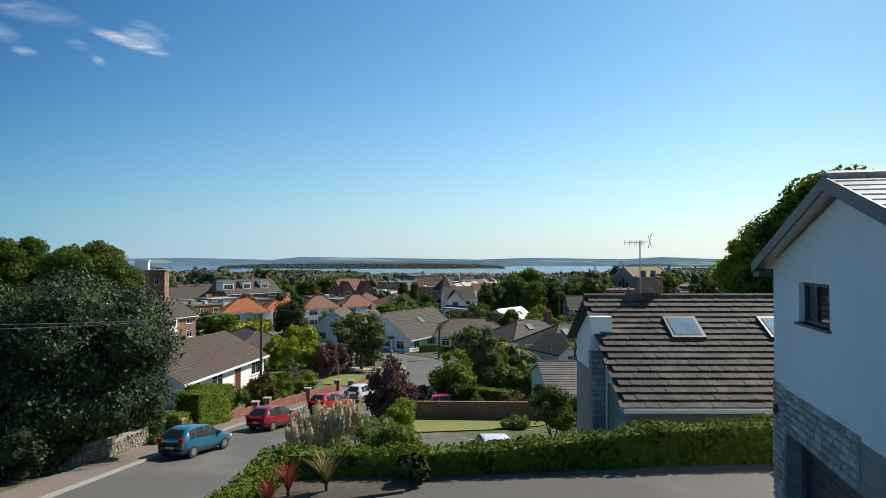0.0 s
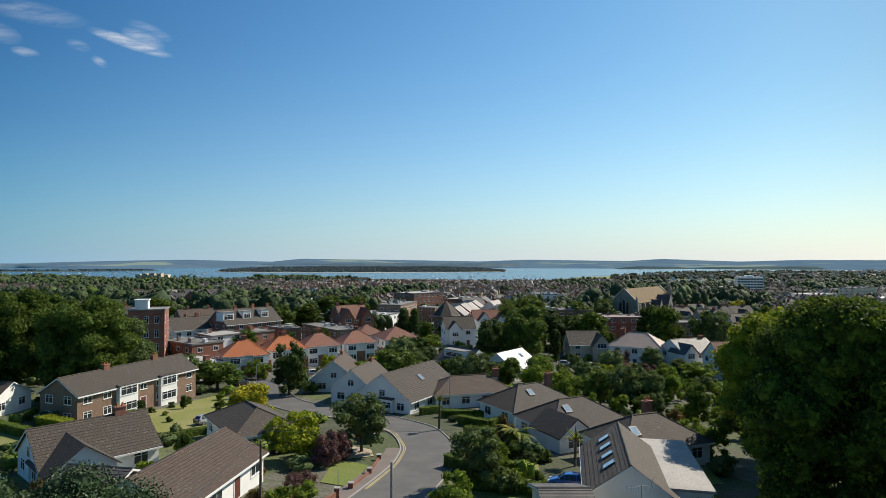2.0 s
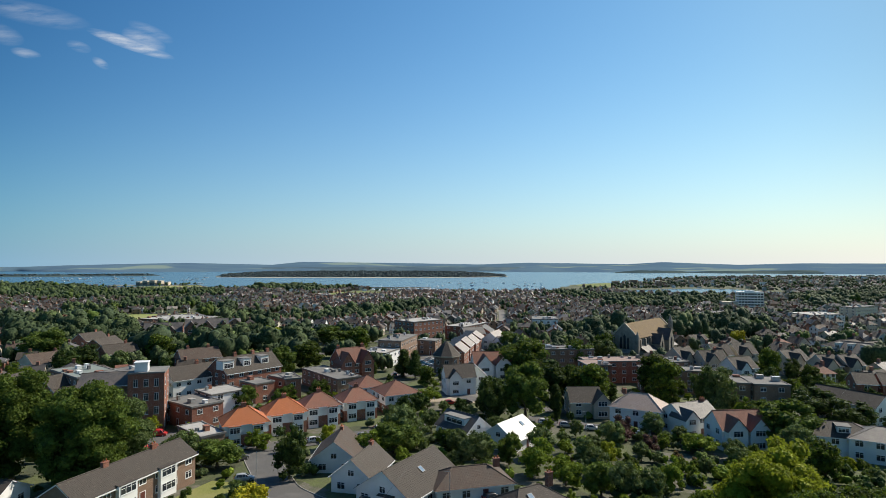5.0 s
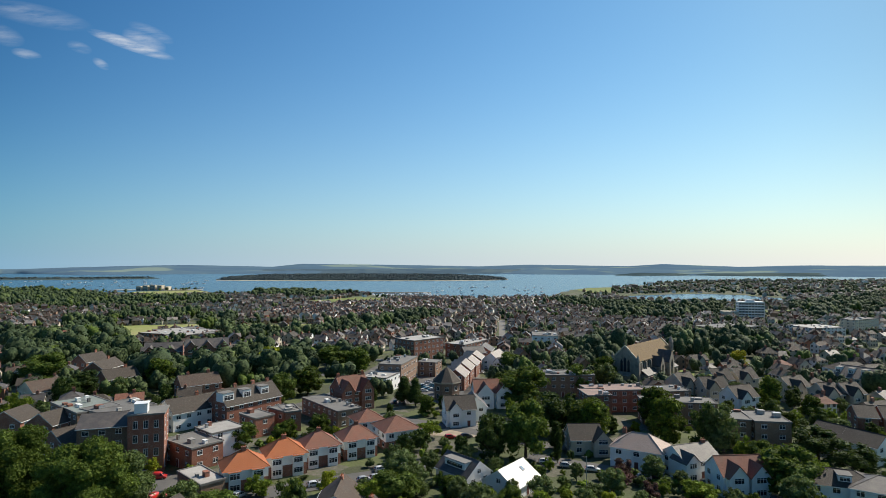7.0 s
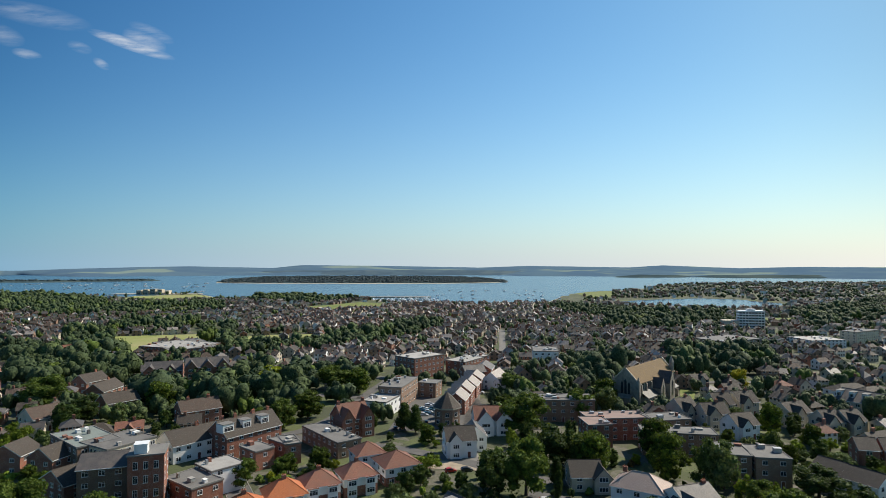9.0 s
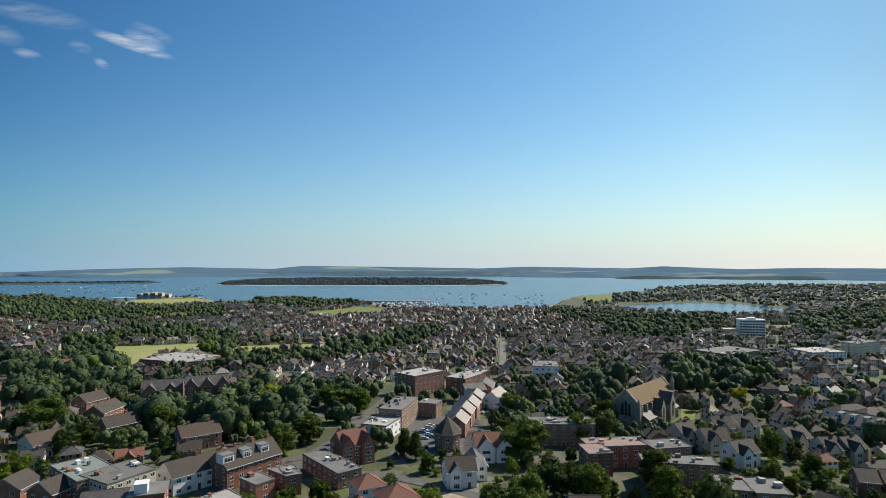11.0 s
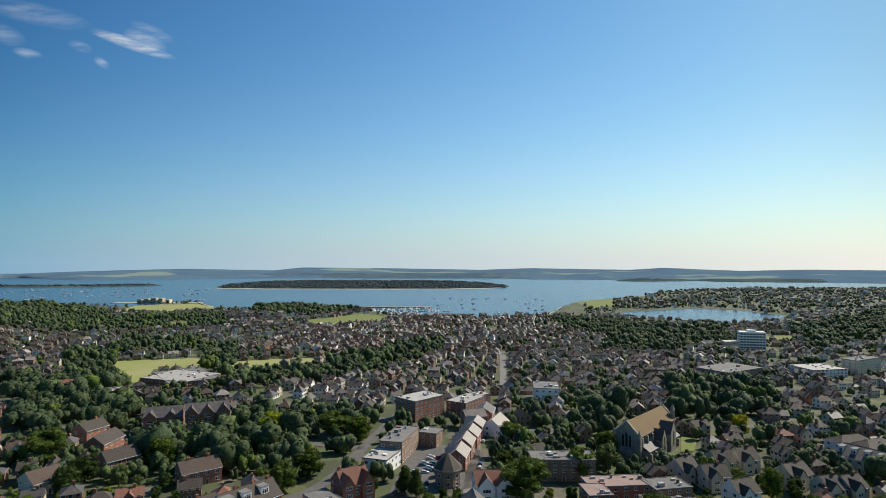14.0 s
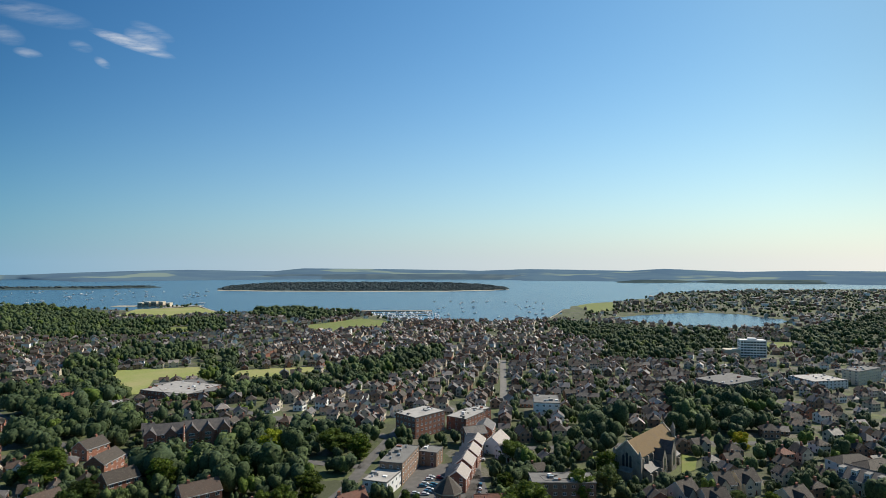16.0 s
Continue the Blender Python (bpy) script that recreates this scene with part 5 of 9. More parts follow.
    for x in (3.3, 6.9, 10.6):
        k = Build()
        m = frame_m @ pose(x, 4.0, 0.06)
        k.box(-0.62, 0.62, -0.62, 0.62, 0, 0.1)
        sk = part("skylight", k, "grey_trim", top, at=m)
        k = Build()
        k.box(-0.5, 0.5, -0.5, 0.5, 0.1, 0.115)
        part("pane", k, "sky_pane", sk)
    # chimney with pots, and an aerial on its mast
    c = Build()
    c.box(2.3, 3.2, yr + 0.05, yr + 0.75, zr - 0.9, zr + 0.72), c.box(2.24, 3.26, yr - 0.01, yr + 0.81, zr + 0.72, zr + 0.82)
    ch = part("chimney", c, "brown_brick", top)
    c = Build()
    for x in (2.52, 2.92):
        c.tube((x, yr + 0.4, zr + 0.8), (x, yr + 0.4, zr + 1.08), 0.12, 0.1, 9)
    part("chimney_pots", c, "grey_trim", ch)
    c = Build()
    c.tube((2.25, yr, zr), (2.25, yr, zr + 2.3), 0.025, 0.025, 6), c.tube((1.55, yr - 0.1, zr + 2.2), (2.6, yr + 0.1, zr + 2.25), 0.014, 0.014, 5)
    for i in range(9):
        x = 1.6 + i * 0.1
        c.tube((x, yr - 0.1 + i * 0.01, zr + 2.08), (x, yr - 0.1 + i * 0.01, zr + 2.33), 0.008, 0.008, 4)
    c.tube((2.62, yr + 0.1, zr + 2.0), (2.75, yr + 0.1, zr + 2.6), 0.012, 0.012, 4), c.tube((2.62, yr + 0.1, zr + 2.5), (2.75, yr + 0.1, zr + 2.05), 0.012, 0.012, 4)
    part("aerial", c, "metal", ch)


tiled_house()

# ---- brick tower of the old exchange ----
tw = tagged(new("brick_tower"), "tall red brick tower block with a white roof cabin", "building")
tw.matrix_basis = pose(-76.5, 154, 16.2, 0, 0, 18)
b = Build()
b.box(-4.2, 4.2, -4.2, 4.2, -2, 15)
part("wall", b, "brick", tw)
b = Build()
b.box(-4.45, 4.45, -4.45, 4.45, 15, 15.35)
part("cornice", b, "felt", tw)
b = Build()
b.box(-2.8, 0.2, -3.4, -0.4, 15.35, 17.6), b.box(-3.0, 0.4, -3.6, -0.2, 17.6, 17.8)
part("roof_cabin", b, "upvc", tw)
for s in range(4):
    for k in (-2.4, 0, 2.4):
        window(tw, 1.1, 1.9, pose(k, -4.2, 1.2 + s * 3.5), bars=1)
    for k in (-2.4, 2.4):
        window(tw, 1.1, 1.9, pose(4.2, k, 1.2 + s * 3.5, 0, 0, 90), bars=1)

# flat-roofed wing of the bungalow with skylights
fw = tagged(new("extension"), "low extension with a pale felted flat roof", "building")
fw.matrix_basis = pose(21.9, 57.4, 0, 0, 0, -12)
b = Build()
b.box(-2.3, 2.3, -7.0, 7.0, 19, 24.3)
part("wall", b, "render", fw)
b = Build()
b.box(-2.5, 2.5, -7.2, 7.2, 24.3, 24.52)
part("roof", b, "pale_felt", fw)

# ---- hedges round the drive ----
hedge([(-5.2, 8), (-4.95, 13), (-4.6, 16.7), (-1.2, 16.6), (2.2, 16.8), (6.0, 17.0), (10.5, 17.1)], 0.8, 1.05, "clipped green hedge along the drive edge", "leaf_hedge", 0.1, 640, foot_z=(27.6, 27.6, 27.62, 27.66, 27.78, 28.18, 28.36), seed=2)
hedge([(-15.5, 36.2), (-14.9, 39.6)], 1.7, 2.3, "tall clipped hedge block beside the footway", "leaf_hedge", 0.12, 330, seed=7)
hedge([(-16.4, 39.2), (-15.4, 41.6)], 1.7, 2.4, "tall clipped hedge block beside the footway", "leaf_hedge", 0.12, 330, seed=8)
hedge([(-15.6, 34.4), (-15.4, 35.1)], 1.0, 1.3, "small clipped box bush by the gateway", "leaf_light", 0.1, 420, seed=9)
hedge([(-17.6, 24), (-16.6, 31.0)], 1.3, 2.6, "ivy-covered overgrown hedge above a stone wall", "leaf_dark", 0.16, 200, seed=10)
for pts, h in (([(2.5, 88), (6.5, 84.5), (9.5, 88)], 1.3), ([(-0.5, 93), (6, 92), (11, 97)], 1.2), ([(3.0, 80.5), (7.5, 78.5)], 1.3), ([(-3.5, 94.5), (-0.5, 96.5)], 1.2), ([(0.5, 66), (3.2, 62.5), (9, 62.8)], 1.4), ([(2, 58), (9.5, 56)], 1.2),
               ([(-36, 78), (-26, 90), (-31, 101)], 0.9), ([(-63, 84), (-50, 76)], 1.3), ([(1.2, 52), (6.5, 47.5)], 1.1), ([(7.4, 43), (10, 41.2)], 1.5)):
    hedge(pts, 1.1, h, "clipped garden hedge of dark green leaves", "leaf_mid", 0.17, 100, seed=int(h * 10))


# ---- walls, fences, posts ----
def stone_wall(pts, high, name="garden_wall", label="low rough stone garden wall", mat="field_stone"):
    top = tagged(new(name), label, "wall")
    b = Build()
    for i in range(len(pts) - 1):
        a, c = Vector(pts[i]), Vector(pts[i + 1])
        d = (c - a).normalized()
        s = Vector((-d.y, d.x)) * 0.18
        za, zc = float(ground_z(a.y)), float(ground_z(c.y))
        q = [(a - s, za), (c - s, zc), (c + s, zc), (a + s, za)]
        lo, hi = [(v.x, v.y, z - 0.5) for v, z in q], [(v.x, v.y, z + high) for v, z in q]
        for k in range(4):
            b.face([lo[k], lo[(k + 1) % 4], hi[(k + 1) % 4], hi[k]])
        b.face(hi)
        # the stones' face looks to the right of the wall's run
        ang = math.degrees(math.atan2(d.y, d.x))
        slope_m = pose(a.x - s.x, a.y - s.y, min(za, zc), 0, 0, ang)
        clad(top, slope_m, (c - a).length, -0.1, high + abs(za - zc) * 0.3, 0.17, 0.3, mat, depth=0.07, seed=i + 3)
    part("core", b, "stone", top)
    return top


stone_wall([(-17.2, 24.6), (-16.0, 28), (-15.75, 31.4)], 0.95)


def brick_wall(pts, high, label, mat="brick", piers=True):
    top = tagged(new("garden_wall"), label, "wall")
    b = Build()
    for i in range(len(pts) - 1):
        a, c = Vector(pts[i]), Vector(pts[i + 1])
        k = max(1, int((c - a).length / 1.5))
        for j in range(k):
            p, q = a.lerp(c, j / k), a.lerp(c, (j + 1) / k)
            d = (q - p).normalized()
            s = Vector((-d.y, d.x)) * 0.11
            zp = float(ground_z((p.y + q.y) / 2))
            lo = [(v.x, v.y, zp - 0.6) for v in (p - s, q - s, q + s, p + s)]
            hi = [(v[0], v[1], zp + high) for v in lo]
            for e in range(4):
                b.face([lo[e], lo[(e + 1) % 4], hi[(e + 1) % 4], hi[e]])
            b.face(hi)
    part("brickwork", b, mat, top)
    if piers:
        for x, y in pts:
            z = float(ground_z(y))
            k = Build()
            k.box(x - 0.24, x + 0.24, y - 0.24, y + 0.24, z - 0.4, z + high + 0.25), k.box(x - 0.28, x + 0.28, y - 0.28, y + 0.28, z + high + 0.25, z + high + 0.33, 1)
            part("pier", k, [mat, "kerb"], top)
    return top


brick_wall([(-15.3, 34.5), (-14.9, 38.5), (-13.6, 43.0)], 0.7, "low red brick garden wall along the footway")
brick_wall([(-13.2, 44.6), (-11.4, 50.0), (-9.8, 55.0)], 0.8, "low red brick garden wall along the footway")
brick_wall([(-9.0, 58), (-7.8, 63), (-7.4, 68.5)], 0.35, "broken row of low brick piers round a front garden")
brick_wall([(-2.2, 41.2), (3, 41.0), (7.2, 40.6)], 1.25, "brown garden wall beside the lane", "brown_brick", False)
brick_wall([(-9, 76.5), (-11.5, 79.5)], 0.9, "curved brick garden wall by the junction")
brick_wall([(-14, 101), (-8, 97.5)], 1.0, "low garden wall of the white chalet", "stone", False)


def post(name, label, x, y, h, r, mat, cat, arms=()):
    top = tagged(new(name), label, cat)
    top.location = (x, y, float(ground_z(y)))
    b = Build()
    b.tube((0, 0, -0.5), (0, 0, h), r, r * 0.75, 8)
    part("shaft", b, mat, top)
    for k, (z, dx, dy, w) in enumerate(arms):
        b = Build()
        b.tube((0, 0, z), (dx, dy, z + 0.1), w, w, 6)
        part("arm", b, mat, top)
    return top


post("telegraph_pole", "tall dark timber telegraph pole beside the footway", -14.6, 47.6, 7.2, 0.13, "timber", "pole", ((6.8, 0.6, 0.2, 0.05), (6.8, -0.6, -0.2, 0.05)))
post("lamp_post", "stout concrete lamp post stub beside the road", -4.6, 53.0, 4.0, 0.15, "kerb", "lamp post")
post("street_lamp", "slim grey street lamp on a tall column", 1.0, 96, 6.5, 0.07, "metal", "street lamp", ((6.4, -0.9, 0, 0.05),))
post("street_lamp", "slim grey street lamp on a tall column", 33, 138, 8.0, 0.08, "metal", "street lamp", ((7.9, -1.0, 0, 0.06),))
post("sign_post", "slim grey sign post by the footway", -9.8, 55.5, 2.6, 0.04, "metal", "sign post")
post("street_lamp", "slim grey street lamp on a tall column", -34, 108, 6.5, 0.07, "metal", "street lamp", ((6.4, 0.9, 0, 0.05),))
post("marker_post", "short white marker post beside the lane", 6.9, 36.2, 0.9, 0.05, "upvc", "post")


def wire(a, c, sag, label):
    b = Build()
    a, c = Vector(a), Vector(c)
    last = a
    for i in range(1, 15):
        t = i / 14
        q = a.lerp(c, t) - Vector((0, 0, sag * 4 * t * (1 - t)))
        b.tube(last, q, 0.012, 0.012, 4, 0, False)
        last = q
    tagged(part("overhead_wire", b, "grey_trim"), label, "cable")


wire((-11.5, 6.0, 33.4), (-14.7, 47.6, 30.2), 0.5, "thin dark overhead telephone wire")
wire((-12.5, 6.0, 33.2), (-14.5, 47.6, 30.2), 0.5, "thin dark overhead telephone wire")
wire((-14.5, 47.6, 30.2), (14, 62, 27.2), 0.5, "thin dark overhead telephone wire")
wire((-14.5, 47.6, 30.2), (-6, 100, 25.0), 0.6, "thin dark overhead telephone wire")

# ---- cars ----
CARS = {}


def park(paint, label, x, y, turn, kind="hatch", z=None, size=1.0):
    key = (paint, kind)
    zz = float(ground_z(y)) + 0.04 if z is None else z
    slope = math.degrees(math.atan2(float(ground_z(y + 1)) - float(ground_z(y - 1)), 2))
    m = pose(x, y, zz) @ pose(0, 0, 0, slope, 0, 0) @ pose(0, 0, 0, 0, 0, turn) @ Matrix.Scale(0.94, 4)
    if key in CARS:
        ob = copy_thing(CARS[key], Matrix.Identity(4))
    else:
        ob = CARS[key] = car("paint_" + paint, "van" if kind == "van" else "car", label, kind)
    ob.matrix_basis = m
    return tagged(ob, label, group="parked cars")


park("blue", "teal blue hatchback parked at the kerb", -12.3, 29.6, 74)
park("red", "dark red hatchback parked at the kerb", -10.6, 37.4, 68)
park("scarlet", "bright red car parked at the kerb", -8.6, 45.3, 64)
park("white", "white hatchback parked at the kerb", -6.7, 50.4, 64)
park("white", "white car with a curved roof in the lane", 2.2, 26.6, 95)
park("scarlet", "red car behind the garden wall", 0.6, 43.6, 10)
park("bright_blue", "bright blue car on a driveway", 12.2, 58.5, 160)
park("dark", "dark car on the drive behind the house corner", 11.2, 15.6, 182, z=28.37)
park("dark", "dark car on a front driveway", 8.4, 101.0, 25)
park("silver", "silver car beside the brick flats", -37.5, 112, 20)
for x, y, turn, paint, kind in ((-46, 134, 65, "white", "hatch"), (-43, 126, 65, "dark", "hatch"), (-9, 96.5, 40, "white", "hatch"), (-12.5, 99.0, 10, "dark", "hatch"), (-30.5, 141, 27, "white", "hatch"), (-16, 152, 27, "white", "hatch"),
                                (-10, 155, 27, "white", "hatch"), (-13, 153.5, 27, "bright_blue", "hatch"), (27, 158, -12, "white", "hatch"), (32, 155, -12, "silver", "hatch"), (38, 152, -12, "white", "hatch"), (49, 146, -12, "white", "hatch"),
                                (-64, 132, 70, "scarlet", "van"), (-67, 133, 70, "scarlet", "van"), (-70, 146, 10, "scarlet", "van"), (-61, 131, 70, "scarlet", "van"), (2, 182, 15, "scarlet", "hatch"), (7, 183, 15, "dark", "hatch"),
                                (78, 131, 20, "white", "hatch"), (73, 132, 60, "dark", "hatch"), (-19, 72, 20, "dark", "hatch"), (-35, 88, 60, "silver", "hatch")):
    park(paint, {"scarlet": "bright red", "bright_blue": "bright blue"}.get(paint, paint) + (" van parked in a yard" if kind == "van" else " car parked beside a street"), x, y, turn, kind)

rc = random.Random(77)
for x0, y0, dx, dy, count, turn in ((-13.5, 252, 0.9, 2.9, 9, 5), (-8.5, 254, 0.9, 2.9, 8, 5), (-19, 232, 2.9, 0.6, 5, 95), (-16, 240, 2.9, 0.5, 4, 95), (13.6, 244, 0.55, 5.4, 5, 84), (19.5, 300, 1.4, 5.2, 4, 75), (-44, 214, 2.2, 2.0, 6, 120), (-22, 143, 2.8, 1.45, 5, 27),
                                    (48, 148, 5.0, -2.0, 4, -20), (-58, 128, 2.8, 0.9, 3, 70), (28, 345, 2.9, 0.8, 6, 60), (31, 352, 2.9, 0.8, 6, 60), (86, 158, 2.8, -0.5, 5, 80)):
    for i in range(count):
        if rc.random() < 0.8:
            paint = rc.choice(("white", "silver", "dark", "dark", "blue", "red", "white"))
            park(paint, {"blue": "teal blue", "red": "dark red"}.get(paint, paint) + " car parked in a town car park", x0 + i * dx, y0 + i * dy, turn + rc.uniform(-3, 3))

# ---- large near trees ----
def big_tree(label, x, y, z, rx, rz, base, lobes, cards, size, mat, seed, r, solid=0.74, lump=(0.27, 0.44, 0.4, 0.74)):
    top = tagged(new("broadleaf_tree"), label, "tree")
    top.location = (x, y, z)
    part("trunk", trunk_mesh("trunk", seed, r, base + rz * 1.1, rx * 0.6, 8), "bark", top)
    part("crown", crown_mesh("crown", seed, M[mat], rx, rz, base, lobes, cards, size, solid=solid, lump=lump), mat, top)


big_tree("large dark green tree overhanging a stone wall", -17.5, 28.4, 24.2, 5.0, 3.95, 1.1, 64, 22000, 0.21, "leaf_laurel", 31, 0.25)
big_tree("large dark green tree overhanging a stone wall", -21.8, 26.6, 24.3, 4.7, 4.0, 0.9, 56, 16000, 0.22, "leaf_laurel", 32, 0.3)
big_tree("large dark green tree in a shaded garden", -24.5, 28.5, 24.5, 5.0, 4.0, 1.2, 44, 9000, 0.32, "leaf_laurel", 33, 0.3)
# added dark mass in place of the deep shade, also hides the trunk
big_tree("dark shrubs added to fill the shade under the trees", -19.6, 27.0, 24.6, 2.8, 2.2, -0.6, 30, 6000, 0.22, "leaf_laurel", 34, 0.2)
CLUMPY = (0.13, 0.25, 0.5, 0.84)
big_tree("tall dense oak with dark leaves beside the houses", 33.2, 46.8, 21.9, 8.9, 9.8, 0.2, 170, 60000, 0.3, "leaf_oak_spray", 35, 0.55, 0.8, CLUMPY)
big_tree("tall dense oak with dark leaves beside the houses", 46.5, 50, 21.8, 9.4, 9.8, 0.2, 130, 36000, 0.36, "leaf_oak_spray", 36, 0.55, 0.8, CLUMPY)
big_tree("bright lime green tree behind the oaks", 37.2, 66.5, 20.9, 6.4, 9.0, 0.3, 80, 18000, 0.34, "leaf_lime_spray", 38, 0.4, 0.8, CLUMPY)
big_tree("broad dark tree in the shade of the oaks", 35.5, 42, 22.6, 5.0, 3.8, 0.0, 50, 10000, 0.34, "leaf_dark_spray", 37, 0.35, 0.8, CLUMPY)
big_tree("huge rounded green tree behind the brick flats", -64.8, 107.5, 18.4, 8.4, 9.7, 0.2, 120, 24000, 0.46, "leaf_mid_spray", 131, 0.7, 0.8, CLUMPY)
big_tree("huge dark green tree at the edge of a yard", -81.5, 112.0, 18.2, 8.6, 10.4, 0.2, 110, 20000, 0.5, "leaf_mid_spray", 132, 0.7, 0.8, CLUMPY)
big_tree("tall slim grey-green tree beside the brick tower", -61.0, 117.0, 17.8, 3.6, 7.6, 0.3, 50, 7000, 0.4, "leaf_grey_spray", 133, 0.4, 0.8, CLUMPY)


def palm(label, x, y, h, r, fronds, seed, mat="frond_leaf", name="palm_tree", spiky=False):
    rnd = random.Random(seed)
    top = tagged(new(name), label, "palm")
    top.location = (x, y, float(ground_z(y)))
    b = Build()
    b.tube((0, 0, -0.4), (0.1, 0, h), 0.17, 0.13, 8)
    part("trunk", b, "bark", top)
    for i in range(fronds):
        a, up = rnd.uniform(0, 6.28), rnd.uniform(-0.2, 1.3)
        b = Build()
        last = None
        for j in range(7):
            t = j / 6
            d = r * t
            z = h + d * up * 0.8 - (0 if spiky else 1.0) * t * t * r * 0.75
            q = Vector((0.1 + d * math.cos(a), d * math.sin(a), z))
            s = Vector((-math.sin(a), math.cos(a), 0)) * (0.09 if spiky else 0.34) * (math.sin(math.pi * min(1, t * 0.9 + 0.12)) + 0.05)
            row = (q - s - Vector((0, 0, 0.25 * s.length)), q, q + s - Vector((0, 0, 0.25 * s.length)))
            if last:
                b.face([last[0], last[1], row[1], row[0]]), b.face([last[1], last[2], row[2], row[1]])
            last = row
        part("frond", b, mat, top)


palm("spreading palm with arching yellow-green fronds", 8.6, 71, 2.6, 2.6, 26, 3)
palm("spiky cabbage palm with a round head", 14.6, 66, 3.0, 1.3, 46, 4, "frond_leaf", "cabbage_palm", True)
palm("spiky cabbage palm with a round head", -0.6, 84, 4.2, 0.8, 34, 5, "frond_leaf", "cabbage_palm", True)


def flax(label, x, y, z, h, blades, mat, seed):
    """A clump of sword leaves."""
    rnd = random.Random(seed)
    top = tagged(new("flax_plant"), label, "plant")
    top.location = (x, y, z)
    for i in range(blades):
        a, lean, ln = rnd.uniform(0, 6.28), rnd.uniform(0.15, 0.75), h * rnd.uniform(0.7, 1.1)
        b, last = Build(), None
        for j in range(5):
            t = j / 4
            q = Vector((math.cos(a) * lean * ln * t * t * 0.9, math.sin(a) * lean * ln * t * t * 0.9, ln * t * (1 - 0.25 * lean * t)))
            s = Vector((-math.sin(a), math.cos(a), 0)) * 0.036 * (1.05 - t)
            if last:
                b.face([last[0], last[1], q + s, q - s])
            last = (q - s, q + s)
        part("blade", b, mat, top)


flax("bronze-green flax with arching sword leaves", -3.0, 15.3, 28.05, 1.15, 90, "flax_leaf", 2)
flax("red-leaved flax in a planting bed", -3.9, 15.0, 28.05, 0.9, 90, "flax_red", 3)
flax("red-leaved flax in a planting bed", -4.2, 14.3, 28.03, 0.85, 80, "flax_red", 4)


def pampas(x, y, h, seed):
    rnd = random.Random(seed)
    top = tagged(new("pampas_grass"), "clump of pampas grass with tall straw-coloured plumes", "plant")
    top.location = (x, y, float(ground_z(y)))
    rg = np.random.RandomState(seed)
    p = rg.normal(0, 0.5, (500, 3)) * np.array((1, 1, 0.4)) + np.array((0, 0, 0.7))
    co = leaf_cards(rg, p, np.tile((0, 0, 0.3), (500, 1)), 0.5, 1.0)
    part("grass", quick_mesh("grass", co, np.arange(len(co)).reshape(-1, 4), [M["leaf_grey"]]), "leaf_grey", top)
    for i in range(40):
        a, d, ln = rnd.uniform(0, 6.28), rnd.uniform(0.1, 1.0), h * rnd.uniform(0.75, 1.08)
        b = Build()
        foot, tip = Vector((0.4 * d * math.cos(a), 0.4 * d * math.sin(a), 0)), Vector((d * math.cos(a), d * math.sin(a), ln))
        k = foot.lerp(tip, 0.68)
        b.tube(foot, k, 0.012, 0.01, 4), b.tube(k, k.lerp(tip, 0.4), 0.04, 0.13, 6), b.tube(k.lerp(tip, 0.4), tip, 0.13, 0.02, 6)
        for j in range(26):
            q = k.lerp(tip, rnd.random())
            e = q + Vector((rnd.uniform(-0.13, 0.13), rnd.uniform(-0.13, 0.13), rnd.uniform(0.02, 0.16)))
            b.face([q, e + Vector((0.03, 0, 0)), e + Vector((0, 0.03, 0.08))])
        part("plume", b, "plume", top)


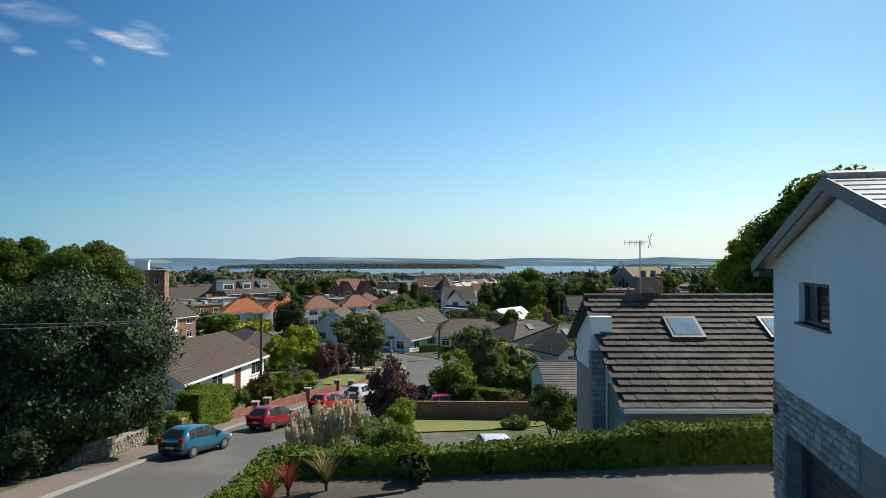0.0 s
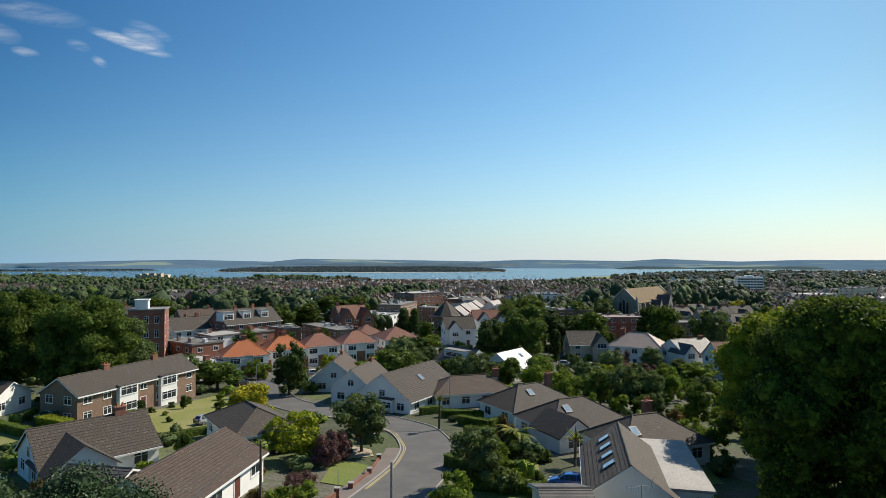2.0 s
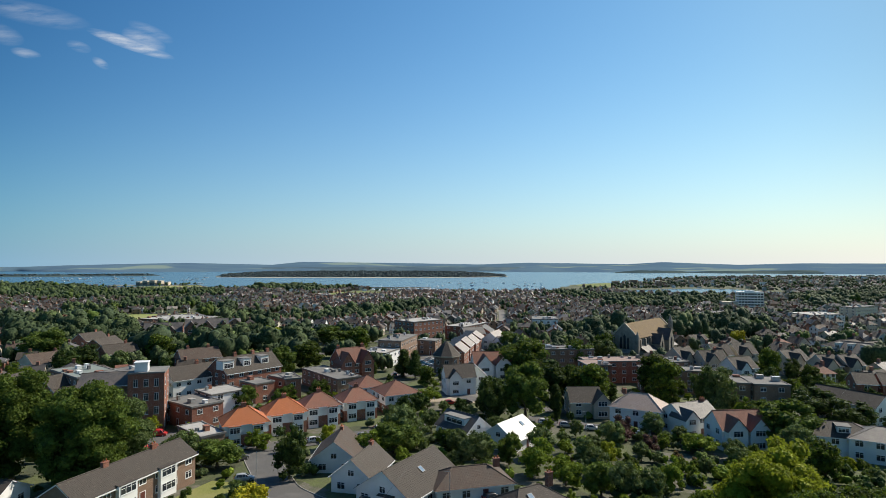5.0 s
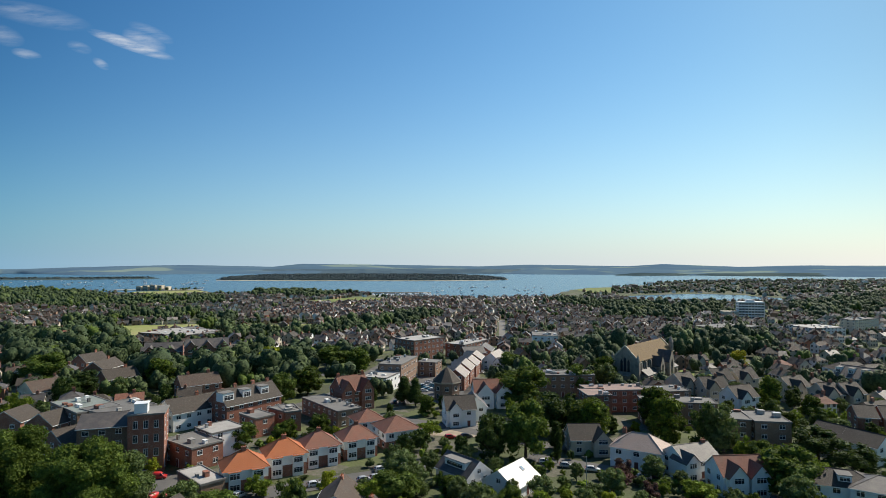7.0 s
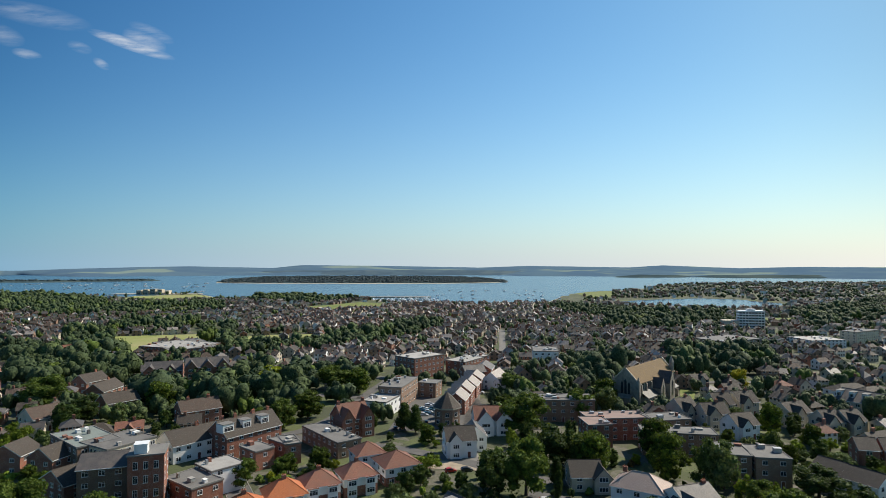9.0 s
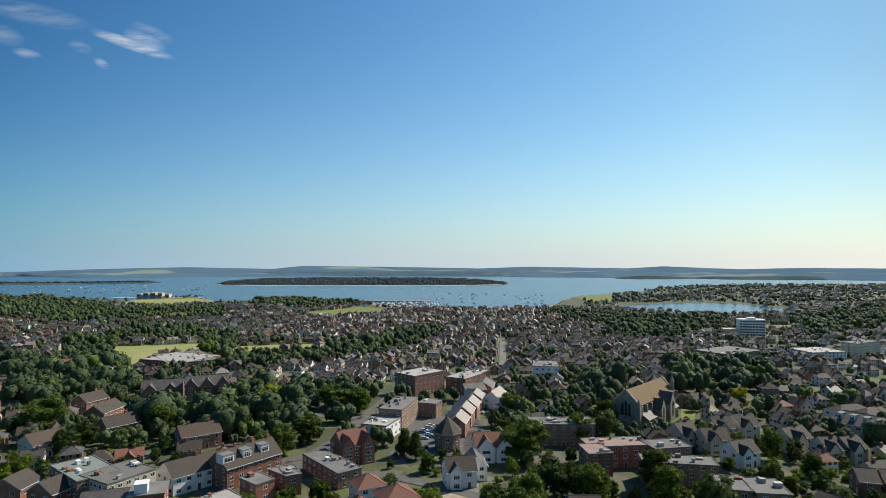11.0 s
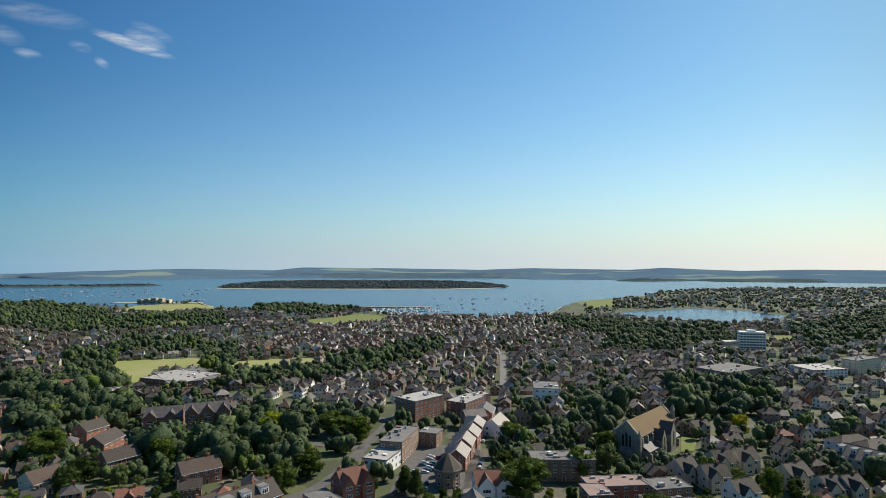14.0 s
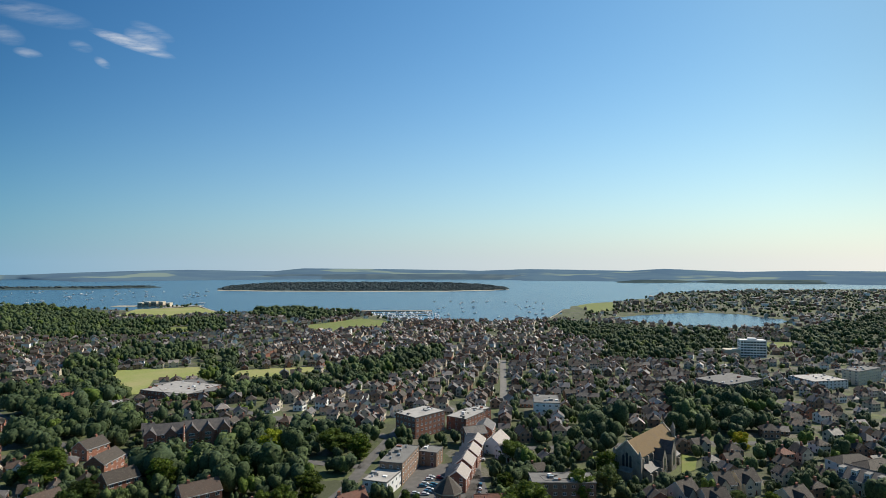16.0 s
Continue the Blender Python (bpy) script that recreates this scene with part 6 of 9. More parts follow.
pampas(-4.4, 25.0, 2.9, 5)
pampas(-5.6, 24.6, 2.6, 6)
for name, label, mat, x, y, r, h, seed in (
        ("shrub", "loose green shrub with pale flowers", "leaf_grey", -3.2, 27.5, 1.6, 2.4, 41), ("shrub", "loose green shrub with pale flowers", "leaf_grey", -5.6, 28.2, 1.3, 2.2, 42), ("shrub", "loose green garden shrub", "leaf_mid", -2.0, 26.0, 1.4, 1.8, 43),
        ("shrub", "yellow-green low shrub behind the hedge", "leaf_yellow", -0.6, 22.8, 1.3, 0.9, 44), ("shrub", "grey-green rounded shrub beside the lane", "leaf_grey", 6.6, 27.2, 1.9, 1.9, 45), ("shrub", "dark evergreen shrub beside the house", "leaf_dark", 6.2, 33.5, 1.7, 2.8, 46),
        ("shrub", "bright green shrub by the lawn", "leaf_light", -2.6, 34.6, 1.2, 2.2, 47), ("shrub", "dark purple garden shrub", "leaf_purple", -2.0, 48.0, 1.5, 1.6, 48), ("shrub", "low russet garden shrub", "leaf_rust", 5.6, 44.5, 1.6, 1.5, 49),
        ("shrub", "dense green garden shrub", "leaf_mid", 7.6, 45.0, 1.6, 1.8, 50), ("shrub", "dry heather-like low shrub on the verge", "leaf_grey", 4.6, 37.4, 1.3, 0.6, 51), ("shrub", "dense green garden shrub", "leaf_mid", -16.2, 45.5, 1.8, 2.0, 52),
        ("shrub", "bright green shrub over the garden wall", "leaf_light", -14.2, 50.5, 2.0, 2.0, 53), ("shrub", "bright green shrub over the garden wall", "leaf_light", -12.8, 54.0, 1.8, 1.8, 54), ("shrub", "dark purple garden shrub", "leaf_purple", -14.0, 58.0, 1.9, 1.7, 55),
        # the two laurel bushes are added to stand for tree shadow by the wall
        ("shrub", "russet and green garden shrub", "leaf_rust", -16.8, 53.0, 1.3, 1.5, 56), ("shrub", "dark green ivy hummock on the wall", "leaf_dark", -15.9, 32.0, 1.4, 2.4, 57), ("shrub", "dark laurel bush added for the shadow on the stone wall", "leaf_laurel", -16.7, 25.6, 1.5, 2.0, 59), ("shrub", "dark laurel bush added for the shadow on the stone wall", "leaf_laurel", -17.2, 23.4, 1.7, 2.4, 60), ("shrub", "small white-flowered shrub by the drive", "leaf_grey", -0.7, 16.0, 0.45, 0.8, 58)):
    shrub(name, label, mat, x, y, r, h, seed, 1100, 0.16, z=28.05 if seed == 58 else None)

# ---- lawns and yards ----
for poly, key, label in (([(-2.9, 35.2), (6.4, 37.2), (6.8, 39.9), (-1.8, 40.4)], "lawn", "bright mown lawn strip beside the lane"), ([(1.0, 47.5), (8.5, 47.5), (9.0, 57), (2.0, 58)], "lawn", "sunlit back lawn edged with shrubs"),
                         ([(-22, 32.5), (-15.8, 32.0), (-15.6, 36), (-21, 41)], "lawn", "sunlit front lawn behind clipped hedges"), ([(-12.4, 59), (-9.2, 58.5), (-8.2, 67), (-12.5, 68)], "lawn", "unmown front lawn by the junction"),
                         ([(-11.5, 68.5), (-7.9, 68.8), (-9.2, 74.5), (-12.5, 75.5)], "gravel", "gravel front garden by the junction"), ([(-52, 83), (-43, 78), (-29.5, 91), (-36, 111), (-43.5, 112)], "dry_lawn", "sunlit communal lawn of the flats"),
                         ([(-66, 72), (-50, 72), (-48, 80), (-60, 84)], "lawn", "shaded lawn beside the flats"), ([(4, 81), (8, 79.5), (10, 86), (5, 86)], "lawn", "small front lawn inside hedges"), ([(2.5, 89.5), (9, 90), (9.5, 94), (2.5, 92)], "lawn", "small front lawn inside hedges"),
                         ([(25, 74), (36, 76), (37, 86), (26, 84)], "lawn", "sunlit back lawn among trees"), ([(20, 58), (28, 59), (29, 66), (22, 64)], "lawn", "sunlit back lawn"), ([(5, 62), (10, 61), (11, 70), (6, 71)], "lawn", "rough front lawn under a palm"),
                         ([(-74, 126), (-56, 124), (-52, 148), (-70, 150)], "asphalt", "grey asphalt yard behind the shops"), ([(22, 160), (56, 142), (58, 148), (24, 167)], "asphalt", "grey asphalt street with parked cars"),
                         ([(-40, 133), (-2, 153), (-3, 160), (-43, 140)], "asphalt", "grey asphalt street before the brick semis"), ([(-10, 184), (18, 182), (20, 192), (-8, 194)], "gravel", "pale sandy forecourt"),
                         ([(-22, 228), (20, 236), (16, 300), (-16, 290)], "asphalt", "grey asphalt car park"), ([(5, 190), (11, 190), (13, 232), (18, 297), (25, 330), (19, 330), (12, 297), (7, 232)], "street", "narrow high street"), ([(37, 400), (42, 400), (66, 645), (60, 645)], "street", "long straight street running away"),
                         ([(9, 102.5), (6.5, 98), (3.5, 98.8), (5.5, 103.5)], "paving", "paved front driveway"), ([(10.5, 55.5), (14.5, 56.5), (13.5, 61.5), (10, 60)], "asphalt", "short asphalt driveway")):
    tagged(part("lawn" if "lawn" in key else "yard", scan(poly, 1.5 if max(q[1] for q in poly) < 130 else 4, 0.07 if max(q[1] for q in poly) < 130 else 0.15), key), label, "lawn" if "lawn" in key else "yard", kind="structure")

plant("purple", -3.3, 37.6, 0.62, 1.35)
plant("purple", 0.6, 46.6, 0.5, 0.8)

# ---- bushes through the gardens ----
rb = random.Random(23)
road_pts = [Vector(q) for q in shifted(ROAD, 0)]


def off_road(x, y, keep):
    q = Vector((x, y))
    for i in range(len(road_pts) - 1):
        a, c = road_pts[i], road_pts[i + 1]
        d = c - a
        t = max(0.0, min(1.0, (q - a).dot(d) / d.length_squared))
        if (a + d * t - q).length < keep:
            return False
    return True

# ---- houses and buildings along the streets ----
house("two-storey brown brick flats with white window bays", -53.8, 100.6, 71, 24.3, 7.6, 4.9, 2.3, wall="brown_brick", tiles="grey_tile", chimneys=((-4, 0, 0.7), (6, 0, 0.7)), bays=((-3.5, "f", 3.6, 4.9), (5, "f", 3.6, 4.9)), split=True, name="flats", cat="flats")
house("white bungalow with a grey tiled roof beside tall trees", -71.9, 95.8, 0, 4.6, 9.0, 2.7, 2.3, tiles="grey_tile", split=True)
house("white bungalow with a grey-brown roof and front gable", -38.2, 64.2, 47, 11.0, 9.0, 2.6, 2.9, tiles="grey_tile", chimneys=((3, 0, 0.8),), wings=((-2.5, -1, 6, 2.5, 2.2),), split=True, courses=14)
house("dark pantiled garage roof with stone walls", -30.4, 52.7, -10, 6.0, 6.0, 2.3, 1.3, wall="stone", tiles="slate", wins=False, courses=9, name="garage", cat="garage")
house("white bungalow with a brown pantiled roof", -23.6, 54.0, 81, 14.2, 8.6, 2.6, 2.1, split=True, courses=15, win_w=1.8)
house("bungalow with grey pantiled hipped roofs", -25.0, 77.5, -54, 12.5, 8.0, 2.6, 2.2, roof="hip", tiles="grey_tile", split=True)
house("white gabled chalet house with a brown roof", -21.6, 123.0, 90, 12.0, 9.0, 3.0, 3.4, chimneys=((3, 0, 0.6),), split=True)
house("white gabled house with a dark roof", -14.9, 110.1, 75, 11.0, 7.5, 3.2, 3.0, tiles="grey_tile", chimneys=((4, 0, 0.5),), split=True)
house("white chalet bungalow with a broad brown roof and skylight", -6.0, 104.3, 59, 15.7, 11.0, 2.7, 3.7, tiles="grey_tile", skylights=((0, -1, 0.55),), courses=19, split=True, bays=((-1, "l", 3, 2.6),))
house("brown hipped bungalow with a brick chimney", 4.5, 104.6, 15, 13.8, 7.6, 2.6, 2.4, roof="hip", chimneys=((5, 0, 0.8),))
house("cream bungalow with a grey-brown hipped roof and skylight", 13.2, 92.2, 32, 12.4, 8.4, 2.6, 2.7, roof="hip", tiles="grey_tile", chimneys=((5, 1, 0.9),), skylights=((-1, -1, 0.6),), wall="render", split=True)
house("white bungalow with a hipped brown roof and skylight", 17.2, 79.6, 25, 12.2, 8.4, 2.6, 2.7, roof="hip", tiles="grey_tile", skylights=((-2, -1, 0.6),), split=True, wings=((-4, -1, 5, 2, 1.8),))
house("bungalow with a hipped grey-brown roof and cowl", 23.2, 68.5, 21, 11.4, 8.0, 2.6, 2.7, roof="hip", tiles="grey_tile", chimneys=((2, 2, 0.8),), skylights=((-3, -1, 0.5),), split=True)
house("bungalow with a row of skylights in its tiled slope", 17.0, 56.0, -102, 13.0, 7.0, 2.5, 2.5, tiles="grey_tile", skylights=((-4.2, -1, 0.55), (-1.6, -1, 0.55), (1.0, -1, 0.55), (3.6, -1, 0.55)), courses=11)
house("low garage with a dark pantiled roof", 9.5, 46.7, 0, 3.7, 9.0, 2.2, 1.4, tiles="slate", wall="render", courses=14, wins=False, name="garage", cat="garage")
house("semi-detached brick house with an orange clay hipped roof", -47.6, 141.5, 27, 10.0, 8.4, 5.2, 3.3, roof="hip", tiles="orange_tile", wall="render", lower=("brick", 2.9), chimneys=((0, 0, 0.7),), bays=((-2.6, "f", 2.6, 5), (2.6, "f", 2.6, 5)), sides="lrb")
house("semi-detached brick house with an orange clay hipped roof", -40.9, 152.0, 27, 10.0, 8.4, 5.2, 3.3, roof="hip", tiles="orange_tile", wall="render", lower=("brick", 2.9), chimneys=((0, 0, 0.7),), bays=((-2.6, "f", 2.6, 5), (2.6, "f", 2.6, 5)), sides="lrb")
house("semi-detached brick house with a red-brown hipped roof", -33.6, 159.5, 27, 9.6, 8.4, 5.2, 3.2, roof="hip", tiles="red_tile", wall="render", lower=("brick", 2.9), chimneys=((0, 0, 0.7),), bays=((-2.6, "f", 2.6, 5), (2.6, "f", 2.6, 5)), sides="lrb")
house("semi-detached brick house with a red-brown hipped roof", -24.6, 166.5, 27, 9.6, 8.4, 5.2, 3.2, roof="hip", tiles="red_tile", wall="render", lower=("brick", 2.9), chimneys=((0, 0, 0.7),), bays=((-2.6, "f", 2.6, 5), (2.6, "f", 2.6, 5)), sides="lrb")
house("white house with a red hipped roof", -14.2, 176.6, 27, 11.0, 11.0, 5.2, 3.2, roof="hip", tiles="red_tile", lower=("brick", 2.6))
house("white house with a grey flank roof", -24.1, 186.6, 27, 9.0, 9.0, 5.2, 3.0, roof="hip", tiles="red_tile")
house("gabled building with a bright pale roof", 15.6, 138.8, 52, 10.7, 9.0, 3.0, 3.0, tiles="white_felt", skylights=((2, -1, 0.6),))
house("dark-roofed house with a flat white dormer", 4.7, 145.3, -48, 10.9, 8.0, 3.0, 3.0, tiles="slate", dormers=((0, -1, 7),))
house("cream house with dark steep gables", 39.8, 170.0, 0, 8.9, 9.0, 4.4, 3.2, wall="cream", tiles="grey_tile", wings=((4, -1, 5, 2, 2.8),))
house("white house with a weathered pink hipped roof", 51.6, 156.6, -31, 13.3, 9.0, 5.2, 3.4, roof="hip", tiles="pink_tile", chimneys=((-4, 0, 0.6),))
house("white house with a dark slate roof", 61.9, 150.0, 19, 10.7, 9.0, 5.0, 2.6, tiles="slate", chimneys=((4, 0, 0.6),), wings=((-4, -1, 4, 1.2, 2),))
house("white twin-gabled house with red-brown roofs", 67.9, 138.5, 5, 11.0, 8.0, 5.0, 3.2, tiles="red_tile", wings=((-2.6, -1, 4.6, 1.5, 2.6), (2.6, -1, 4.6, 1.5, 2.6)))
house("white house with a broad dark hipped roof", 87.4, 131.4, -22, 14.6, 10.0, 4.8, 2.4, roof="hip", tiles="grey_tile", dormers=((0, -1, 2.5),))
house("white house with a slate roof", 94.3, 125.9, -34, 14.3, 10.0, 4.8, 2.2, roof="hip", tiles="slate")
house("three-storey brick flats with a flat roof", 94.0, 174.5, -8, 9.6, 12.4, 8.5, 0.0, roof="flat", name="building", cat="building", wall="brown_brick", tiles="felt", storeys=3)
house("three-storey brick flats with a flat roof", 85.1, 177.2, -13, 8.7, 12.0, 8.5, 0.0, roof="flat", name="building", cat="building", wall="brown_brick", tiles="felt", storeys=3)
house("grey-roofed terrace with pale upper walls", 111.3, 170.5, -62, 8.0, 9.0, 5.0, 2.6, tiles="grey_tile")
house("grey-roofed terrace with pale upper walls", 114.8, 161.7, -62, 9.2, 9.0, 5.0, 2.6, tiles="grey_tile")
house("brick house with a grey roof", 135.4, 192.5, -16, 5.8, 9.0, 5.2, 2.8, wall="brick", tiles="grey_tile")
house("brick house with a grey roof", 142.4, 190.8, -16, 5.7, 9.0, 5.2, 2.8, wall="brick", tiles="grey_tile")
house("long slate-roofed building with white dormers", 182.0, 257.8, -57, 16.8, 13.0, 6.0, 4.0, tiles="slate", wall="cream", dormers=((-8, -1, 2), (-3, -1, 2), (2, -1, 2), (7, -1, 2)))
house("three-storey red-brown brick flats with pinkish felt roofs", 63.5, 222.0, 6, 23.0, 10.5, 8.0, 0.0, roof="flat", name="building", cat="building", wall="brick", tiles="pink_felt", storeys=3)
house("three-storey red-brown brick flats with pinkish felt roofs", 54.0, 213.0, 6, 8.6, 11.0, 8.0, 0.0, roof="flat", name="building", cat="building", wall="brick", tiles="pink_felt", storeys=3)
house("three-storey brown brick flats with a grey flat roof", 81.5, 219.5, 12, 14.5, 10.5, 8.0, 0.0, roof="flat", name="building", cat="building", wall="brown_brick", tiles="felt", storeys=3)
house("three-storey brown brick flats with a grey flat roof", 79.0, 202.0, -9, 24.0, 9.0, 7.6, 0.0, roof="flat", name="building", cat="building", wall="brown_brick", tiles="felt", storeys=3)
house("long flat-roofed brown block beside trees", 48.8, 249.5, 0, 26.0, 11.5, 9.0, 0.0, roof="flat", name="building", cat="building", wall="brown_brick", tiles="felt", storeys=3)
house("half-timbered gabled house with a red-brown roof", 18.6, 228.7, 5, 15.0, 10.0, 6.0, 4.0, tiles="red_tile", wings=((-3.5, -1, 6, 1.5, 3.5), (3.5, -1, 6, 1.5, 3.5)))
house("white gabled house with a slate roof", 10.4, 208.0, 95, 10.0, 7.5, 5.3, 3.2, tiles="slate")
house("white gabled house with a slate roof", 5.0, 200.1, 10, 10.0, 9.0, 6.0, 3.5, tiles="grey_tile", wings=((-2, -1, 4, 1, 2.4),))
house("brick and render town house with a pale tiled roof", 6.2, 263.0, 78, 12.5, 8.0, 6.4, 3.0, wall="brick", tiles="pale_slate", wings=((-3, 1, 4.5, 1, 2.8), (3, 1, 4.5, 1, 2.8)), storeys=3)
house("brick and render town house with a pale tiled roof", 9.4, 279.0, 78, 12.0, 8.0, 6.8, 3.0, wall="brick", tiles="pale_slate", wings=((-3, 1, 4.5, 1, 2.8), (3, 1, 4.5, 1, 2.8)), storeys=3)
house("brick and render town house with a pale tiled roof", 13.0, 295.5, 78, 12.0, 8.0, 6.2, 3.0, wall="brick", tiles="pale_slate", wings=((-3, 1, 4.5, 1, 2.8), (3, 1, 4.5, 1, 2.8)), storeys=3)
house("brick and render town house with a pale tiled roof", 16.2, 311.5, 78, 12.0, 8.0, 6.6, 2.7, wall="brick", tiles="pale_slate", wings=((-3, 1, 4.5, 1, 2.8), (3, 1, 4.5, 1, 2.8)), storeys=3)
house("brick town house with a slate roof", 22.8, 339.1, 78, 14.0, 10.0, 7.0, 3.0, wall="brick", tiles="slate")
house("red brick town house with a slate roof", 15.8, 328.2, 20, 12.0, 9.0, 7.0, 3.0, wall="brick", tiles="slate")
house("red brick public house with tall gables", -35.5, 225.1, 35, 11.5, 11.0, 7.2, 4.8, wall="brick", tiles="red_tile", chimneys=((-5, 0, 1), (5, 0, 1)), wings=((-4, -1, 5, 1.5, 4), (4, -1, 5, 1.5, 4)), storeys=3, name="public_house", cat="pub")
house("brown brick block with a flat felt roof", -21.2, 279.1, -14, 10.7, 25.6, 10.0, 0.0, roof="flat", name="building", cat="building", wall="brown_brick", tiles="felt", storeys=3)
house("pale shops with flat roofs", -27.3, 260.4, -19, 11.4, 16.2, 6.5, 0.0, roof="flat", name="building", cat="building", tiles="pale_felt")
house("brown brick flats with pale stepped flat roofs", -14.6, 351.6, -44, 16.9, 23.8, 12.0, 0.0, roof="flat", name="building", cat="building", wall="brick", tiles="pale_felt", storeys=4)
house("low brick annexe with a grey flat roof", -7.0, 295.8, -19, 9.2, 9.5, 7.0, 0.0, roof="flat", name="building", cat="building", wall="brown_brick", tiles="felt")
house("low store with broad white flat roofs", 13.1, 364.3, -33, 13.5, 23.8, 8.0, 0.0, roof="flat", name="building", cat="building", wall="brick", tiles="pale_felt")
house("low store with broad white flat roofs", 18.4, 375.3, 44, 20.7, 9.4, 8.0, 0.0, roof="flat", name="building", cat="building", wall="brick", tiles="pale_felt")
house("grey-roofed gabled hall with pale walls", 27.3, 317.4, 68, 16.0, 10.0, 5.0, 4.0, tiles="pale_slate")
house("grey-roofed gabled hall with pale walls", 29.8, 301.8, 22, 5.8, 9.0, 5.0, 3.0, tiles="slate")
house("flat-roofed brown brick flats", 47.6, 250.7, 16, 14.2, 5.6, 9.0, 0.0, roof="flat", name="building", cat="building", wall="brown_brick", tiles="felt", storeys=3)
house("white three-storey hotel with a flat roof", 67.7, 398.3, -7, 16.3, 23.2, 10.0, 0.0, roof="flat", name="building", cat="building", storeys=3, tiles="felt")
house("red brick shop backs with flat roofs", -52.3, 194.2, -40, 8.7, 5.8, 6.5, 0.0, roof="flat", name="building", cat="building", wall="brick", tiles="felt")
house("red brick shop backs with flat roofs", -50.4, 194.1, 28, 5.0, 10.2, 6.5, 0.0, roof="flat", name="building", cat="building", wall="brick", tiles="felt")
house("red brick shop backs with flat roofs", -59.1, 187.9, -40, 9.1, 6.7, 6.0, 0.0, roof="flat", name="building", cat="building", wall="brick", tiles="felt")
house("long row of low flat-roofed shops", -39.5, 207.4, -51, 26.2, 8.9, 5.5, 0.0, roof="flat", name="building", cat="building", wall="brown_brick", tiles="felt")
house("red brick yard building with a flat roof", -66.8, 158.8, -37, 13.6, 8.9, 6.0, 0.0, roof="flat", name="building", cat="building", wall="brick", tiles="felt")
house("pale flat-roofed garage in a yard", -55.9, 137.1, -44, 12.6, 5.6, 4.0, 0.0, roof="flat", name="building", cat="building", wall="brown_brick", tiles="pale_felt")
house("rendered yard building with flat roofs", -63.3, 168.2, -42, 9.8, 9.9, 7.0, 0.0, roof="flat", name="building", cat="building", tiles="pale_felt")
house("three-storey shopping parade with white dormers", -68.7, 205.2, 52, 21.3, 12.0, 7.6, 4.4, wall="brick", tiles="grey_tile", dormers=((-9, -1, 4), (-2, -1, 3), (5, -1, 3)), chimneys=((-4, 0, 1), (3, 0, 1), (9, 0, 1)), storeys=3, name="shopping_parade", cat="shops")
house("two-storey shops with a long grey roof", -84.9, 199.2, 49, 17.1, 12.0, 6.0, 3.5, tiles="grey_tile", chimneys=((2, 0, 1),), name="shopping_parade", cat="shops")
house("brown-roofed town house behind the shops", -101.1, 244.0, 39, 15.6, 11.0, 6.0, 3.5, wall="brick", chimneys=((-4, 0, 1), (4, 0, 1)))
house("dark slate-roofed brick hall", -86.6, 156.5, 18, 15.0, 11.0, 11.6, 2.4, wall="brown_brick", tiles="slate")
house("red brick gabled hall with a grey roof", -99.4, 156.1, 61, 6.5, 11.0, 7.0, 3.0, wall="brick", tiles="grey_tile")
house("large hall with a green-grey flat roof", -113.9, 188.7, -39, 22.1, 12.5, 9.0, 0.0, roof="flat", name="building", cat="building", wall="brown_brick", tiles="copper")
house("pale office block with a long row of windows", -101.3, 185.1, 60, 15.7, 14.5, 9.0, 0.0, roof="flat", name="building", cat="building", wall="cream", tiles="felt", storeys=3, gap=2.2)
house("brick building with a grey tiled roof", -132.3, 183.6, 88, 9.3, 10.0, 6.0, 3.0, wall="brick", tiles="grey_tile")
house("brick building with a grey tiled roof", -118.7, 179.8, 73, 7.8, 10.0, 6.0, 3.0, wall="brick", tiles="grey_tile")
house("long brown-roofed chapel hall with dormers", -157.7, 233.0, 59, 11.7, 12.0, 5.5, 3.5, tiles="brown_tile", wall="cream")
house("brick villa with grey-brown roofs", -162.6, 283.9, 86, 16.0, 10.0, 6.0, 3.5, wall="brick", tiles="grey_tile", chimneys=((3, 0, 1),))
house("brick villa with grey-brown roofs", -142.0, 258.8, 53, 13.8, 10.0, 6.0, 3.5, wall="brick", tiles="grey_tile", chimneys=((3, 0, 1),))
house("brick villa with grey-brown roofs", -182.2, 305.6, 71, 13.1, 10.0, 6.0, 3.5, wall="brick", tiles="grey_tile", chimneys=((3, 0, 1),))
house("stone-faced gabled villa with a grey roof", 97.7, 244.5, 29, 9.3, 9.0, 6.0, 4.0, wall="cream", tiles="grey_tile", chimneys=((2, 0, 0.9),), wings=((-2, -1, 4.5, 1.5, 2.8),))
house("stone-faced gabled villa with a grey roof", 106.6, 237.4, 8, 10.2, 9.0, 6.0, 3.5, wall="cream", tiles="grey_tile", chimneys=((2, 0, 0.9),), wings=((-2, -1, 4.5, 1.5, 2.8),))
house("stone-faced gabled villa with a grey roof", 117.6, 254.8, 11, 8.6, 9.0, 6.0, 4.0, wall="cream", tiles="grey_tile", chimneys=((2, 0, 0.9),), wings=((-2, -1, 4.5, 1.5, 2.8),))
house("stone-faced gabled villa with a grey roof", 129.3, 258.5, 15, 9.9, 9.0, 6.0, 4.0, wall="cream", tiles="grey_tile", chimneys=((2, 0, 0.9),), wings=((-2, -1, 4.5, 1.5, 2.8),))
house("stone-faced gabled villa with a grey roof", 139.3, 239.0, 22, 11.3, 9.0, 6.0, 3.5, wall="cream", tiles="grey_tile", chimneys=((2, 0, 0.9),), wings=((-2, -1, 4.5, 1.5, 2.8),))
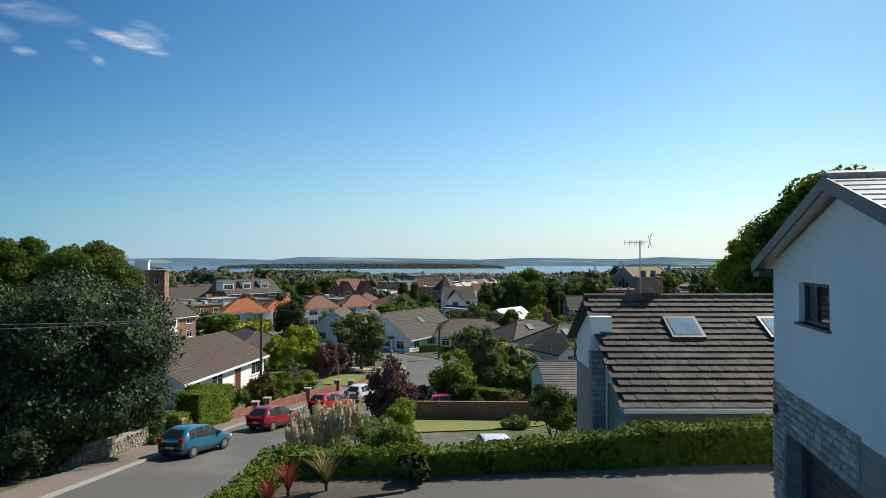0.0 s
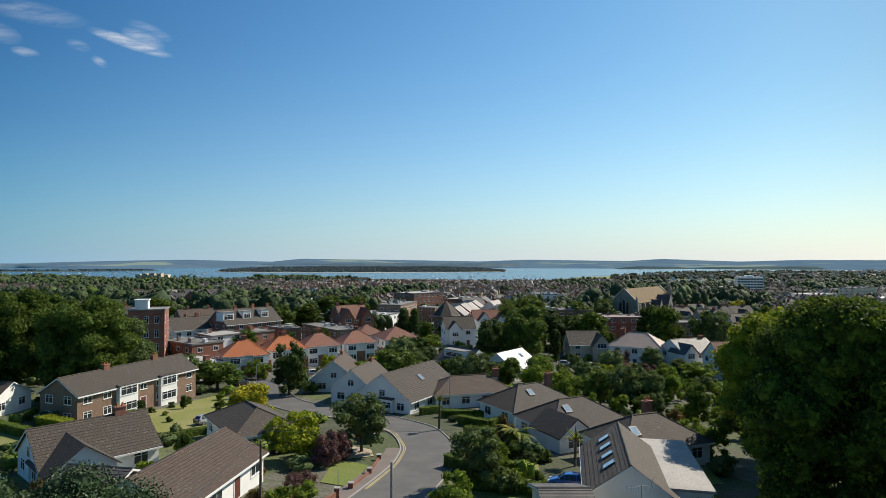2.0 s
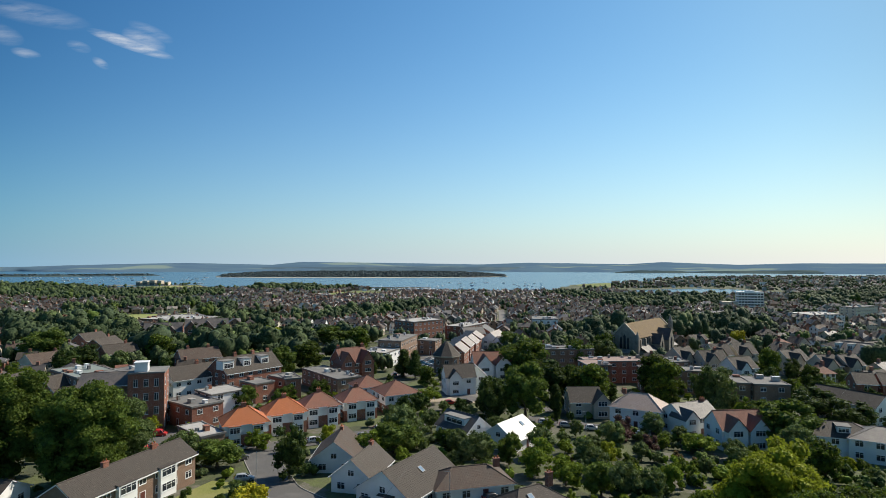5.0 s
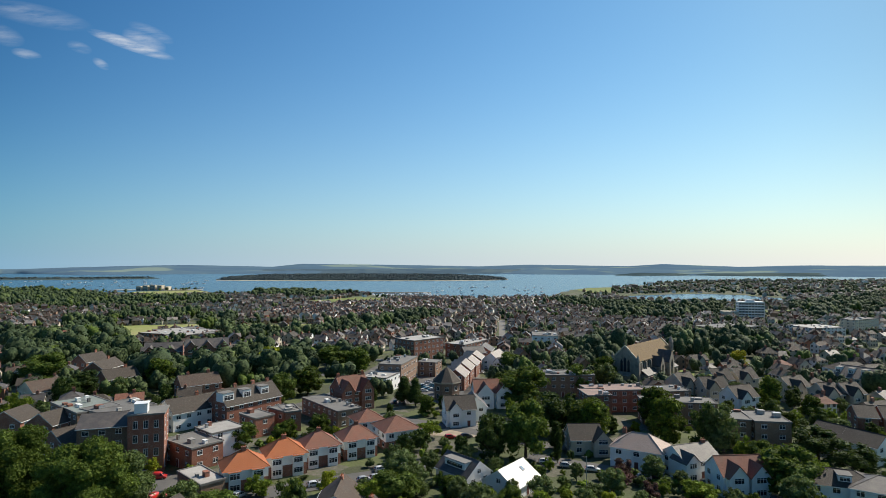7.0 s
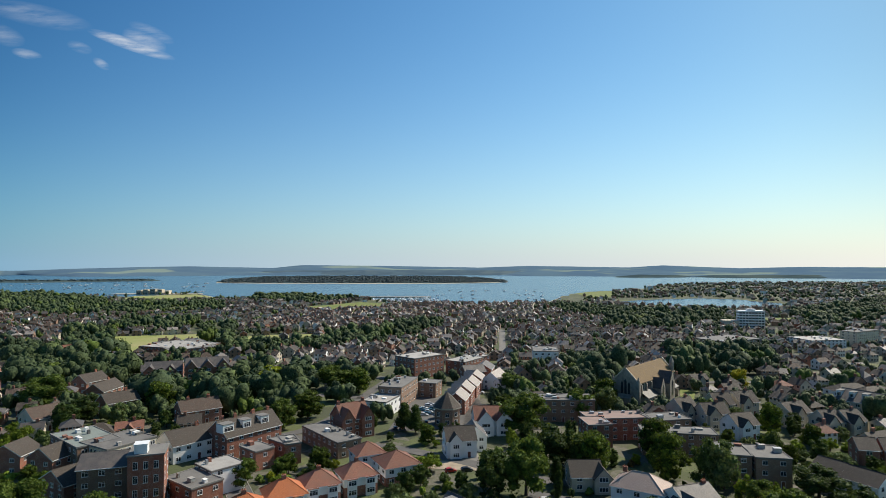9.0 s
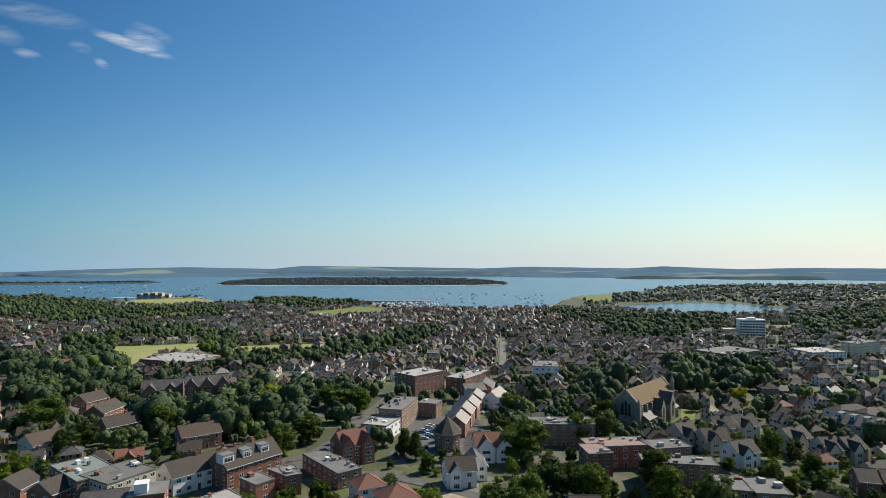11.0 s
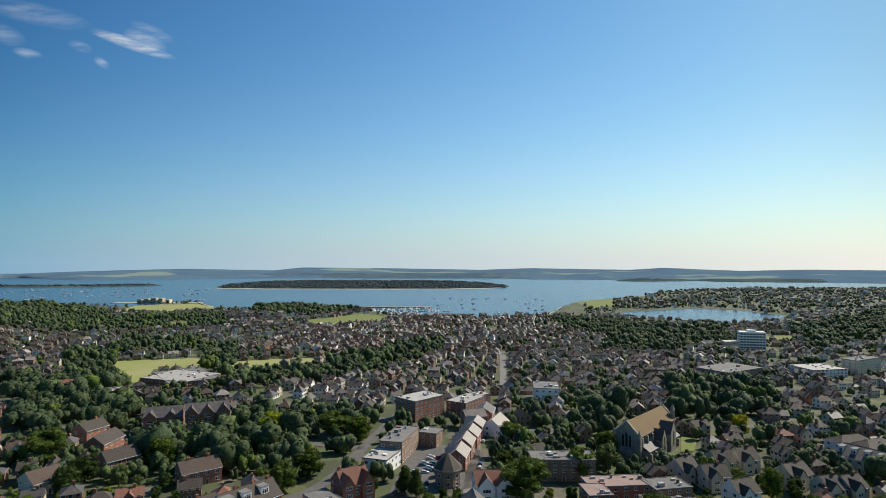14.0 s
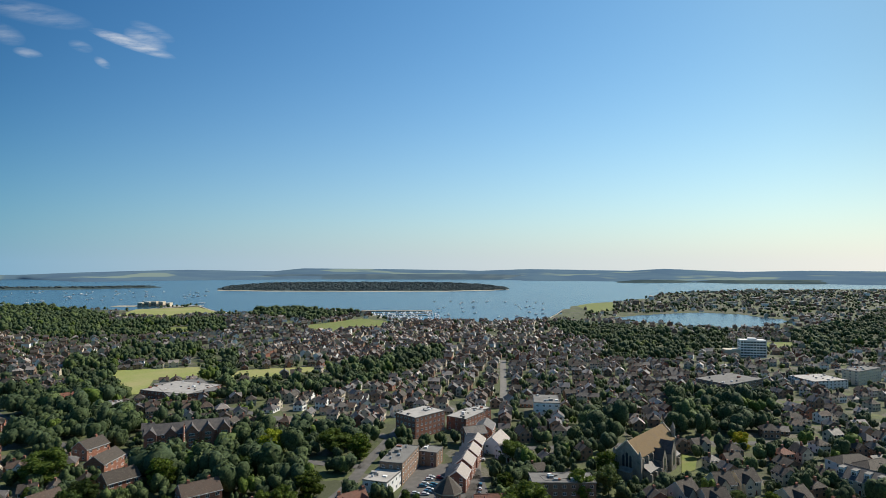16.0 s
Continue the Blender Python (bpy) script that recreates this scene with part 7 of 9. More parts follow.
house("stone-faced gabled villa with a grey roof", 143.9, 224.3, 10, 7.3, 9.0, 6.0, 3.5, wall="cream", tiles="grey_tile", chimneys=((2, 0, 0.9),), wings=((-2, -1, 4.5, 1.5, 2.8),))
house("stone-faced gabled villa with a grey roof", 152.4, 225.0, 17, 8.5, 9.0, 6.0, 3.5, wall="cream", tiles="grey_tile", chimneys=((2, 0, 0.9),), wings=((-2, -1, 4.5, 1.5, 2.8),))
house("white gabled house with grey roof", 109.9, 221.7, 18, 10.0, 9.0, 5.5, 3.5, tiles="grey_tile", wings=((-2, -1, 4.5, 1.5, 2.6),))
house("white house with pale hipped roof", 193.3, 284.2, 12, 19.6, 10.0, 5.5, 3.0, roof="hip", tiles="grey_tile")
house("white house with pale hipped roof", 199.9, 277.2, 17, 19.5, 10.0, 5.5, 3.0, roof="hip", tiles="grey_tile")
house("school with flat roofs and brick walls", -204.8, 460.8, -20, 44.7, 36.6, 6.0, 0.0, roof="flat", name="building", cat="building", wall="brick", tiles="pale_felt", z=None)
house("school block with flat roofs", -202.4, 462.9, 37, 36.0, 56.3, 6.0, 0.0, roof="flat", name="building", cat="building", wall="brick", tiles="felt")
house("long four-storey red brick mansion block with slate roofs", -129.0, 323.0, 23, 21.4, 14.0, 11.0, 4.0, wall="brick", tiles="slate", wings=((-8, -1, 6, 1.5, 3.5), (0, -1, 6, 1.5, 3.5), (8, -1, 6, 1.5, 3.5)), storeys=4, name="mansion_block", cat="flats")
house("long red brick mansion block with slate roofs", -151.6, 321.2, 18, 18.7, 13.0, 9.0, 4.0, wall="brick", tiles="slate", wings=((-6, -1, 6, 1.5, 3), (4, -1, 6, 1.5, 3)), storeys=3, name="mansion_block", cat="flats")
house("large house with a pale tiled roof", -264.8, 412.9, 38, 10.0, 13.0, 6.0, 5.0, wall="cream", tiles="red_tile")
house("long low block with a flat roof", -228.3, 402.0, 31, 17.1, 13.6, 6.0, 0.0, roof="flat", name="building", cat="building", wall="brown_brick", tiles="pale_felt")
house("white flats with flat roofs", 362.6, 517.8, -60, 13.2, 38.0, 12.0, 0.0, roof="flat", name="building", cat="building", wall="cream", storeys=5, tiles="felt")
house("long low white building with flat roof", 313.8, 501.2, -79, 27.5, 32.7, 7.0, 0.0, roof="flat", name="building", cat="building", tiles="pale_felt")
house("brown brick centre with a flat roof", 234.5, 490.8, -59, 30.4, 46.4, 8.0, 0.0, roof="flat", name="building", cat="building", wall="brown_brick", tiles="felt")

def octagon(x, y, r, wall_h, roof_h):
    """An eight-sided building under a pointed roof with a wide eaves band."""
    top = tagged(new("building"), "eight-sided brown brick building with a pointed tiled roof", "building")
    top.location = (x, y, float(ground_z(y)))
    ring = lambda k, z: [(k * math.cos(math.pi * (i + 0.5) / 4), k * math.sin(math.pi * (i + 0.5) / 4), z) for i in range(8)]
    lo, hi, eave, neck = ring(r, -2), ring(r, wall_h), ring(r + 0.7, wall_h - 0.1), ring(r * 0.36, wall_h + roof_h * 0.72)
    w, q, g = Build(), Build(), Build()
    for i in range(8):
        j = (i + 1) % 8
        w.face([lo[i], lo[j], hi[j], hi[i]])
        q.face([eave[i], eave[j], neck[j], neck[i]]), q.face([neck[i], neck[j], (0, 0, wall_h + roof_h)])
        g.face([(*eave[i][:2], wall_h - 0.5), (*eave[j][:2], wall_h - 0.5), eave[j], eave[i]])
    part("wall", w, "brown_brick", top), part("roof", q, "grey_tile", top), part("eaves_band", g, "cream", top)
    for i in range(8):
        a = math.pi * (i + 1) / 4
        for zz in (1.0, 4.0):
            window(top, 1.6, 1.7, pose(r * 0.925 * math.cos(a), r * 0.925 * math.sin(a), zz, 0, 0, math.degrees(a) + 90), bars=1)


octagon(1.2, 240.5, 5.4, 7.4, 5.6)

# ---- trees that stand alone: kind, place, size, height against size ----
for row in ((-29.4, 113.2, 0.94, 1.17), (12.7, 160.2, 1.09, 1.19), (31.7, 97.2, 0.47, 1.05), (31.8, 188.0, 1.9, 0.74), (39.2, 191.0, 0.93, 1.29), (74.5, 170.7, 1.08, 1.39), (100.0, 159.3, 1.71, 0.59), (101.8, 147.8, 1.44, 0.62), (105.2, 192.9, 0.94, 1.17), (14.5, 170.3, 1.33, 0.90), (-148.3, 244.9, 1.43, 0.84), (-146.3, 230.7, 1.46, 0.82), (-92.1, 271.8, 1.46, 0.89),):
    plant("dark", *row)
for row in ((-9.9, 72.1, 1.02, 0.91), (3.4, 58.2, 0.77, 1.03), (29.9, 98.0, 0.81, 1.23), (34.2, 98.4, 0.65, 1.35), (32.0, 89.8, 0.48, 1.17), (69.9, 255.0, 1.49, 1.09), (15.0, 132.4, 0.45, 1.38), (32.3, 145.2, 0.50, 1.14), (-129.4, 236.1, 1.04, 1.21),):
    plant("grey", *row)
for row in ((-29.9, 93.0, 1.27, 0.79), (159.0, 319.7, 1.66, 1.09),):
    plant("yellow", *row)
for row in ((-16.5, 68.3, 1.02, 0.98), (-20.2, 72.1, 0.70, 1.07), (-26.4, 135.4, 0.97, 1.03), (-91.0, 312.4, 3.05, 0.71), (52.4, 91.7, 1.79, 1.30),):
    plant("lime", *row)
for row in ((-45.7, 120.1, 1.08, 0.55), (30.3, 226.0, 2.03, 0.76), (13.5, 122.7, 0.57, 1.11), (27.2, 102.9, 0.68, 0.93), (36.7, 85.8, 0.40, 1.58), (44.8, 183.9, 1.43, 0.82), (78.3, 135.5, 1.53, 0.71), (81.7, 154.0, 0.78, 0.93), (22.4, 163.2, 1.40, 1.10), (56.4, 247.5, 1.25, 1.01), (33.9, 298.2, 1.51, 0.72), (-10.6, 130.5, 1.22, 0.60), (-57.2, 169.3, 0.86, 0.95), (-180.6, 268.4, 2.30, 0.63), (-62.9, 231.5, 1.08, 1.09), (-58.2, 312.5, 1.95, 0.61),):
    plant("oak", *row)
for row in ((22.4, 109.2, 1.1, 0.9), (40.4, 106.1, 0.9, 1.3), (-23.7, 63.9, 0.52, 1.44), (0.8, 48.2, 0.78, 1.06), (5.6, 62.1, 0.56, 1.18), (18.2, 115.5, 1.35, 0.99), (20.2, 93.6, 0.43, 1.96), (22.9, 92.6, 0.48, 1.56), (31.4, 69.4, 0.77, 1.09), (31.4, 74.4, 0.63, 1.06), (80.1, 159.4, 0.93, 1.43), (89.7, 142.4, 1.11, 1.05), (23.6, 207.5, 0.94, 1.41), (7.8, 127.1, 1.07, 0.93), (-15.8, 127.7, 1.41, 0.83), (-42.4, 135.3, 1.06, 0.79), (-33.3, 132.3, 1.12, 0.75), (-4.5, 183.2, 1.43, 0.70), (57.0, 132.5, 1.46, 0.57), (-148.9, 207.1, 1.62, 1.03),):
    plant("light", *row)
for row in ((-12.9, 66.0, 0.60, 1.21), (-11.7, 68.3, 0.49, 1.30), (43.3, 144.3, 0.94, 1.16), (41.7, 142.2, 1.11, 0.74), (46.2, 133.7, 0.78, 0.93),):
    plant("purple", *row)
for row in ((30.2, 158.2, 1.19, 1.52), (28.9, 97.8, 0.88, 1.36),):
    plant("column", *row)
for row in ((69.1, 195.6, 1.37, 0.93), (65.5, 175.5, 1.30, 1.05), (124.5, 226.0, 0.97, 1.13), (44.9, 178.8, 1.12, 1.06), (74.6, 275.6, 1.29, 0.92), (25.5, 256.7, 0.90, 0.91), (1.8, 134.5, 0.79, 0.58), (-124.4, 260.8, 1.42, 0.89), (-56.8, 248.1, 1.45, 0.75), (-43.2, 301.2, 1.53, 0.77), (-100.0, 128.0, 1.68, 0.91),):
    plant("oak2", *row)
for row in ((78.7, 167.7, 1.11, 1.12), (117.7, 178.6, 0.91, 0.74),):
    plant("willow", *row)
for row in ((32.3, 170.8, 0.67, 1.13), (-15.5, 231.0, 1.05, 0.95), (-10.9, 227.0, 0.96, 1.04),):
    plant("cone", *row)

# ---- ground already built on: place and radius ----
TAKEN = []
TAKEN += [(-54, 101, 14), (-72, 96, 6), (-38, 64, 8), (-28, 53, 5), (-24, 54, 9), (-25, 77, 8), (-22, 123, 8), (-15, 110, 8), (-6, 104, 10), (4, 105, 9), (13, 92, 9), (16, 79, 9), (23, 68, 8), (17, 56, 8), (22, 57, 7), (9, 47, 6), (-47, 143, 8), (-40, 151, 8), (-33, 156, 8), (-24, 163, 8), (-14, 177, 8), (-24, 187, 6), (16, 139, 7), (5, 145, 7), (40, 170, 6), (52, 157, 9), (62, 150, 7), (68, 138, 8), (87, 131, 9), (94, 126, 9), (94, 175, 8)]
TAKEN += [(85, 177, 8), (111, 170, 6), (115, 162, 7), (135, 192, 6), (142, 191, 6), (182, 258, 10), (65, 216, 10), (59, 212, 10), (70, 213, 6), (49, 249, 15), (19, 229, 10), (10, 208, 7), (5, 200, 7), (5, 262, 8), (8, 278, 8), (12, 293, 8), (15, 311, 8), (23, 339, 9), (16, 328, 8), (-36, 225, 8), (-21, 279, 15), (-27, 260, 10), (-15, 352, 14), (-7, 296, 7), (13, 364, 14), (18, 375, 12), (27, 317, 10), (30, 302, 6), (48, 251, 9), (68, 398, 14)]
TAKEN += [(-52, 194, 6), (-50, 194, 7), (-59, 188, 7), (-39, 207, 15), (-67, 159, 9), (-56, 137, 8), (-63, 168, 7), (-69, 205, 13), (-85, 199, 11), (-101, 244, 10), (-87, 154, 9), (-99, 156, 8), (-114, 189, 13), (-101, 185, 10), (-132, 184, 7), (-119, 180, 7), (-158, 233, 8), (-163, 284, 10), (-142, 259, 9), (-182, 306, 9), (98, 245, 7), (107, 237, 7), (118, 255, 6), (129, 259, 7), (139, 239, 8), (144, 224, 6), (152, 225, 6), (110, 222, 7), (193, 284, 12), (200, 277, 12)]
TAKEN += [(1, 240, 7), (81, 219, 9), (79, 202, 12), (63, 222, 11), (-205, 461, 24), (-202, 463, 30), (-129, 323, 13), (-152, 321, 11), (-265, 413, 8), (-228, 402, 11), (363, 518, 21), (314, 501, 18), (235, 491, 25), (-29, 113, 3), (-10, 72, 3), (-30, 93, 3), (-17, 68, 2), (-20, 72, 1), (-46, 120, 4), (-24, 64, 1), (-13, 66, 1), (-12, 68, 1), (3, 58, 2), (1, 48, 2), (6, 62, 1), (30, 226, 7), (13, 160, 3), (30, 158, 1), (18, 115, 3), (22, 109, 2), (13, 123, 2), (27, 103, 2), (30, 98, 2), (34, 98, 2)]
TAKEN += [(40, 106, 2), (29, 98, 1), (32, 97, 1), (32, 90, 1), (20, 94, 1), (23, 93, 1), (43, 144, 2), (37, 86, 1), (31, 69, 2), (31, 74, 1), (45, 184, 5), (70, 255, 4), (69, 196, 5), (32, 190, 3), (39, 191, 3), (65, 176, 4), (75, 171, 3), (79, 168, 4), (78, 136, 5), (100, 159, 5), (102, 148, 4), (118, 179, 3), (159, 320, 3), (124, 226, 3), (105, 193, 3), (80, 159, 2), (82, 154, 3), (90, 142, 2), (22, 163, 5), (45, 179, 4)]
TAKEN += [(14, 170, 4), (32, 171, 1), (56, 247, 4), (75, 276, 4), (34, 298, 5), (26, 257, 3), (24, 208, 2), (-16, 231, 2), (-11, 227, 2), (8, 127, 2), (-11, 131, 4), (-16, 128, 3), (-57, 169, 3), (-42, 135, 2), (-33, 132, 2), (-26, 135, 2), (-4, 183, 3), (2, 135, 3), (15, 132, 1), (32, 145, 1), (42, 142, 2), (46, 134, 2), (57, 132, 3), (-181, 268, 8), (-148, 245, 4), (-124, 261, 5), (-149, 207, 3), (-129, 236, 3), (-146, 231, 4), (-63, 231, 4)]
TAKEN += [(-57, 248, 5), (-92, 272, 4), (-91, 312, 6), (-58, 312, 7), (-43, 301, 5), (52, 92, 4), (-68, 113, 5), (-86, 117, 6), (-69, 131, 5), (-79, 108, 4), (-92, 112, 4), (-65, 107, 8), (-81, 112, 8), (-61, 117, 3), (37, 66, 6), (-100, 128, 6), (-78, 126, 4)]

# ---- church ----
def church():
    top = tagged(new("church"), "large grey stone church with a golden lichened roof", "church")
    top.matrix_basis = pose(98.1, 291.1, 13.6, 0, 0, 48.0)
    L, W, E, R = 42.0, 12.4, 11.2, 6.0
    l2, w2 = L / 2, W / 2
    b = Build()
    b.box(-l2, l2, -w2, w2, -3, E), b.face([(-l2, w2, E), (-l2, -w2, E), (-l2, 0, E + R)]), b.face([(l2, -w2, E), (l2, w2, E), (l2, 0, E + R)])
    b.box(-l2 + 2, l2 - 4, -w2 - 3.8, -w2, -3, 4.8), b.box(-l2 + 2, l2 - 4, w2, w2 + 3.8, -3, 4.8)
    part("nave_wall", b, "church_stone", top)
    r = Build()
    for s in (-1, 1):
        q = [(-l2 + 0.3, s * (w2 + 0.4), E - 0.4), (l2 - 0.3, s * (w2 + 0.4), E - 0.4), (l2 - 0.3, 0, E + R), (-l2 + 0.3, 0, E + R)]
        r.slab(q if s < 0 else q[::-1], 0.2)
    part("nave_roof", r, "gold_tile", top)
    r = Build()
    for s in (-1, 1):
        q = [(-l2 + 1.7, s * (w2 + 4.2), 4.6), (l2 - 3.7, s * (w2 + 4.2), 4.6), (l2 - 3.7, s * w2, 7.2), (-l2 + 1.7, s * w2, 7.2)]
        r.slab(q if s < 0 else q[::-1], 0.2)
    part("aisle_roof", r, "slate", top)
    # coping stones along the gables
    for x in (-l2, l2):
        for s in (-1, 1):
            k = Build()
            k.tube((x, s * (w2 + 0.5), E - 0.3), (x, 0, E + R + 0.3), 0.35, 0.35, 5)
            part("coping", k, "cream", top)
    for i in range(7):
        for s in (-1, 1):
            k = Build()
            x = -l2 + 2.4 + i * 5.4
            lo, hi = sorted((s * w2, s * (w2 + 0.9)))
            k.box(x - 0.45, x + 0.45, lo, hi, 4, E - 1.2), k.slab([(x - 0.45, lo, E - 1.2), (x + 0.45, lo, E - 1.2), (x + 0.45, hi, E - 0.6), (x - 0.45, hi, E - 0.6)], 0.2)
            lo, hi = sorted((s * (w2 + 3.8), s * (w2 + 5.0)))
            k.box(x - 0.45, x + 0.45, lo, hi, -3, 3.8)
            part("buttress", k, "church_stone", top)
            for dx in (1.5, 2.9):
                k = Build()
                lo, hi = sorted((s * w2, s * (w2 + 0.06)))
                k.box(x + dx, x + dx + 0.9, lo, hi, 7.6, 9.9), k.face([(x + dx, s * (w2 + 0.06), 9.9), (x + dx + 0.9, s * (w2 + 0.06), 9.9), (x + dx + 0.45, s * (w2 + 0.06), 10.6)])
                part("clerestory_window", k, "glass", top)
            k = Build()
            lo, hi = sorted((s * (w2 + 3.78), s * (w2 + 3.86)))
            k.box(x + 1.7, x + 3.6, lo, hi, 1.4, 3.6)
            part("aisle_window", k, "glass", top)
    for y, h in ((-1.7, 5.6), (0, 6.8), (1.7, 5.6)):
        k = Build()
        k.box(-0.55, 0.55, -0.06, 0.06, 0, h - 0.9), k.face([(-0.55, -0.06, h - 0.9), (0.55, -0.06, h - 0.9), (0, -0.06, h)])
        part("lancet_window", k, "glass", top, at=pose(-l2, y, 5.6, 0, 0, -90))
    for y in (-w2, w2):
        k = Build()
        k.box(-l2 - 0.9, -l2 + 0.9, y - 0.9, y + 0.9, -3, E - 0.4), k.tube((-l2, y, E - 0.4), (-l2, y, E + 2.6), 1.1, 0.1, 8)
        part("corner_pinnacle", k, "church_stone", top)
    # chapel and transept on the near flank, each under its own steep roof
    for x0, x1, out, h, rise, roof in ((-6.5, -1.8, 4.8, 7.6, 4.2, "slate"), (2.0, 8.0, 5.6, 8.8, 5.0, "slate")):
        t = Build()
        mid = (x0 + x1) / 2
        t.box(x0, x1, -w2 - out, -w2 + 0.1, -3, h), t.face([(x0, -w2 - out, h), (x1, -w2 - out, h), (mid, -w2 - out, h + rise)])
        tr = part("transept", t, "church_stone", top)
        r = Build()
        for s in (-1, 1):
            q = [(mid + s * ((x1 - x0) / 2 + 0.35), -w2 - out + 0.15, h - 0.4), (mid, -w2 - out + 0.15, h + rise), (mid, -w2 + 1.0, h + rise), (mid + s * ((x1 - x0) / 2 + 0.35), -w2 + 1.0, h - 0.4)]
            r.slab(q if s > 0 else q[::-1], 0.2)
        part("transept_roof", r, roof, tr)
        k = Build()
        k.box(mid - 0.9, mid + 0.9, -w2 - out - 0.06, -w2 - out + 0.02, 2.6, h - 0.6), k.face([(mid - 0.9, -w2 - out - 0.06, h - 0.6), (mid + 0.9, -w2 - out - 0.06, h - 0.6), (mid, -w2 - out - 0.06, h + 1.0)])
        part("transept_window", k, "glass", tr)
    # porch, end turret and gable crosses
    k = Build()
    k.box(-l2 - 3, -l2, -3, 3, -3, 4.2), k.slab([(-l2 - 3.2, -3.3, 4.2), (-l2, -3.3, 5.4), (-l2, 3.3, 5.4), (-l2 - 3.2, 3.3, 4.2)], 0.2)
    part("porch", k, "church_stone", top)
    k = Build()
    k.tube((l2, -w2 + 1, -3), (l2, -w2 + 1, E + 4.5), 1.3, 1.2, 8), k.tube((l2, -w2 + 1, E + 4.5), (l2, -w2 + 1, E + 7.5), 1.3, 0.1, 8)
    part("turret", k, "church_stone", top)
    for x in (-l2, l2):
        k = Build()
        k.box(x - 0.12, x + 0.12, -0.12, 0.12, E + R - 0.2, E + R + 1.8), k.box(x - 0.11, x + 0.11, -0.6, 0.6, E + R + 1.0, E + R + 1.24)
        part("gable_cross", k, "church_stone", top)


church()


# ---- white slab block near the lake ----
def slab_block():
    top = tagged(new("tower_block"), "white six-storey slab block with ribbon windows", "tower block")
    top.matrix_basis = pose(347, 672, float(ground_z(672)), 0, 0, -12)
    b = Build()
    b.box(-13.5, 13.5, -6, 6, -3, 19.2), b.box(-4, 4, -4, 4, 19.2, 21)
    part("wall", b, "render", top)
    for s in range(6):
        for i in range(8):
            k = Build()
            k.box(-13.0 + i * 3.3, -10.4 + i * 3.3, -6.05, -5.9, 1.0 + s * 3.0, 2.6 + s * 3.0)
            part("window", k, "glass", top)
        for i in range(3):
            k = Build()
            k.box(-13.55, -13.4, -5 + i * 3.6, -3 + i * 3.6, 1.0 + s * 3.0, 2.6 + s * 3.0)
            part("window", k, "glass", top)
    k = Build()
    k.box(-30, -13.6, -7, 7, -3, 7.5), k.box(-30.2, -13.6, -7.2, 7.2, 7.5, 8)
    part("annexe", k, "cream", top)


slab_block()

# ---- fields and lawns ----
for nm, poly, mat_key, label in (("field", FIELD_SCHOOL, "meadow", "open playing field of dry mown grass"), ("field", FIELD_LONG, "meadow", "long mown playing field"), ("field", FIELD_SHORE, "lawn", "green recreation ground near the shore"),
                                 ("field", FIELD_BAY, "meadow", "yellow-green salt meadow by the bay"), ("lawn", LAWN_LODGE, "lawn", "green lawn among trees"), ("field", FIELD_POINT, "lawn", "flat green point beside the harbour"),
                                 ("lawn", FIELD_LAKE, "lawn", "lakeside park lawn"), ("lawn", LAWN_CHURCH, "lawn", "sunlit church lawn"), ("lawn", LAWN_PARK, "lawn", "sunlit park lawn")):
    tagged(part(nm, scan(poly, 6, 0.3), mat_key), label, "grass", kind="structure")


# ---- far town and woods ----
def inside(poly, x, y):
    q = np.zeros(x.shape, bool)
    for i in range(len(poly)):
        (xa, ya), (xb, yb) = poly[i], poly[i - 1]
        cross = ((ya > y) != (yb > y)) & (x < (xb - xa) * (y - ya) / (yb - ya + 1e-9) + xa)
        q ^= cross
    return q


STREET_HIGH = [(4, 186), (14, 188), (18, 240), (24, 318), (30, 350), (20, 350), (12, 300), (5, 232)]
STREET_LONG = [(35, 400), (44, 400), (68, 650), (58, 650)]
CAR_PARK = [(-20, 228), (-6, 230), (-3, 290), (-14, 292)]
OPEN = [STREET_HIGH, STREET_LONG, CAR_PARK, FIELD_SCHOOL, FIELD_LONG, FIELD_SHORE, FIELD_BAY, LAWN_LODGE, FIELD_POINT, FIELD_LAKE, LAWN_CHURCH, LAWN_PARK]
WOODS = [WOOD_PARK, WOOD_LEFT, WOOD_RISE, WOOD_BELT, WOOD_SCHOOL, WOOD_MIDDLE, WOOD_RIBBON, WOOD_CHURCH, WOOD_VICAR, WOOD_EAST, WOOD_COAST, WOOD_FAR, WOOD_HEAD, WOOD_HILL]
taken = np.array(TAKEN + [(98, 291, 24), (88, 280, 14), (352, 672, 24)], float)


STREETS = {
    "curving shopping street with worn asphalt": ([(-85, 205), (-66, 217), (-52, 232), (-44, 258), (-40, 290), (-31, 340), (-20, 400)], 5.6),
    "street between the shops and the old inn": ([(-60, 222), (-38, 212), (-18, 208), (4, 194), (26, 176), (60, 162), (98, 140)], 5.6),
    "side street along garden walls": ([(-40, 290), (-80, 300), (-140, 296), (-220, 330), (-330, 420)], 6.0),
    "straight street of terraces": ([(-31, 340), (-90, 372), (-160, 420)], 6.0),
    "cross street towards the church": ([(20, 318), (60, 322), (120, 330), (205, 330)], 6.0),
}
for label, (line, wide) in STREETS.items():
    tagged(part("road", ribbon(line, wide, 0.18, 4.0), "asphalt"), label, "road", kind="structure")


def off_street(x, y, keep):
    ok = np.ones(np.shape(x), bool)
    for line, _ in STREETS.values():
        for (xa, ya), (xb, yb) in zip(line, line[1:]):
            t = np.clip(((x - xa) * (xb - xa) + (y - ya) * (yb - ya)) / ((xb - xa) ** 2 + (yb - ya) ** 2), 0, 1)
            ok &= (x - xa - t * (xb - xa)) ** 2 + (y - ya - t * (yb - ya)) ** 2 > keep ** 2
    return ok


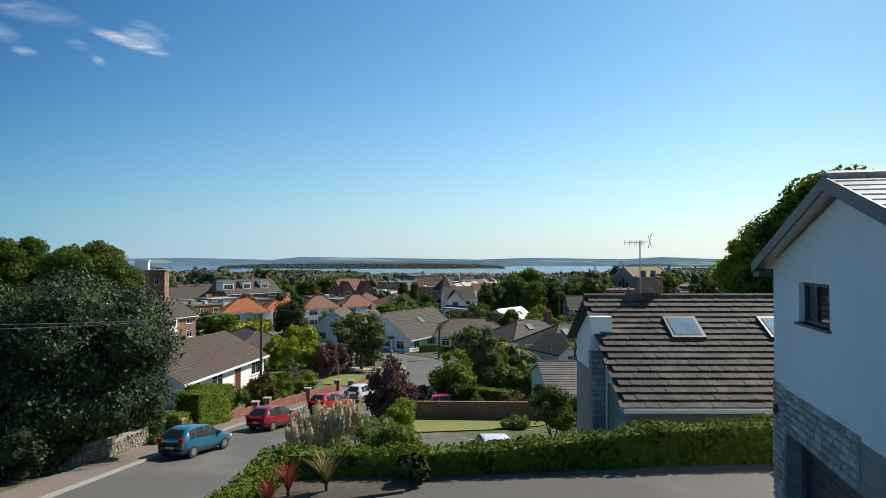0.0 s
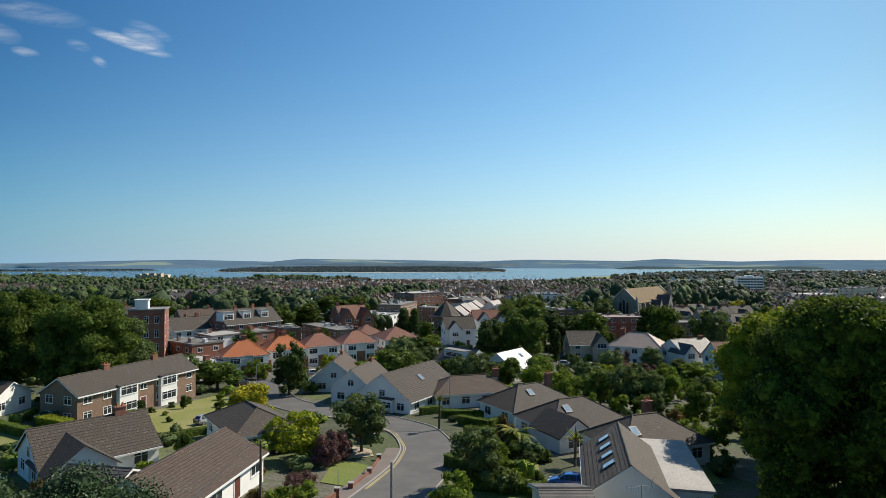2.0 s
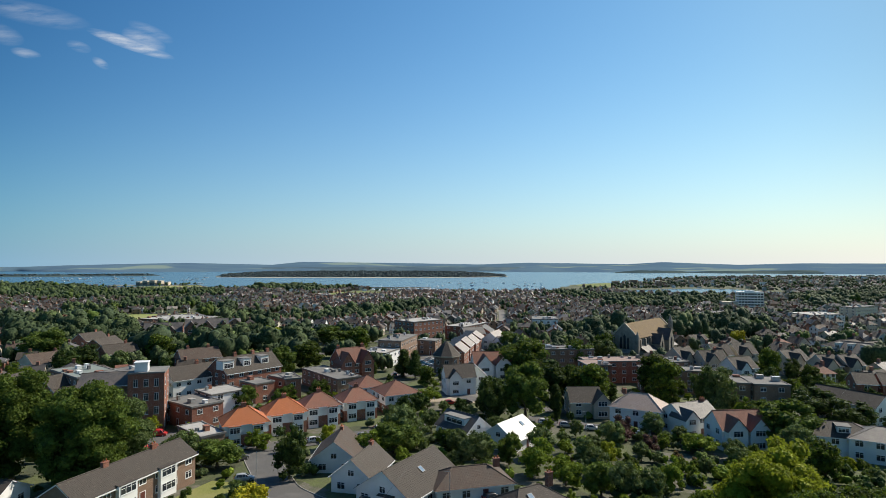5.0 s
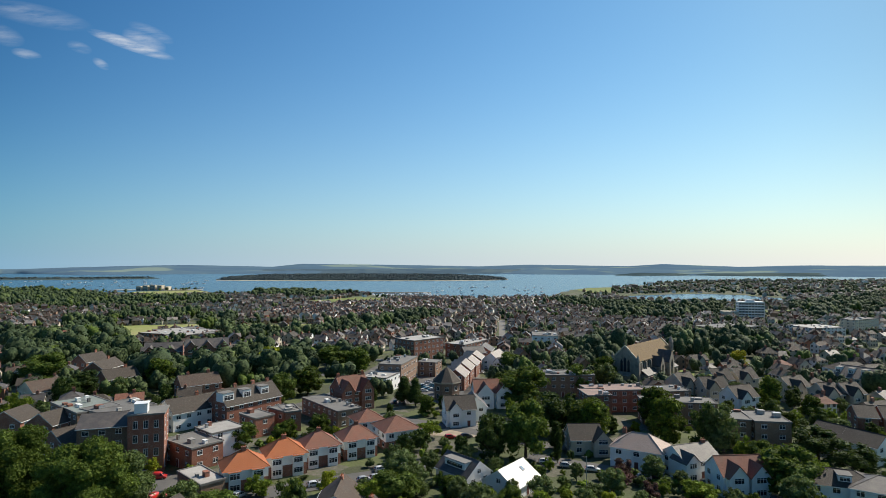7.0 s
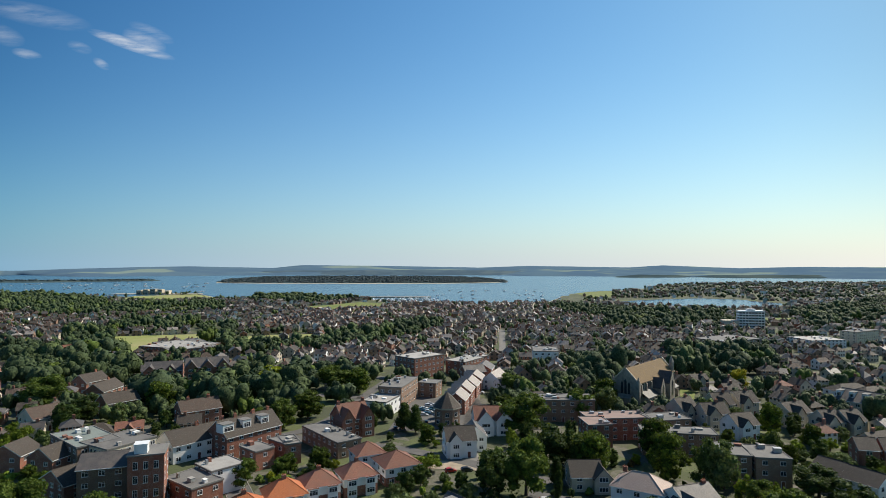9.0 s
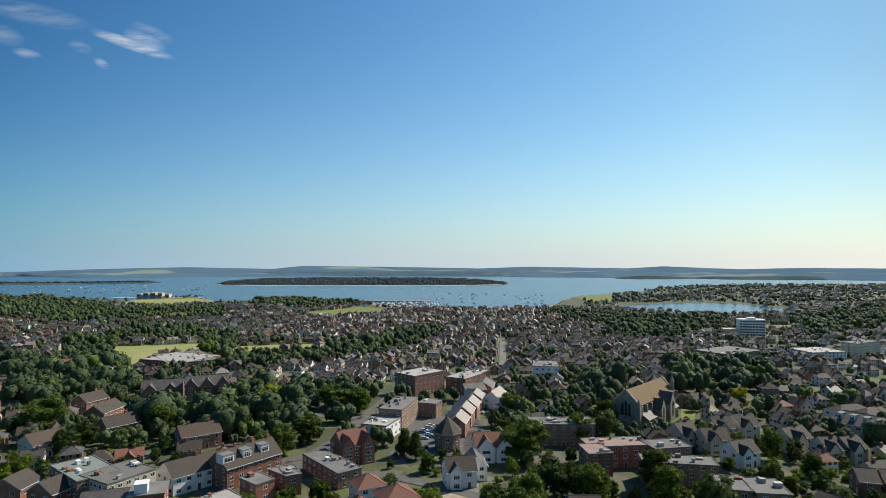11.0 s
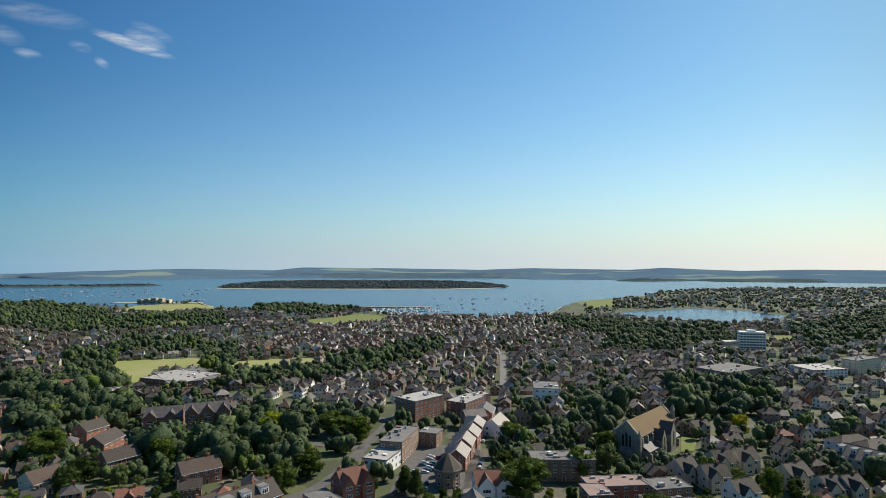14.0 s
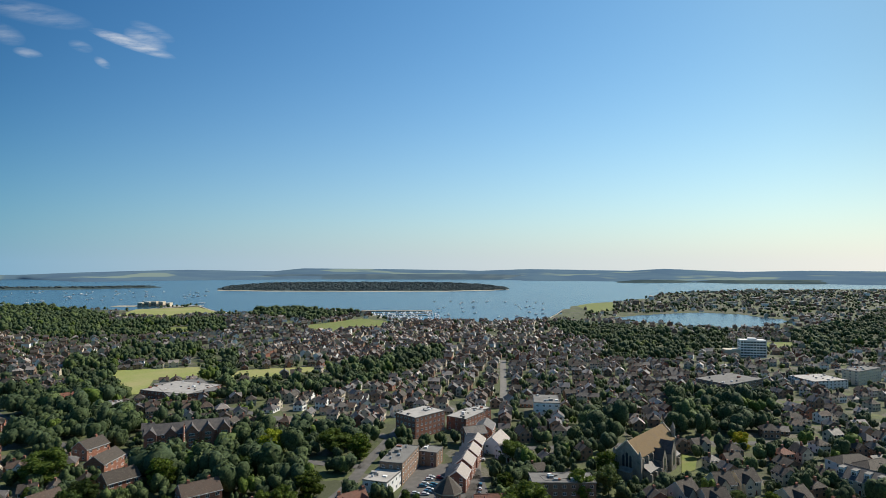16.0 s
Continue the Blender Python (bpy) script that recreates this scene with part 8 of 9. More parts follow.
def free(x, y, r):
    ok = is_land(x, y) & is_land(x, y + 12) & is_land(x, y - 12)
    for poly in OPEN:
        ok &= ~inside(poly, x, y)
    ok &= off_street(x, y, 3.6 + r) & ~((x / y > 0.15) & (x / y < 0.235) & (y > 1160))
    for c in taken:
        ok &= (x - c[0]) ** 2 + (y - c[1]) ** 2 > (c[2] + r) ** 2
    return ok


def in_woods(x, y):
    q = np.zeros(x.shape, bool)
    for poly in WOODS:
        q |= inside(poly, x, y)
    return q


# bushes between the near houses, off the road and the yards
CLEAR = [(0.5, 52.5, 5), (2, 37.5, 5), (2, 30, 5), (-19, 36, 4), (-10.5, 63, 5), (-36, 90, 9), (-58, 78, 6), (6, 83, 3), (5, 91, 3), (-64, 136, 12), (-20, 145, 8), (-35, 138, 6), (40, 154, 8), (6, 188, 10), (12, 58, 3), (7, 100, 3)]
made = 0
while made < 235:
    y = 33 + 160 * rb.random() ** 1.2
    x = rb.uniform(-0.76, 0.76) * y
    if not off_road(x, y, 6.2) or any((x - c[0]) ** 2 + (y - c[1]) ** 2 < (c[2] * 0.8 + 1.0) ** 2 for c in TAKEN) or any((x - c[0]) ** 2 + (y - c[1]) ** 2 < c[2] ** 2 for c in CLEAR) or (x > 4.5 and y < 35):
        continue
    plant(rb.choice(("bush", "bush", "bush_dark", "bush_dark", "bush_light", "bush_light", "bush_grey", "bush_red")), x, y, rb.uniform(0.6, 1.7), rb.uniform(0.7, 1.4))
    made += 1

for kind_, x, y, size, tall in (("column", -43.5, 99.5, 0.62, 0.75), ("column", -46.0, 90.5, 0.8, 0.8), ("bush", -44.8, 104.5, 0.8, 1.0), ("bush_light", -48.5, 92.5, 1.0, 0.9), ("bush", -49.6, 88.5, 0.9, 0.9), ("bush_light", -50.8, 86.0, 1.0, 0.8), ("bush_dark", -41.0, 89.0, 0.6, 0.9),
                               ("bush", -38.0, 101.0, 0.9, 1.0), ("bush_dark", -36.5, 96.0, 0.6, 1.0), ("bush_light", -40.5, 108.0, 0.9, 1.1), ("bush", -47.3, 96.2, 0.7, 1.0), ("bush_dark", -46.0, 100.5, 0.7, 0.9), ("bush_light", -44.0, 94.0, 0.5, 0.9)):
    plant(kind_, x, y, size, tall)
hedge([(-57.0, 84.5), (-51.5, 81.5)], 1.8, 1.9, "bright clipped privet hedge by the flats", "leaf_lime", 0.2, 90, seed=12)

plant("bush", -29.0, 67.0, 1.7, 1.5)
thicket = []
while len(thicket) < 330:
    y = 60 + 150 * rb.random()
    x = rb.uniform(-0.76, 0.76) * y
    if not off_road(x, y, 6.5) or any((x - c[0]) ** 2 + (y - c[1]) ** 2 < (c[2] * 0.8 + 1.5) ** 2 for c in TAKEN) or any((x - c[0]) ** 2 + (y - c[1]) ** 2 < c[2] ** 2 for c in CLEAR):
        continue
    if not off_street(x, y, 4.5):
        continue
    thicket.append((x, y, rb.uniform(0.8, 1.9), rb.uniform(1.2, 2.8)))

# thick garden planting on the slope below the oaks
for i in range(60):
    y = rb.uniform(58, 120)
    x = rb.uniform(0.26, 0.68) * y
    if any((x - c[0]) ** 2 + (y - c[1]) ** 2 < (c[2] * 0.75 + 1.2) ** 2 for c in TAKEN) or (25 < x < 37 and 73 < y < 87):
        continue
    plant(rb.choice(("oak", "light", "grey")), x, y, rb.uniform(0.3, 0.45), rb.uniform(0.8, 1.0)) if rb.random() < 0.2 else plant(rb.choice(("bush", "bush", "bush_light", "bush_light", "bush_grey")), x, y, rb.uniform(1.0, 1.9), rb.uniform(0.9, 1.3))

rng = np.random.RandomState(7)
# streets: rows of plots turned by the district
plots = []
for y0, y1, x0, x1, turn, row, plot in ((190, 460, -420, -30, 24, 25, 10.5), (190, 460, 40, 420, 12, 25, 10.5), (330, 700, -130, 230, 80, 20, 8.0), (460, 760, -640, -130, 20, 25, 11), (460, 900, 150, 760, -25, 25, 11),
                                        (760, 1420, -1100, -150, 30, 27, 11.5), (640, 1120, -220, 320, 72, 22, 9.0), (820, 2300, 300, 1700, -18, 34, 14)):
    c, s = math.cos(radians(turn)), math.sin(radians(turn))
    cx, cy = (x0 + x1) / 2, (y0 + y1) / 2
    half = math.hypot(x1 - x0, y1 - y0) / 2
    a, b2 = np.meshgrid(np.arange(-half, half, plot), np.arange(-half, half, row))
    a, b2 = a.ravel() + rng.uniform(-1, 1, a.size), b2.ravel()
    b2 = b2 + rng.uniform(-1.5, 1.5, b2.size) + np.where(rng.uniform(size=b2.size) < 0.5, 6, -6)
    X, Y = cx + a * c - b2 * s, cy + a * s + b2 * c
    keep = (X > x0) & (X < x1) & (Y > y0) & (Y < y1) & (np.abs(X / Y) < 0.8)
    keep &= rng.uniform(size=X.size) < np.where(Y > 1250, 0.3, np.where(X > 60, 0.74, 0.88))
    X, Y = X[keep], Y[keep]
    keep = free(X, Y, 6) & ~in_woods(X, Y)
    for x, y in zip(X[keep], Y[keep]):
        plots.append((x, y, turn + rng.choice((0, 90)) + rng.uniform(-5, 5), plot))
plots = np.array(plots)
sel, cell = [], {}
for i in np.argsort(plots[:, 1]):
    x, y = plots[i, :2]
    k = (int(x // 11), int(y // 11))
    if any(cell.get((k[0] + dx, k[1] + dy)) and (cell[(k[0] + dx, k[1] + dy)][0] - x) ** 2 + (cell[(k[0] + dx, k[1] + dy)][1] - y) ** 2 < 58 for dx in (-1, 0, 1) for dy in (-1, 0, 1)):
        continue
    cell[k] = (x, y)
    sel.append(i)
plots = plots[sel]

TOWN_WALL = ["render", "brick", "cream", "brown_brick"]
TOWN_ROOF = ["grey_tile", "brown_tile", "slate", "red_tile", "pale_slate"]


def town_mesh(rows, windows, seed=5):
    """Houses joined: walls, gabled or hipped roofs, chimneys and, when near enough, windows."""
    b = Build()
    rnd = random.Random(seed)
    for x, y, turn, plot in rows:
        L, W = rnd.uniform(6.2, 9.6), rnd.uniform(6.2, 8.2)
        E, R = (rnd.uniform(4.3, 5.2), rnd.uniform(2.2, 3.1)) if rnd.random() < 0.75 else (2.5, 2.4)
        if y > 1400 and rnd.random() < 0.16:
            L, W, E, R = rnd.uniform(12, 26), rnd.uniform(9, 14), rnd.uniform(6, 11), 0.4
        c, s = math.cos(radians(turn)), math.sin(radians(turn))
        z = float(ground_z(y))
        T = lambda px, py, pz: (x + px * c - py * s, y + px * s + py * c, z + pz)
        wm = rnd.choice((0, 1, 2, 2, 2, 3, 3, 3) if y > 330 else (0, 1, 1, 2, 2, 3, 3))
        rm = 4 + rnd.choice((0, 0, 0, 0, 0, 1, 2, 2, 2, 2, 4) if y > 330 else (0, 0, 0, 0, 0, 1, 2, 2, 2, 3))
        l2, w2, o = L / 2, W / 2, 0.4
        q = [(-l2, -w2), (l2, -w2), (l2, w2), (-l2, w2)]
        for i in range(4):
            p, r = q[i], q[(i + 1) % 4]
            b.face([T(*p, -2), T(*r, -2), T(*r, E), T(*p, E)], wm)
        hip = rnd.random() < 0.35
        rl = l2 - w2 * 0.9 if hip else l2 + o
        t0, t1 = T(-rl, 0, E + R), T(rl, 0, E + R)
        e4 = [T(sx * (l2 + o), sy * (w2 + o), E - 0.1) for sx, sy in ((-1, -1), (1, -1), (1, 1), (-1, 1))]
        b.face([e4[0], e4[1], t1, t0], rm), b.face([e4[2], e4[3], t0, t1], rm)
        if hip:
            b.face([e4[1], e4[2], t1], rm), b.face([e4[3], e4[0], t0], rm)
        else:
            b.face([T(l2, -w2, E), T(l2, w2, E), T(l2, 0, E + R)], wm), b.face([T(-l2, w2, E), T(-l2, -w2, E), T(-l2, 0, E + R)], wm)
        if R > 1:
            cx = rnd.uniform(-l2 * 0.6, l2 * 0.6)
            k = [T(cx + dx, dy, E + R - 0.8) for dx, dy in ((-0.5, -0.4), (0.5, -0.4), (0.5, 0.4), (-0.5, 0.4))]
            h = [(v[0], v[1], v[2] + 2.0) for v in k]
            for i in range(4):
                b.face([k[i], k[(i + 1) % 4], h[(i + 1) % 4], h[i]], 1)
            b.face(h, 1)
            if not hip and rnd.random() < 0.5:
                # a front gable
                gw = 1.7
                f0, f1, ft = T(-gw, -w2 - 0.8, E), T(gw, -w2 - 0.8, E), T(0, -w2 - 0.8, E + R * 0.85)
                b.face([T(-gw, -w2 - 0.8, -2), T(gw, -w2 - 0.8, -2), f1, ft, f0], wm)
                b.face([T(-gw, -w2 - 0.8, -2), f0, T(-gw, -w2, E), T(-gw, -w2, -2)], wm), b.face([f1, T(gw, -w2 - 0.8, -2), T(gw, -w2, -2), T(gw, -w2, E)], wm)
                rb = T(0, 0, E + R * 0.85)
                b.face([T(-gw - 0.3, -w2 - 1.1, E - 0.3), T(0, -w2 - 1.1, E + R * 0.85), rb, T(-gw - 0.3, 0, E - 0.3)], rm), b.face([T(0, -w2 - 1.1, E + R * 0.85), T(gw + 0.3, -w2 - 1.1, E - 0.3), T(gw + 0.3, 0, E - 0.3), rb], rm)
        if windows:
            for fl_ in range(max(1, round(E / 2.7))):
                for k in range(3):
                    xx = -l2 + L * (k + 0.5) / 3
                    zz = 0.9 + fl_ * 2.7
                    for sy in (-1, 1):
                        yy = sy * (w2 + 0.04)
                        b.face([T(xx - 0.75, yy, zz - 0.1), T(xx + 0.75, yy, zz - 0.1), T(xx + 0.75, yy, zz + 1.35), T(xx - 0.75, yy, zz + 1.35)], 10)
                        yy = sy * (w2 + 0.08)
                        b.face([T(xx - 0.62, yy, zz), T(xx + 0.62, yy, zz), T(xx + 0.62, yy, zz + 1.25), T(xx - 0.62, yy, zz + 1.25)], 9)
                for k in range(2):
                    xx = -w2 + W * (k + 0.5) / 2
                    for sx in (-1, 1):
                        b.face([T(sx * (l2 + 0.06), xx - 0.55, 0.9 + fl_ * 2.7), T(sx * (l2 + 0.06), xx + 0.55, 0.9 + fl_ * 2.7), T(sx * (l2 + 0.06), xx + 0.55, 2.15 + fl_ * 2.7), T(sx * (l2 + 0.06), xx - 0.55, 2.15 + fl_ * 2.7)], 9)
    return b


MATS = TOWN_WALL + TOWN_ROOF + ["glass", "upvc"]
single = np.argsort(np.hypot(plots[:, 0], plots[:, 1]))[:150]
for i in single:
    bb = town_mesh([plots[i]], True, seed=int(i))
    th = tagged(new("house"), "small %s house with a tiled roof among gardens" % ("two-storey" if i % 3 else "pitched"), "house", "houses along the streets")
    th.location = (plots[i][0], plots[i][1], float(ground_z(plots[i][1])))
    for nm, keep in (("wall", (0, 1, 2, 3, 9, 10)), ("roof", (4, 5, 6, 7, 8))):
        q = Build()
        for f, mi in zip(bb.f, bb.m):
            if mi in keep:
                q.face([Vector(bb.v[k]) - th.location for k in f], mi)
        if q.f:
            part(nm, q, MATS, th)
rest = np.delete(plots, single, 0)
near_rows, far_rows = rest[rest[:, 1] < 640], rest[rest[:, 1] >= 640]
tagged(part("town_houses", town_mesh(near_rows, True), MATS), "streets of brick and rendered houses with tiled roofs", "houses", kind="stuff")
tagged(part("distant_houses", town_mesh(far_rows, False), MATS), "distant streets of small roofs among trees", "houses", kind="stuff")

# trees: a low one of the far kinds is some sixty sprays round a rough core
def far_crowns(x, y, z, r, h, seed, cards, flat=1.0):
    rg = np.random.RandomState(seed)
    k = len(x)
    ic, jf = ICO[1] if cards > 30 else ICO[0]
    d = rg.normal(0, 1, (k, cards, 3))
    d /= np.linalg.norm(d, axis=2)[..., None]
    d[..., 2] = np.abs(d[..., 2]) * np.where(rg.uniform(size=(k, cards)) < 0.8, 1, -1)
    lump = rg.normal(0, 1, (k, 5, 3))
    lump /= np.linalg.norm(lump, axis=2)[..., None]
    swell = 0.72 + 0.42 * np.clip(np.max(np.einsum("kcx,klx->kcl", d, lump), 2), 0, 1) ** 2
    sc = np.stack((r, r, h * 0.46), -1)
    cen = np.stack((x, y, z + h * 0.54), -1)
    p = cen[:, None, :] + d * (swell * rg.uniform(0.78, 1.06, swell.shape))[..., None] * sc[:, None, :]
    size = np.repeat(r * (0.24 if cards > 100 else 0.3 if cards > 30 else 0.36), cards)[:, None]
    q = leaf_cards(rg, p.reshape(-1, 3), d.reshape(-1, 3), size, 0.36)
    q_f = np.arange(len(q)).reshape(-1, 4)
    sw = (0.66 + 0.36 * np.clip(np.max(np.einsum("cx,klx->kcl", ic, lump), 2), 0, 1) ** 2) * rg.uniform(0.8, 1.12, (k, len(ic)))
    c = (cen[:, None, :] + ic[None] * sw[..., None] * sc[:, None, :]).reshape(-1, 3)
    t = (jf[None] + (np.arange(k) * len(ic))[:, None, None]).reshape(-1, 3) + len(q)
    return q, q_f, c, t


def woods(name, label, mat, x, y, r, h, seed, cards, z=None, limbs=3):
    if len(x) == 0:
        return
    z = ground_z(y) if z is None else z
    if limbs > 1:
        # a crown of several limbs of unlike height, leaning apart
        rg = np.random.RandomState(seed + 5)
        a = rg.uniform(0, 6.28, len(x))[:, None] + np.arange(limbs)[None] * 6.28 / limbs + rg.uniform(-0.5, 0.5, (len(x), limbs))
        d = r[:, None] * rg.uniform(0.25, 0.55, a.shape)
        x, y, z = (x[:, None] + d * np.cos(a)).ravel(), (y[:, None] + d * np.sin(a)).ravel(), np.repeat(z, limbs)
        r, h, cards = (r[:, None] * rg.uniform(0.5, 0.78, a.shape)).ravel(), (h[:, None] * rg.uniform(0.68, 1.04, a.shape)).ravel(), max(7, int(cards / limbs * 1.35))
    q, qf, c, t = far_crowns(x, y, z, r, h, seed, cards)
    me = bpy.data.meshes.new(name)
    me.from_pydata(np.concatenate((q, c)).tolist(), [], qf.tolist() + t.tolist())
    me.materials.append(M[mat + "_core"])
    me.polygons.foreach_set("use_smooth", [False] * len(qf) + [True] * len(t))
    tagged(new(name, me), label, "trees", kind="stuff")


thicket = np.array(thicket)
for i, mat_key in enumerate(("leaf_mid", "leaf_dark", "leaf_light", "leaf_grey")):
    q = thicket[i::4]
    woods("shrubbery", "low mixed shrubs filling the garden beds", mat_key, q[:, 0], q[:, 1], q[:, 2], q[:, 3], 90 + i, 110)

tx, ty = [], []
for poly in WOODS:
    px, py = [v[0] for v in poly], [v[1] for v in poly]
    area = (max(px) - min(px)) * (max(py) - min(py))
    gap = 120 if max(py) < 520 else 95
    k = int(area / gap)
    x, y = rng.uniform(min(px), max(px), k), rng.uniform(min(py), max(py), k)
    keep = inside(poly, x, y)
    tx.append(x[keep]), ty.append(y[keep])
# gardens: singles between the plots
k = 34000
y = 108 + (2300 - 108) * rng.uniform(size=k) ** 1.2
x = rng.uniform(-0.82, 0.82, k) * y
nz = np.array([noise.noise((a / 90, b / 90, 0.3)) for a, b in zip(x, y)])
keep = rng.uniform(size=k) < np.clip(0.5 + 1.2 * nz, 0.12, 1) * np.where(y < 240, 0.75, np.where(y < 340, 0.9, np.where((y < 1150) & (x < 60), 0.75, 1.1)))
tx.append(x[keep]), ty.append(y[keep])
tx, ty = np.concatenate(tx), np.concatenate(ty)
keep = free(tx, ty, 2.5) & np.array([b > 260 or (off_road(a, b, 6.5) and not any((a - c[0]) ** 2 + (b - c[1]) ** 2 < c[2] ** 2 for c in CLEAR)) for a, b in zip(tx, ty)])
tx, ty = tx[keep], ty[keep]
pc = {}
for x, y, *_ in plots:
    pc.setdefault((int(x // 12), int(y // 12)), []).append((x, y))
keep = np.array([all((x - a) ** 2 + (y - b) ** 2 > 27 for i in (-1, 0, 1) for j in (-1, 0, 1) for a, b in pc.get((int(x // 12) + i, int(y // 12) + j), ())) for x, y in zip(tx, ty)])
tx, ty = tx[keep], ty[keep]
# thin out: no two trunks closer than five metres
cell, keep = {}, []
for x, y in zip(tx, ty):
    k = (int(x // 6), int(y // 6))
    ok = k not in cell
    cell[k] = 1
    keep.append(ok)
tx, ty = tx[keep], ty[keep]
wood = in_woods(tx, ty)
hh = np.where(wood, np.where(ty < 450, rng.uniform(7.5, 12.5, len(tx)), rng.uniform(6, 11, len(tx))), rng.uniform(4.0, 8.6, len(tx)))
hh = np.where(~wood & (ty < 240), rng.uniform(2.8, 6.0, len(tx)), hh)
rr = hh * np.where(wood, rng.uniform(0.46, 0.62, len(tx)), rng.uniform(0.4, 0.54, len(tx)))
kind = rng.choice(4, len(tx), p=(0.44, 0.4, 0.06, 0.1))
for poly in (FIELD_SCHOOL, FIELD_LONG, FIELD_SHORE):
    for d in (15, 35, 55):
        hh = np.where(inside(poly, tx * (ty + d) / ty, ty + d), np.minimum(hh, 5.0), hh)
rr = np.minimum(rr, hh * 0.6)
hh = np.where((tx / ty > 0.24) & (tx / ty < 0.6) & (ty > 900) & (ty < 1170), np.minimum(hh, 4.2), hh)
big = rng.lognormal(0, 0.28, len(tx))
hh, rr = hh * np.clip(big, 0.5, 1.5), 0.9 * rr * np.clip(big, 0.5, 1.6)
near = ty < 420
pick = np.where(near)[0]
pick = pick[np.argsort(ty[pick])][:330]
near[:] = False
near[pick] = True
for i in pick:
    plant(("oak", "oak2", "lime", "grey")[kind[i]] if hh[i] > 7 else ("light", "grey" if ty[i] < 160 else "dark", "lime", "grey")[kind[i]], tx[i], ty[i], rr[i] / (5 if kind[i] < 2 and hh[i] > 7 else 3.5), 1.0)
# the first two greens carry the haze of distance in their colour
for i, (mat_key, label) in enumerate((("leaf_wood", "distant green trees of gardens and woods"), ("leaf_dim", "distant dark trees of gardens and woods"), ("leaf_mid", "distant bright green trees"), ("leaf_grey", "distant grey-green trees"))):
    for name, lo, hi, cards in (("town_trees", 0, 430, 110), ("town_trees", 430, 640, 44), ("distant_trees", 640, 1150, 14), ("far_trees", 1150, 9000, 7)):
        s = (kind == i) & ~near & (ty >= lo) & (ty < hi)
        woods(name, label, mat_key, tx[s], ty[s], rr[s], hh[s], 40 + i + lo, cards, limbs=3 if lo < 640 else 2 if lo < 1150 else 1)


# ---- harbour: marina, moored boats, waterside flats ----
rb = random.Random(31)
b = Build()


def boat(b, x, y, size, turn, mast):
    c, s = math.cos(turn), math.sin(turn)
    T = lambda px, py, pz: (x + (px * c - py * s) * size, y + (px * s + py * c) * size, pz * size)
    deck = [T(-4, -1.3, 1.1), T(2, -1.4, 1.1), T(5, 0, 1.3), T(2, 1.4, 1.1), T(-4, 1.3, 1.1)]
    keel = [T(-3.8, -1.0, 0), T(2, -1.0, 0), T(4.4, 0, 0), T(2, 1.0, 0), T(-3.8, 1.0, 0)]
    b.face(deck)
    for i in range(5):
        b.face([keel[i], keel[(i + 1) % 5], deck[(i + 1) % 5], deck[i]])
    cab = [T(-2, -0.8, 1.1), T(1.5, -0.8, 1.1), T(1.5, 0.8, 1.1), T(-2, 0.8, 1.1)]
    hi = [(q[0], q[1], q[2] + 0.9 * size) for q in cab]
    for i in range(4):
        b.face([cab[i], cab[(i + 1) % 4], hi[(i + 1) % 4], hi[i]])
    b.face(hi)
    if mast:
        b.tube(T(0.5, 0, 1.1), T(0.5, 0, 9), 0.07, 0.05, 4)


for i in range(150):
    u, y = rb.uniform(-0.135, -0.01), rb.uniform(1150, 1330)
    if not bool(is_land(np.array(u * y), np.array(float(y)))):
        boat(b, u * y, y, rb.uniform(0.8, 1.4), rb.choice((1.5, 1.6, 4.7)), rb.random() < 0.3)
for i in range(40):
    u, y = rb.uniform(-0.02, 0.17), rb.uniform(1180, 1700)
    boat(b, u * y, y, rb.uniform(0.7, 1.2), rb.uniform(0.3, 0.8), True)
for i in range(60):
    u, y = rb.uniform(-0.75, -0.4), rb.uniform(1600, 2250)
    boat(b, u * y, y, rb.uniform(0.9, 1.5), rb.uniform(0.3, 0.8), True)
tagged(part("moored_boats", b, "upvc"), "many small white yachts moored on the harbour", "boats", kind="stuff")
b = Build()
for u, y, wx in ((-0.105, 1180, 130), (-0.1, 1215, 150), (-0.095, 1250, 160), (-0.09, 1290, 175)):
    b.box(u * y - wx / 2, u * y + wx / 2, y - 1.5, y + 1.5, 0.2, 0.9)
b.box(-190, -30, 1345, 1356, -1, 2.2)
tagged(part("marina_pontoons", b, "gravel"), "low grey pontoons and breakwater of a marina", "pontoon", kind="structure")
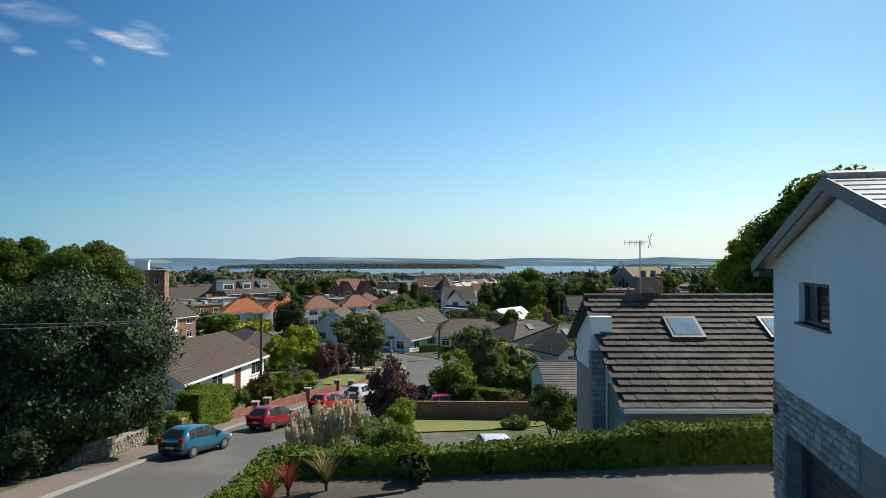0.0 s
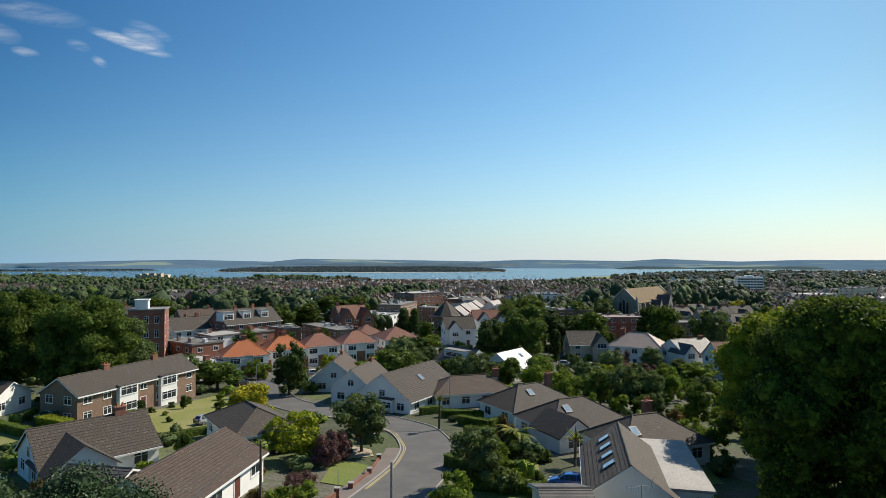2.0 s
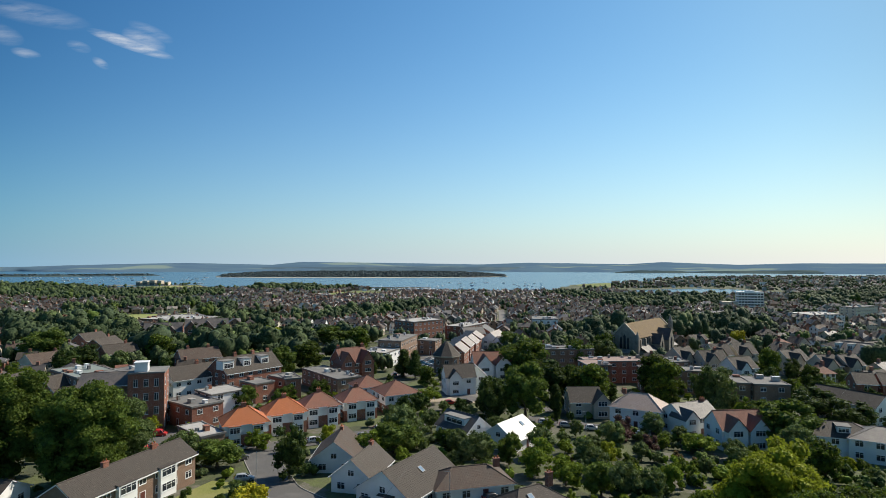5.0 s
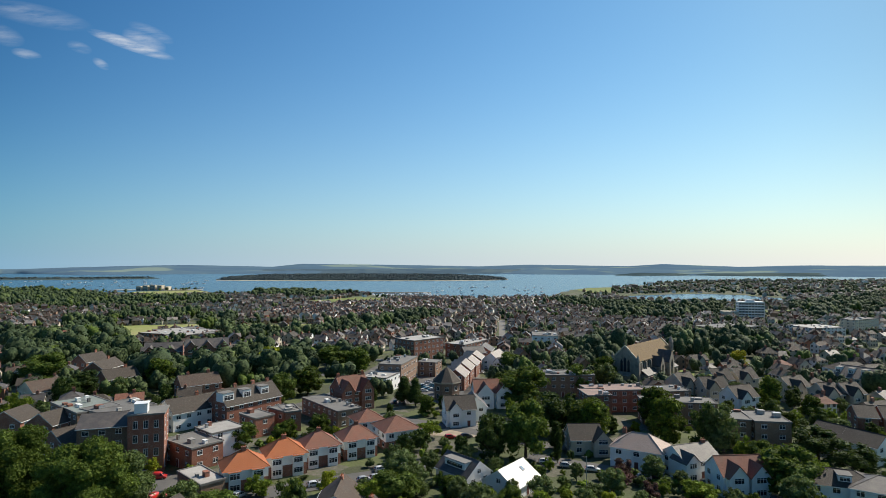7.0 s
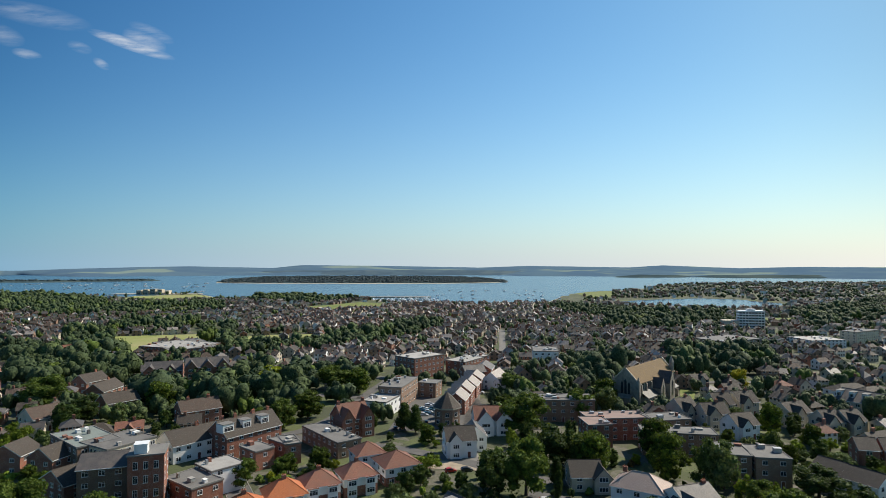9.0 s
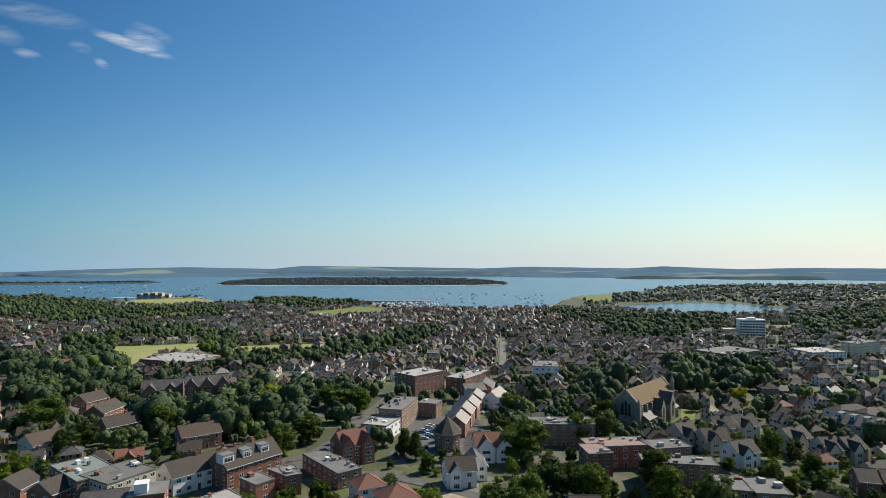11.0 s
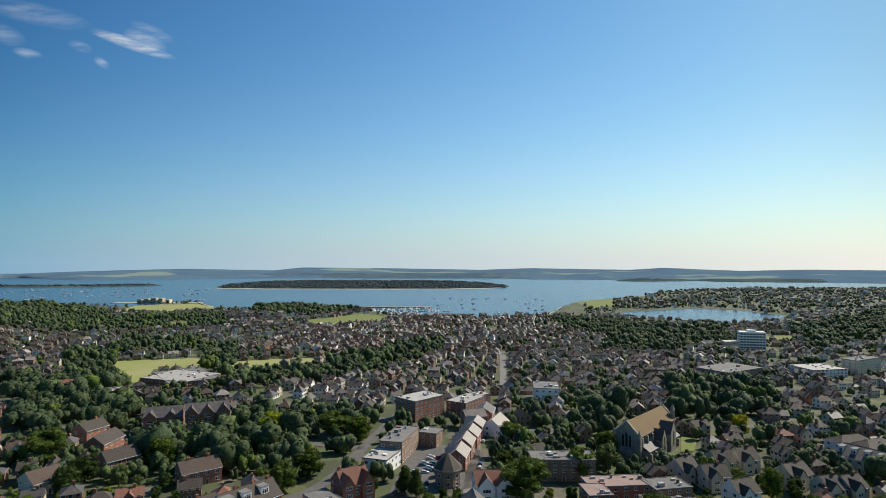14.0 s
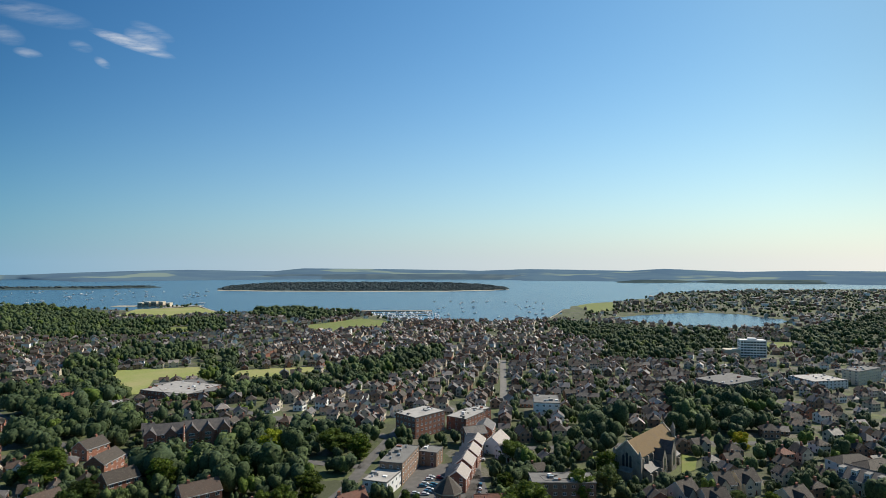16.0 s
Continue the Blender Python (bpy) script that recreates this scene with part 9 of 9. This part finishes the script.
for x, y, w, h in ((-766, 1490, 11, 9), (-750, 1492, 12, 11), (-733, 1494, 13, 12), (-716, 1496, 11, 11), (-700, 1500, 10, 8)):
    th = tagged(new("waterside_flats"), "pale waterside block of flats by the bay", "flats", "waterside flats")
    th.location = (x, y, 0.5)
    b = Build()
    b.box(-w / 2, w / 2, -8, 8, -2, h), b.box(-w / 2 - 0.4, w / 2 + 0.4, -8.4, 8.4, h, h + 0.8)
    part("wall", b, "cream", th)
    for s in range(int(h / 3.2)):
        k = Build()
        k.box(-w / 2 + 1, w / 2 - 1, -8.15, -7.9, 1.2 + s * 3.2, 2.8 + s * 3.2)
        part("window_band", k, "glass", th)
b = Build()
b.box(-840, -620, 1482, 1520, -2, 0.6)
tagged(part("bay_spit", b, "sand"), "low sandy spit carrying waterside flats", "ground", kind="structure")
# beach and mud flats along the near shore
b = Build()
us = np.linspace(-0.5, 0.2, 60)
for i in range(59):
    ya, yc = np.interp(us[i], COAST_U, COAST_Y), np.interp(us[i + 1], COAST_U, COAST_Y)
    b.face([(us[i] * (ya - 30), ya - 30, 1.6), (us[i + 1] * (yc - 30), yc - 30, 1.6), (us[i + 1] * (yc + 18), yc + 18, -0.2), (us[i] * (ya + 18), ya + 18, -0.2)])
tagged(part("beach", b, "sand"), "pale narrow beach along the harbour shore", "beach", kind="structure")

# pines on the island and on the spit, haze painted into their leaves
rg = np.random.RandomState(12)
u = rg.uniform(-0.375, 0.102, 2600)
f = rg.uniform(0.08, 1, 2600)
ul = [-0.385, -0.36, -0.3, -0.2, 0.0, 0.06, 0.1, 0.108]
yn, yt, zt = np.interp(u, ul, [2330, 2290, 2260, 2240, 2250, 2300, 2380, 2420]), np.interp(u, ul, [2400, 2550, 2750, 2800, 2750, 2650, 2470, 2440]), np.interp(u, ul, [3, 9, 14, 16, 16, 12, 6, 2])
y = yn + (yt - yn) * f
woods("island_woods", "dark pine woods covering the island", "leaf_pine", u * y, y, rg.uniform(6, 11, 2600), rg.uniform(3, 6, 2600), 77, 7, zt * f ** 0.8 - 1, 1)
u = rg.uniform(-0.78, -0.49, 160)
y = np.interp(u, [-0.8, -0.6, -0.48], [2400, 2480, 2590]) + rg.uniform(-20, 60, 160)
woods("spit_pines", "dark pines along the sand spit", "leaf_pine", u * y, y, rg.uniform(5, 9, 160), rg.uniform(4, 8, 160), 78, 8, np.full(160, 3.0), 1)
